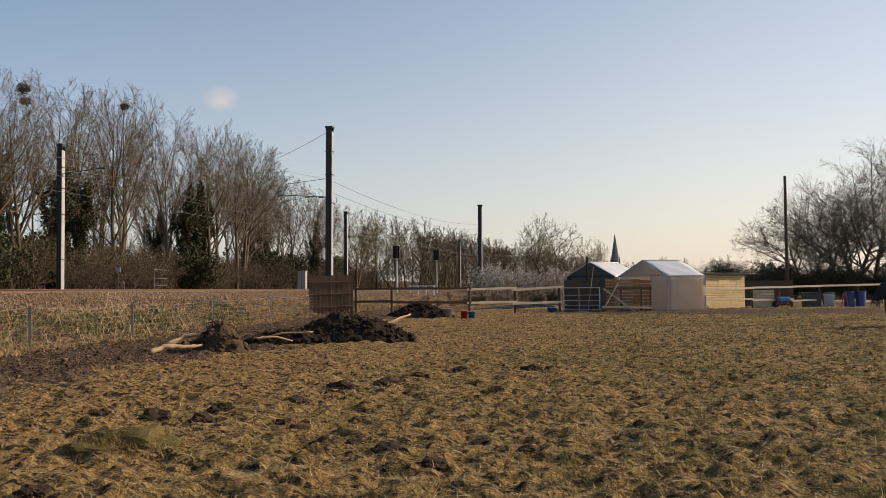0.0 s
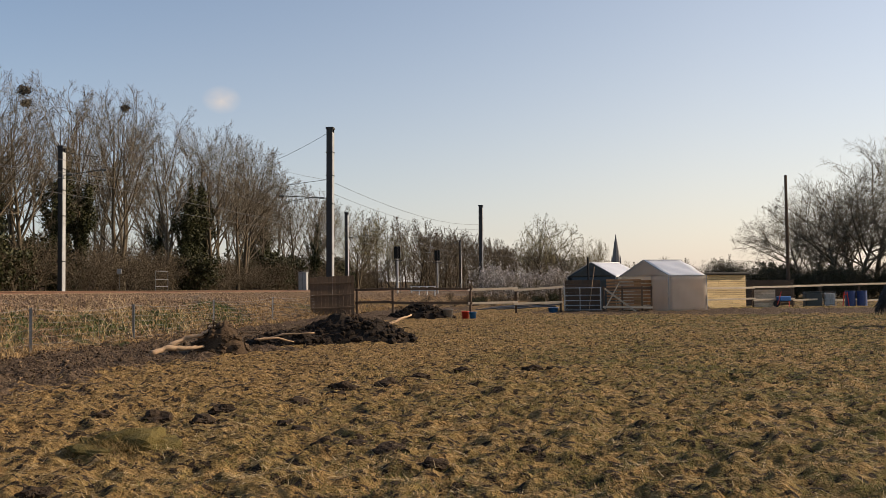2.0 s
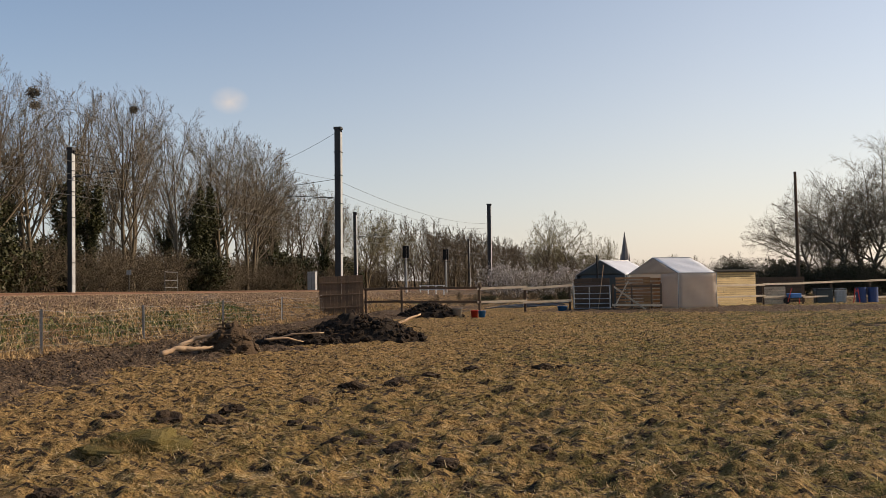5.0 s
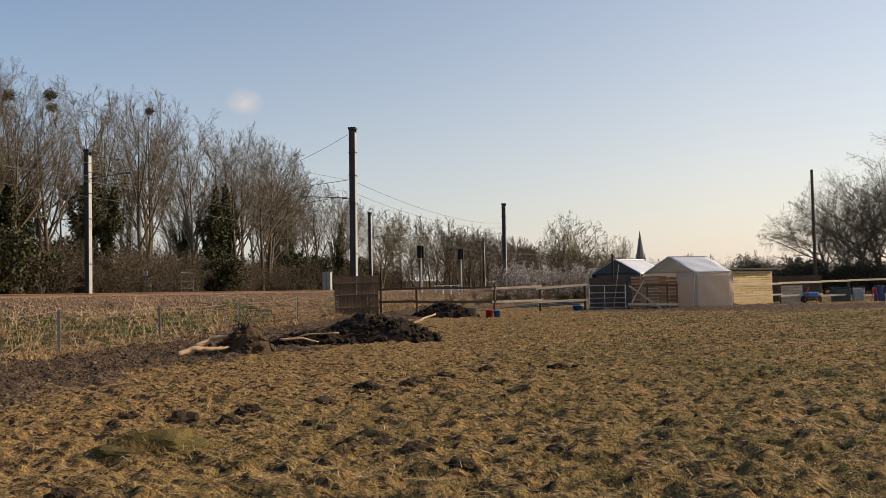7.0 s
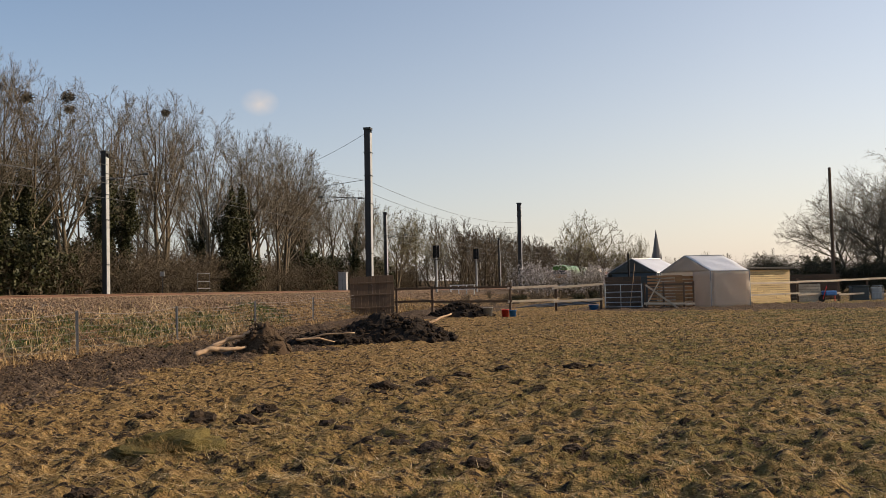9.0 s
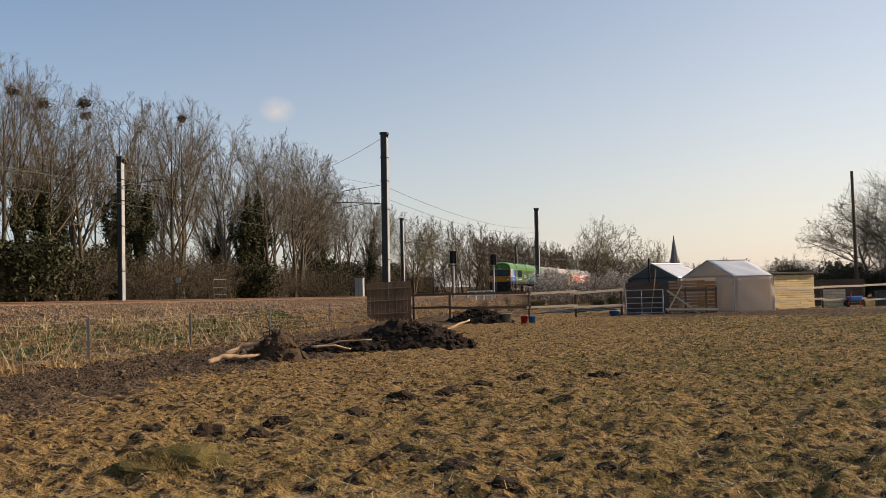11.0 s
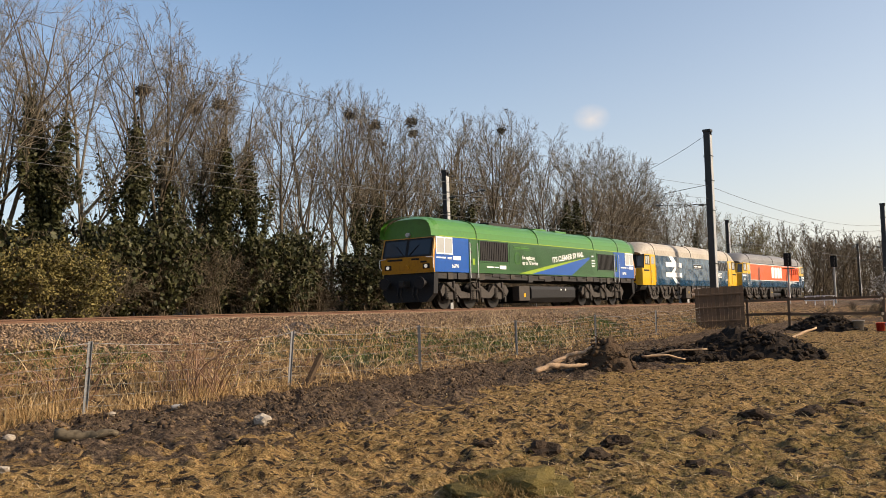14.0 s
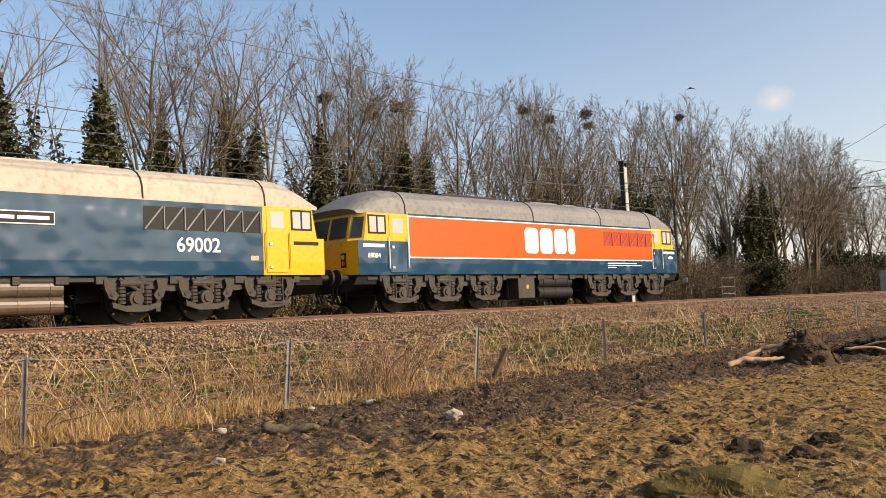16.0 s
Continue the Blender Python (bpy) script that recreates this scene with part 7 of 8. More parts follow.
def make_debris():
    rng = random.Random(9)
    earth_heap("root_plate", "upturned brown root ball clotted with earth", -8.75, 20.3, 0.75, 0.5, 0.75, 90, 3, M_ROOT)
    earth_heap("earth_heap", "dark heap of earth, roots and torn turf", -6.9, 25.3, 2.0, 1.3, 0.72, 260, 4, M_SOIL)
    earth_heap("earth_heap", "low dark heap of dug earth", -8.2, 23.6, 1.3, 0.8, 0.38, 120, 5, M_SOIL)
    earth_heap("earth_heap", "dark heap of manure and earth by the fence", -7.6, 39.6, 1.55, 1.1, 0.62, 160, 6, M_SOIL)
    z = 0.12
    branch_log("bare_branch", "pale debarked branch lying by the root ball", [(-9.85, 19.0, z), (-9.6, 19.35, z + 0.10), (-9.2, 19.6, z + 0.06), (-9.0, 19.9, z + 0.1)], 0.07, M_PALE_WOOD)
    branch_log("bare_branch", "pale debarked branch lying by the root ball", [(-9.7, 19.5, z + 0.12), (-9.45, 19.9, z + 0.3), (-9.15, 19.95, z + 0.34), (-8.9, 20.1, z + 0.5)], 0.06, M_PALE_WOOD)
    branch_log("bare_branch", "pale thick branch propped on the earth heap", [(-7.35, 30.2, 0.15), (-6.9, 31.0, 0.38), (-6.4, 31.8, 0.62)], 0.06, M_PALE_WOOD)
    branch_log("bare_branch", "thin bent branch arching over the heap", [(-8.7, 22.8, 0.2), (-8.1, 22.9, 0.36), (-7.3, 23.2, 0.38)], 0.03, M_PALE_WOOD)
    branch_log("bare_branch", "thin pale stick beside the root ball", [(-8.0, 20.6, 0.35), (-7.5, 20.9, 0.36), (-7.2, 21.2, 0.25)], 0.028, M_PALE_WOOD)
    branch_log("cut_log", "short grey-brown cut log on the mud", [(-10.75, 7.75, 0.10), (-10.4, 8.0, 0.10), (-10.15, 8.2, 0.09)], 0.075, M_BARK)
    for x, y, r, lab, mat in ((-9.1, 9.65, 0.12, "pale buff stone on the mud", M_PALE_STONE), (-11.7, 7.75, 0.08, "pale broken stone on the mud", M_PALE_STONE), (-12.1, 10.9, 0.10, "grey stone on the mud", M_CONCRETE),
                              (-12.9, 8.2, 0.06, "pale stone by the dry grass", M_PALE_STONE), (-8.9, 5.9, 0.06, "pale stone on the mud", M_PALE_STONE), (-10.1, 6.1, 0.06, "pale stone on the mud", M_PALE_STONE), (-12.3, 9.8, 0.06, "pale stone on the mud", M_PALE_STONE)):
        o = thing("stone", lab, "stone", pose(x, y, gz(x, y) + r * 0.25))
        bm = B()
        lump(bm, (0, 0, 0), r, rng, 0.6, 0.5, 2)
        part("rock", bm, mat, o)
    # molehills
    hills = [(-1.58, 7.29, 0.24), (-2.0, 7.61, 0.17), (-2.3, 7.7, 0.19), (-2.84, 8.51, 0.16), (-1.11, 6.79, 0.16), (-0.34, 7.49, 0.15), (-2.18, 15.7, 0.22), (-2.74, 14.55, 0.22), (-3.01, 13.3, 0.26),
             (-3.6, 12.8, 0.26), (-3.7, 10.95, 0.2), (-0.94, 16.1, 0.24), (-0.55, 16.2, 0.2), (-4.84, 9.26, 0.24), (-4.37, 10.05, 0.22), (-4.2, 9.1, 0.18), (-3.83, 5.33, 0.14), (-5.6, 9.4, 0.17), (-3.4, 11.8, 0.18), (-3.16, 8.97, 0.15), (-8.2, 8.5, 0.22), (-6.4, 7.9, 0.13)]
    for i, (x, y, r) in enumerate(hills):
        o = thing("molehill", "small molehill of fresh dark crumbled soil", "molehill", pose(x, y, float(ground_height([x], [y], False)[0])), "molehills in the field")
        bm = B()
        r *= 0.72
        lump(bm, (0, 0, 0.0), r, rng, 0.55, 0.5, 3)
        for _ in range(22):
            a, d = rng.uniform(0, 6.28), rng.uniform(0.5, 1.2) * r
            lump(bm, (d * math.cos(a), d * math.sin(a), max(0.01, 0.4 * (r - d))), rng.uniform(0.012, 0.03), rng, 0.8, 0.4, 1)
        part("soil", bm, M_MOLE, o)
    o = thing("grass_tussock", "low grassy hummock in the field", "tussock", pose(-4.15, 7.25, gz(-4.15, 7.25) - 0.02))
    bm = B()
    lump(bm, (0, 0, 0), 0.52, rng, 0.36, 0.4, 4)
    part("hummock", bm, M_TURF, o)
    q = np.random.RandomState(77)
    n = 5200
    a, d = q.uniform(0, 6.28, n), 0.52 * np.sqrt(q.uniform(0, 1, n))
    tuft = blades("tuft", "matted olive and straw grass", d * np.cos(a), d * np.sin(a), 0.17 * (1 - (d / 0.55) ** 2), q.uniform(0.03, 0.09, n), np.full(n, 0.0045), np.radians(q.uniform(5, 60, n)), M_TUFT, 78)
    tuft.parent = o
    del tuft["category"], tuft["kind"]



# ---- grass, brambles, stones: loose cover ----
def blades(name, label, x, y, z, length, width, tilt, mat, seed, cat="grass"):
    """Single blades: a thin triangle each."""
    r = np.random.RandomState(seed)
    n = len(x)
    az = r.uniform(0, 2 * np.pi, n)
    d = np.stack([np.cos(az) * np.cos(tilt), np.sin(az) * np.cos(tilt), np.sin(tilt)], 1)
    a2 = r.uniform(0, 2 * np.pi, n)
    w = np.stack([np.cos(a2), np.sin(a2), np.zeros(n)], 1) * width[:, None]
    p = np.stack([x, y, z], 1)
    mid = p + d * (length * 0.55)[:, None]
    tip = p + d * length[:, None]
    if length.max() > 0.3:
        tip[:, 2] -= length * 0.18
        v = np.stack([p - w, p + w, mid + w * 0.7, mid - w * 0.7, tip + w * 0.1, tip - w * 0.1], 1).reshape(-1, 3)
        f = (np.array([(0, 1, 2, 3), (3, 2, 4, 5)])[None] + (np.arange(n) * 6)[:, None, None]).reshape(-1, 4)
    else:
        v = np.stack([p - w, p + w, tip + w * 0.2, tip - w * 0.2], 1).reshape(-1, 3)
        f = np.arange(n * 4).reshape(-1, 4)
    ob = new(name, fast_mesh(name, v, f, mat))
    return tagged(ob, label, cat, kind="stuff")


def make_cover():
    r = np.random.RandomState(3)
    n = 400000
    d = np.exp(r.uniform(np.log(4.6), np.log(62), n))
    a = np.radians(r.uniform(-56, 21, n))
    x, y = d * np.sin(a), d * np.cos(a)
    clump = fbm(x, y, 4.6, 3, 61)
    keep = (x > -12.5) & (clump + 0.5 * fbm(x, y, 9.0, 2, 67) + r.uniform(-0.35, 0.35, n) > 0.0) & (mud_zone(x, y) < r.uniform(0, 0.55, n))
    x, y, d = x[keep], y[keep], d[keep]
    n = len(x)
    z = ground_height(x, y) - 0.01
    straw = r.uniform(0, 1, n) > np.clip(0.30 + 0.055 * (x + 2), 0.14, 0.72)
    length = r.uniform(0.025, 0.07, n) * (1 + 0.9 * (r.uniform(0, 1, n) > 0.96))
    width = np.maximum(0.0034, d * 0.00036) * r.uniform(0.6, 1.4, n)
    tilt = np.radians(np.where(straw, r.uniform(2, 38, n), r.uniform(15, 70, n)))
    for sel, mat, nm, lab in ((straw, M_STRAW, "dry_field_grass", "short dry trampled straw-coloured grass"), (~straw, M_GRASS, "field_grass", "short sparse olive-green grass")):
        blades(nm, lab, x[sel], y[sel], z[sel], length[sel], width[sel], tilt[sel], mat, 5)
    # loose straw lying about
    n = 26000
    d = np.exp(r.uniform(np.log(4.6), np.log(34), n))
    a = np.radians(r.uniform(-56, 21, n))
    x, y = d * np.sin(a), d * np.cos(a)
    keep = (x > -11.5) & (fbm(x, y, 0.8, 3, 63) + r.uniform(-0.6, 0.6, n) > 0.0)
    x, y, d = x[keep], y[keep], d[keep]
    n = len(x)
    blades("straw_litter", "pale loose straw scattered over the field", x, y, ground_height(x, y) + 0.012, r.uniform(0.06, 0.24, n), np.maximum(0.003, d * 0.0003) * r.uniform(0.7, 1.3, n), np.radians(r.uniform(0, 14, n)), M_LITTER, 15)
    # rough dry grass on the bank
    n = 170000
    x = r.uniform(-18.3, -12.7, n)
    y = 3 + 57 * r.uniform(0, 1, n) ** 1.5
    x = x + bend(y)
    keep = 1.5 * fbm(x, y, 0.9, 3, 71) + r.uniform(-0.7, 0.7, n) > 0.05
    keep &= r.uniform(0, 1, n) > step(-15.2, -17.2, x - bend(y)) * 0.93
    keep &= r.uniform(0, 1, n) > step(13, 22, y) * 0.62
    x, y = x[keep], y[keep]
    n = len(x)
    dist = np.hypot(x, y)
    blades("bank_grass", "rough dry grass on the railway bank", x, y, ground_height(x, y) - 0.02, r.uniform(0.06, 0.26, n), np.maximum(0.0042, dist * 0.00032) * r.uniform(0.6, 1.4, n), np.radians(r.uniform(5, 80, n)), M_STRAW, 6)
    n = 26000
    x, y = r.normal(-13.6, 0.55, n), r.uniform(2.0, 13.5, n)
    keep = fbm(x, y, 1.3, 2, 77) + r.uniform(-0.3, 0.3, n) > 0.12
    x, y = x[keep], y[keep]
    n = len(x)
    blades("tall_dry_grass", "tall pale dead grass along the wire fence", x, y, ground_height(x, y) - 0.02, r.uniform(0.14, 0.52, n), 0.0042 * r.uniform(0.6, 1.4, n), np.radians(r.uniform(18, 89, n)), M_STRAW, 7)
    n = 2000
    y = 2 + 30 * r.uniform(0, 1, n) ** 1.3
    x = r.uniform(-16.4, -13.0, n)
    blades("dead_stalks", "bleached dead stalks leaning on the bank", x, y, ground_height(x, y), r.uniform(0.4, 1.1, n), 0.006 * r.uniform(0.6, 1.3, n), np.radians(r.uniform(8, 75, n)), M_LITTER, 17)
    n = 9500
    c = np.array([(-15.4, 22.0), (-14.2, 33.5), (-15.6, 36.0), (-14.6, 24.0), (-14.9, 25.6), (-14.4, 28.5), (-15.2, 31.0), (-14.8, 20.0), (-15.8, 12.0), (-15.0, 8.0)])
    k = r.randint(0, len(c), n)
    x, y = c[k, 0] + r.normal(0, 0.5, n), c[k, 1] + r.normal(0, 1.0, n)
    blades("green_weeds", "patches of fresh green weeds on the bank", x, y, ground_height(x, y), r.uniform(0.05, 0.2, n), 0.014 * r.uniform(0.6, 1.4, n), np.radians(r.uniform(5, 70, n)), M_WEED, 8)
    # ballast stones and clods as loose lumps
    def lumps(nm, lab, x, y, z, size, mat, seed, cat):
        q = np.random.RandomState(seed)
        base = np.array([(1, 0, 0), (-1, 0, 0), (0, 1, 0), (0, -1, 0), (0, 0, 0.8), (0, 0, -0.8)])
        n = len(x)
        v = base[None] * size[:, None, None] * q.uniform(0.6, 1.4, (n, 6, 1)) + q.normal(0, 0.2, (n, 6, 3)) * size[:, None, None]
        ang = q.uniform(0, 6.28, n)
        c_, s_ = np.cos(ang), np.sin(ang)
        vx = v[..., 0] * c_[:, None] - v[..., 1] * s_[:, None]
        vy = v[..., 0] * s_[:, None] + v[..., 1] * c_[:, None]
        v = np.stack([vx + x[:, None], vy + y[:, None], v[..., 2] + z[:, None]], -1).reshape(-1, 3)
        tri = np.array([(0, 2, 4), (2, 1, 4), (1, 3, 4), (3, 0, 4), (2, 0, 5), (1, 2, 5), (3, 1, 5), (0, 3, 5)])
        f = (tri[None] + (np.arange(n) * 6)[:, None, None]).reshape(-1, 3)
        tagged(new(nm, fast_mesh(nm, v, f, mat)), lab, cat, kind="stuff")
    n = 42000
    y = -4 + 80 * r.uniform(0, 1, n) ** 1.4
    x = -21.2 + 4.9 * r.uniform(0, 1, n) ** 0.8 + bend(y)
    lumps("ballast_stones", "loose brown-grey ballast stones beside the rails", x, y, ground_height(x, y) + 0.005, r.uniform(0.02, 0.045, n), M_BALLAST, 9, "ballast")
    n = 90000
    d = np.exp(r.uniform(np.log(7.0), np.log(36), n))
    a = np.radians(r.uniform(-62, -4, n))
    x, y = d * np.sin(a), d * np.cos(a)
    keep = mud_zone(x, y) * (0.7 + 0.5 * fbm(x, y, 0.9, 3, 91)) > r.uniform(0.3, 1.0, n)
    x, y = x[keep], y[keep]
    lumps("mud_clods", "churned clods of dark wet earth", x, y, ground_height(x, y), r.uniform(0.010, 0.030, len(x)) * (1 + 0.7 * (r.uniform(0, 1, len(x)) > 0.95)), M_SOIL_LOOSE, 10, "soil")
    n = 15000
    d = np.exp(r.uniform(np.log(7.0), np.log(34), n))
    a = np.radians(r.uniform(-62, -8, n))
    x, y = d * np.sin(a), d * np.cos(a)
    keep = mud_zone(x, y) * (0.6 + 0.7 * fbm(x, y, 0.7, 3, 95)) > r.uniform(0.45, 1.1, n)
    x, y = x[keep], y[keep]
    keep = r.uniform(0, 1, len(x)) > 0.35
    x, y = x[keep], y[keep]
    lumps("mud_lumps", "large torn lumps of dark earth", x, y, ground_height(x, y) + 0.005, r.uniform(0.02, 0.07, len(x)), M_SOIL_DARK, 12, "soil")
    # brambles
    rng = random.Random(21)
    for cx, cy, k, hgt, lab in ((-13.6, 6.8, 26, 1.0, "thin tangled bramble canes in the dry grass"), (-14.0, 10.2, 24, 1.0, "thin tangled bramble canes in the dry grass"), (-13.3, 12.4, 70, 1.5, "tangled reddish bramble canes by the fence"), (-13.5, 8.2, 18, 1.35, "dark arching bramble by the dry grass"), (-14.2, 17.0, 12, 0.7, "thin bramble canes on the bank"), (-13.6, 5.4, 14, 0.9, "thin bramble canes on the bank"), (-14.4, 21.5, 10, 0.6, "thin bramble canes on the bank")):
        o = thing("bramble", lab, "bramble", pose(cx, cy, gz(cx, cy)), "brambles along the fence")
        for i in range(k):
            a = rng.uniform(0, 6.28)
            reach, h = rng.uniform(0.2, 1.7), hgt * rng.uniform(0.5, 1.15)
            p0 = Vector((rng.gauss(0, 0.22), rng.gauss(0, 0.3), -0.05))
            shoots, prev, line = [], p0, [p0]
            for j in range(1, 9):
                t = j / 8
                c = p0 + Vector((math.cos(a) * reach * t, math.sin(a) * reach * t, h * (1.9 * t - 1.15 * t * t))) + Vector((rng.gauss(0, 0.02), rng.gauss(0, 0.02), rng.gauss(0, 0.02)))
                line.append(c)
                if j > 2 and rng.random() < 0.3:
                    e = c + Vector((rng.gauss(0, 0.16), rng.gauss(0, 0.16), rng.gauss(0.08, 0.12)))
                    shoots.append((c, e))
                prev = c
            v, f = hose(line, [0.010 * (1.2 - 0.1 * j) for j in range(9)])
            s = new("cane", fast_mesh("cane", v, f, M_CANE))
            s.parent = o
            for c, e in shoots:
                v, f = hose([c, e], [0.004, 0.002], 3)
                new("side_shoot", fast_mesh("side_shoot", v, f, M_CANE)).parent = s


M_LITTER = leafy("bleached_straw", (0.34, 0.24, 0.12), (0.50, 0.37, 0.20), (0.64, 0.50, 0.30), 0.7)
M_SOIL_DARK = leafy("torn_soil", (0.032, 0.021, 0.013), (0.074, 0.048, 0.030), (0.152, 0.101, 0.062), 0.9)
M_WEED = leafy("green_weed", (0.028, 0.052, 0.010), (0.048, 0.08, 0.016), (0.08, 0.105, 0.028), 0.6)
M_BALLAST = leafy("loose_ballast", (0.150, 0.096, 0.058), (0.240, 0.160, 0.100), (0.34, 0.240, 0.160), 0.9)
M_SOIL_LOOSE = leafy("loose_soil", (0.032, 0.019, 0.011), (0.090, 0.058, 0.033), (0.188, 0.124, 0.071), 0.9)
make_debris()
make_cover()


# ---- nests, spire, cloud, horse, bird ----
def make_far_things():
    rng = random.Random(4)
    for x, y, z, r in ((-37.2, 31.2, 12.9, 0.36), (-37.4, 36.6, 13.2, 0.42), (-37.0, 34.3, 12.4, 0.3), (-37.5, 51.0, 14.3, 0.42), (-37.0, 54.6, 15.0, 0.45), (-37.3, 55.3, 14.3, 0.34), (-37.0, 67.9, 16.4, 0.36), (-36.6, 47.0, 14.2, 0.34)):
        o = thing("bird_nest", "dark round twig nest high in a bare tree", "nest", pose(x, y, z), "nests in the tree tops")
        segs = []
        for _ in range(150):
            d = Vector((rng.gauss(0, 1), rng.gauss(0, 1), rng.gauss(0, 0.75))).normalized() * r * rng.uniform(0.3, 1.0)
            t = Vector((rng.gauss(0, 1), rng.gauss(0, 1), rng.gauss(0, 0.4))).normalized() * r * 0.42
            segs.append((*(d - t), *(d + t), 0.026, 0.018))
        v, f = tubes(segs, 3)
        s = new("twigs", fast_mesh("twigs", v, f, M_UNDER))
        s.parent = o
    c = thing("church", "distant grey stone church tower with tall spire", "church", pose(7.3, 419, 0))
    bm = B()
    box(bm, -2.2, 2.2, -2.2, 2.2, 0, 13.5, 0.1)
    part("tower", bm, M_STONE, c)
    bm = B()
    rod(bm, (0, 0, 13.5), (0, 0, 26.0), 2.0, 0.05, 8)
    part("spire", bm, M_STONE, c)
    for s in (-1, 1):
        bm = B()
        rod(bm, (s * 1.9, -1.9, 13.5), (s * 1.9, -1.9, 16.2), 0.35, 0.05, 6)
        part("pinnacle", bm, M_STONE, c)
    # a small cloud, far beyond everything
    m = bpy.data.materials.new("cloud")
    m.use_nodes = True
    nt = m.node_tree
    nt.nodes.remove(nt.nodes["Principled BSDF"])
    tc, grad, nz, mul, em, tr, mx = (nt.nodes.new("ShaderNode" + k) for k in ("TexCoord", "TexGradient", "TexNoise", "Math", "Emission", "BsdfTransparent", "MixShader"))
    grad.gradient_type = "SPHERICAL"
    nz.inputs["Scale"].default_value, nz.inputs["Detail"].default_value = 1.1, 4
    mul.operation = "MULTIPLY"
    nt.links.new(tc.outputs["Object"], grad.inputs[0])
    nt.links.new(tc.outputs["Object"], nz.inputs["Vector"])
    nt.links.new(grad.outputs["Fac"], mul.inputs[0])
    nt.links.new(nz.outputs[0], mul.inputs[1])
    em.inputs[0].default_value, em.inputs[1].default_value = (0.97, 0.95, 0.96, 1), 0.56
    amp = nt.nodes.new("ShaderNodeMath")
    amp.operation, amp.use_clamp = "MULTIPLY", True
    amp.inputs[1].default_value = 1.25
    nt.links.new(mul.outputs[0], amp.inputs[0])
    nt.links.new(amp.outputs[0], mx.inputs[0])
    nt.links.new(tr.outputs[0], mx.inputs[1])
    nt.links.new(em.outputs[0], mx.inputs[2])
    nt.links.new(mx.outputs[0], nt.nodes["Material Output"].inputs[0])
    n = 24
    ob = mesh_from("backdrop_cloud", [(math.cos(6.2832 * i / n), math.sin(6.2832 * i / n), 0) for i in range(n)], [tuple(range(n))], m)
    ob.matrix_basis = look((-701, 1657, 368), (0, 0, 1.4)) @ Matrix.Diagonal((38, 28, 30, 1))
    tagged(ob, "small soft white cloud far off in the blue sky", "cloud", kind="structure")


make_far_things()


def make_horse():
    h = thing("horse", "black horse with white lower legs grazing in the field", "horse", pose(9.9, 31.4, 0.12))
    rng = random.Random(2)
    bm = B()
    lump(bm, (0.55, 0, 1.12), 0.52, rng, 0.62, 0.08, 3)
    for v in bm.verts:
        v.co.x = 0.55 + (v.co.x - 0.55) * 1.75
        v.co.y *= 0.68
    lump(bm, (-0.12, 0, 1.16), 0.36, rng, 0.95, 0.06, 3)
    lump(bm, (1.25, 0, 1.12), 0.33, rng, 1.0, 0.06, 3)
    part("body", bm, M_HORSE, h, smooth=True)
    for x, s in ((-0.1, -1), (-0.2, 1), (1.3, -1), (1.2, 1)):
        bm = B()
        rod(bm, (x, s * 0.17, 1.0), (x - 0.05, s * 0.17, 0.55), 0.14, 0.075, 10)
        rod(bm, (x - 0.05, s * 0.17, 0.56), (x, s * 0.17, 0.28), 0.075, 0.055, 10)
        leg = part("leg", bm, M_HORSE, h)
        bm = B()
        rod(bm, (x, s * 0.17, 0.30), (x, s * 0.17, 0.07), 0.062, 0.06, 10)
        rod(bm, (x, s * 0.17, 0.08), (x + 0.02, s * 0.17, -0.02), 0.07, 0.085, 10)
        part("sock", bm, M_WHITE, leg, "white feathered lower leg")
    bm = B()
    rod(bm, (1.35, 0, 1.3), (1.95, 0, 0.72), 0.23, 0.14, 12)
    part("neck", bm, M_HORSE, h)
    bm = B()
    rod(bm, (1.9, 0, 0.82), (2.12, 0, 0.3), 0.14, 0.08, 12)
    rod(bm, (1.86, 0.07, 0.84), (1.82, 0.09, 0.98), 0.03, 0.01, 6), rod(bm, (1.86, -0.07, 0.84), (1.82, -0.09, 0.98), 0.03, 0.01, 6)
    part("head", bm, M_HORSE, h)
    segs = []
    for _ in range(220):
        a = Vector((-0.42 + rng.gauss(0, 0.02), rng.gauss(0, 0.03), 1.28 + rng.gauss(0, 0.03)))
        b = a + Vector((-0.12 + rng.gauss(0, 0.03), rng.gauss(0, 0.04), -0.25))
        c = b + Vector((-0.12 + rng.gauss(0, 0.09), rng.gauss(0, 0.08), -0.45 + rng.gauss(0, 0.08)))
        segs += [(*a, *b, 0.012, 0.012), (*b, *c, 0.012, 0.004)]
    v, f = tubes(segs, 4)
    t = new("tail", fast_mesh("tail", v, f, M_HORSE))
    t.parent = h
    return h, t


HORSE, HORSE_TAIL = make_horse()


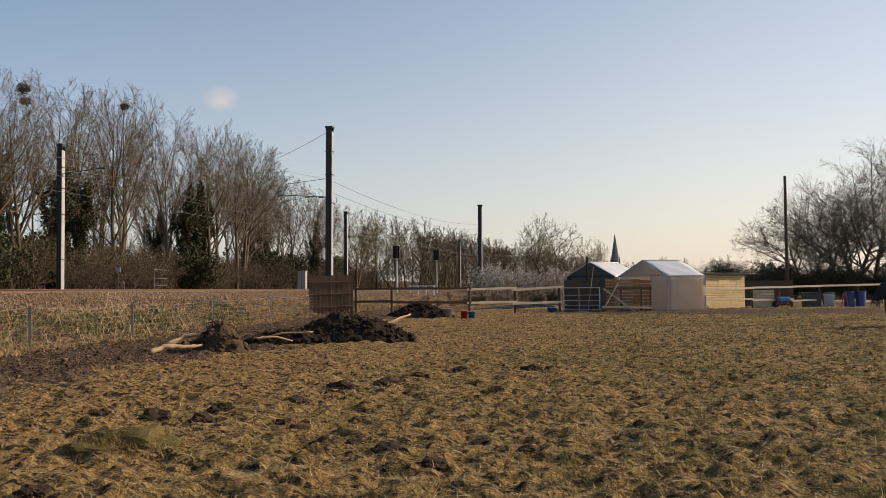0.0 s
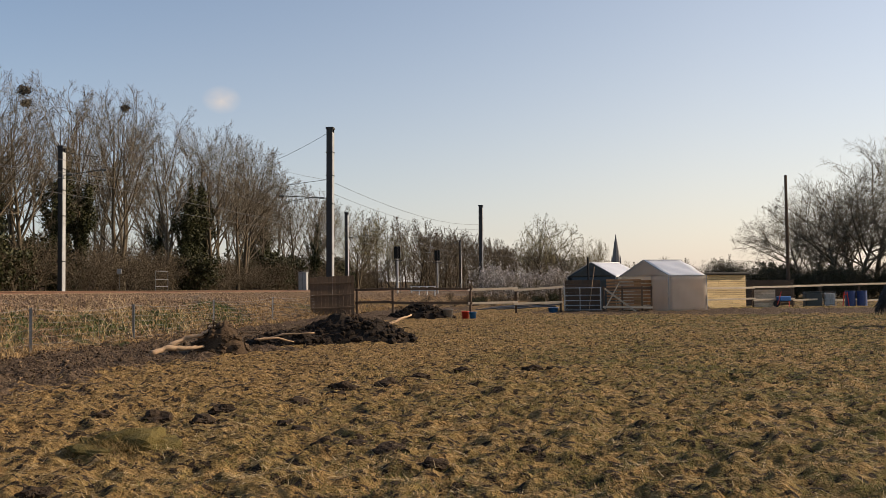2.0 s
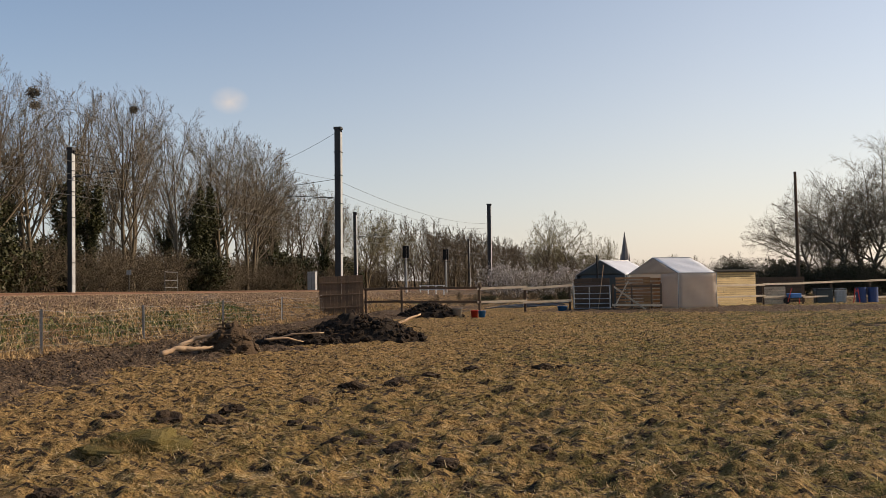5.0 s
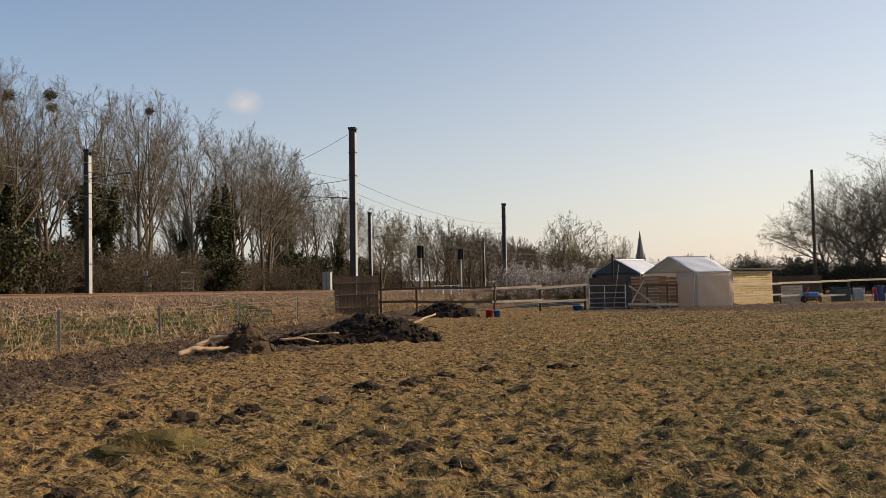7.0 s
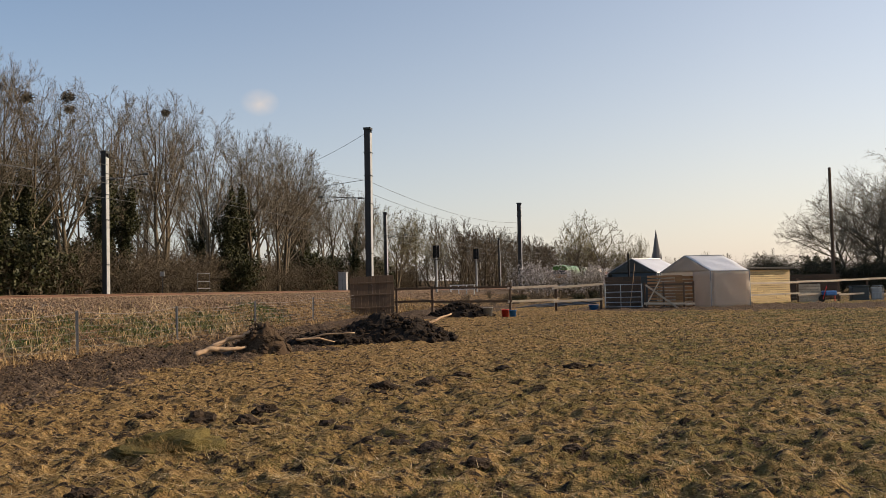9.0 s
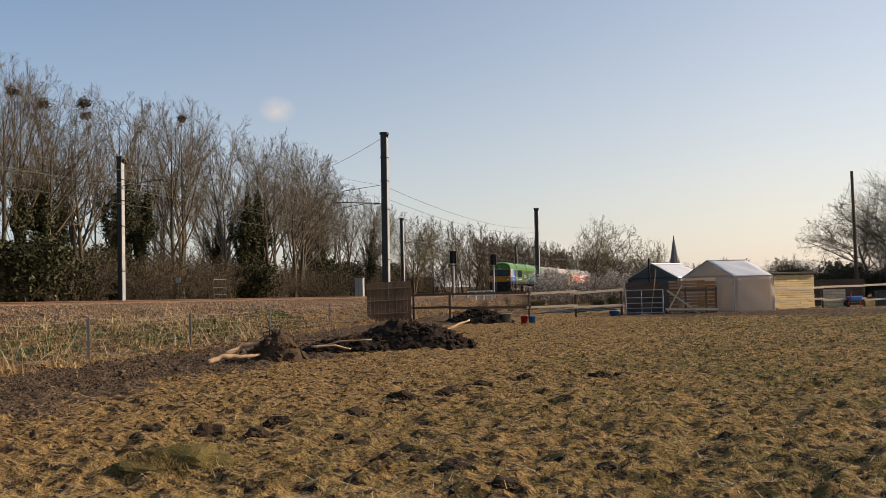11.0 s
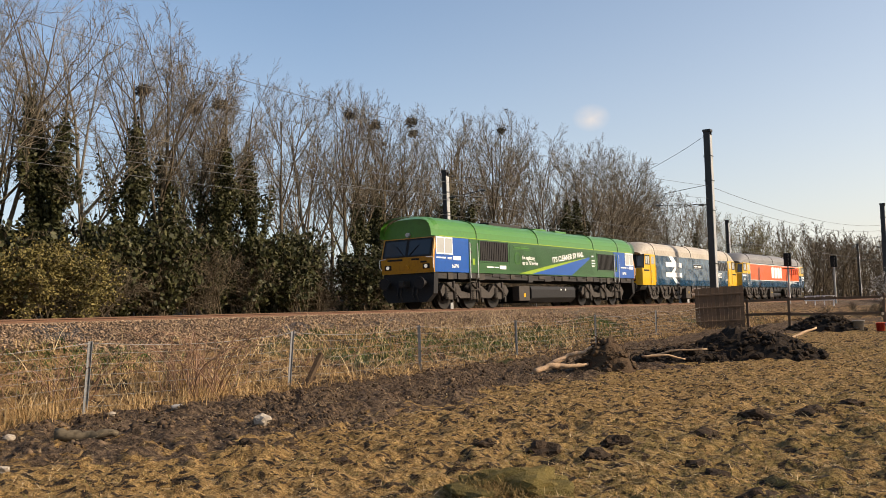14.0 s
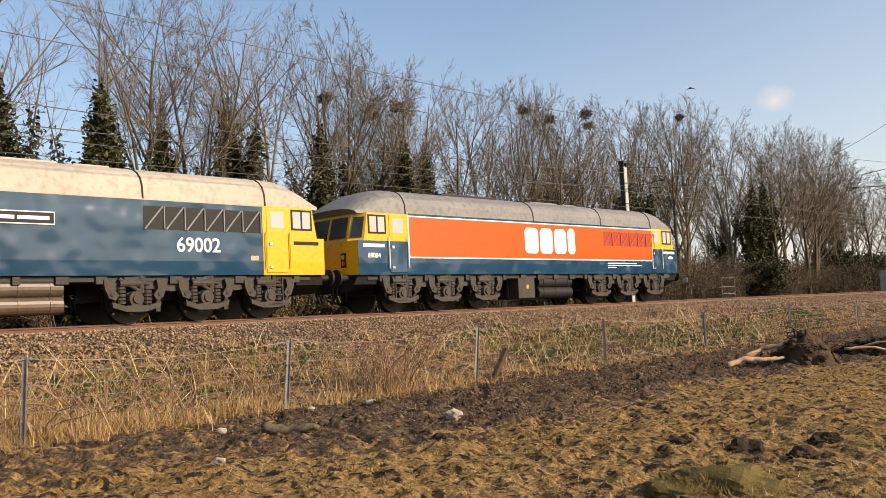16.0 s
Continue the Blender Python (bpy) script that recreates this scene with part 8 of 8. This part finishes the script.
def make_bird():
    b = thing("bird", "small black bird flying over the trees", "bird")
    bm = B()
    lump(bm, (0, 0, 0), 0.05, random.Random(1), 0.8, 0.05, 2)
    for v in bm.verts:
        v.co.y *= 2.3
    part("body", bm, M_BLACK, b, smooth=True)
    wings = []
    for s in (-1, 1):
        w = mesh_from("wing", [(0, -0.05, 0.0), (0, 0.06, 0.0), (s * 0.140, 0.050, 0.015), (s * 0.250, -0.030, 0.000), (s * 0.130, -0.060, 0.010), (0, -0.05, 0.01), (0, 0.06, 0.01), (s * 0.140, 0.050, 0.025), (s * 0.250, -0.030, 0.007), (s * 0.130, -0.060, 0.020)],
                      [(0, 1, 2, 3, 4), (9, 8, 7, 6, 5), (0, 4, 9, 5), (4, 3, 8, 9), (3, 2, 7, 8), (2, 1, 6, 7)], M_BLACK, b)
        wings.append((w, s))
    mesh_from("tail", [(-0.025, -0.1, 0), (0.025, -0.1, 0), (0.045, -0.21, 0.0), (-0.045, -0.21, 0.0), (-0.025, -0.1, 0.01), (0.025, -0.1, 0.01), (0.045, -0.21, 0.008), (-0.045, -0.21, 0.008)],
              [(0, 1, 2, 3), (7, 6, 5, 4), (0, 3, 7, 4), (1, 5, 6, 2), (2, 6, 7, 3)], M_BLACK, b)
    return b, wings


BIRD, WINGS = make_bird()


# ---- what moves ----
LEAD = [(0.0, 394.0), (4.0, 290.0), (8.0, 187.0), (10.0, 135.0), (11.0, 108.9), (11.5, 96.0), (12.0, 83.8), (12.5, 71.1), (13.0, 58.0), (13.5, 44.9), (14.0, 31.5), (14.5, 18.0), (15.0, 4.4), (15.5, -8.7), (16.0, -22.1)]
FLIGHT = [(0.0, -150.0, 190.0, 46.0), (12.0, -52.0, 86.0, 22.0), (13.0, -42.5, 73.5, 19.4), (14.0, -33.5, 62.29, 16.72), (14.5, -28.55, 56.0, 15.1), (15.0, -24.64, 50.25, 13.54), (15.5, -22.77, 45.57, 12.58), (16.0, -21.91, 41.26, 11.8)]


def motions():
    for ob, back in LOCOS:
        rows = []
        for t, y in LEAD:
            a, b = y + back, y + back + 18
            xa, xb = float(bend(a)), float(bend(b))
            rows.append((t, pose(TRACK_X + xa, a, RAIL_Z, 0, 0, -math.degrees(math.atan2(xb - xa, 18)))))
        walk(ob, rows)
    walk(HORSE, [(0.0, pose(9.84, 31.4, 0.12, 0, 0, 4)), (1.5, pose(9.90, 31.4, 0.12, 0, 0, 4)), (2.6, pose(9.96, 31.4, 0.12, 0, 0, 4)), (3.5, pose(10.0, 31.4, 0.12, 0, 0, 3)), (5.6, pose(10.7, 31.5, 0.12, 0, 0, 2)), (16.0, pose(13.5, 32.0, 0.13, 0, 0, 0))])
    walk(HORSE_TAIL, [(0.0, pose(-0.1, 0, 0.2, 0, 10, 0)), (0.8, pose(0, 0, 0, 0, -2, 0)), (2.5, pose(0, 0, 0, 0, 2, 0)), (3.5, pose(-0.06, 0, 0.1, 0, 6, 0)), (5.0, pose(0, 0, 0, 0, -2, 0)), (16.0, pose(0, 0, 0, 0, 0, 0))])
    walk(BIRD, [(t, pose(x, y, z, 0, 0, 215)) for t, x, y, z in FLIGHT])
    for w, s in WINGS:
        walk(w, [(0.2 * k, pose(0, 0, 0, 0, -s * (28 if k % 2 else -22), 0)) for k in range(81)])


motions()
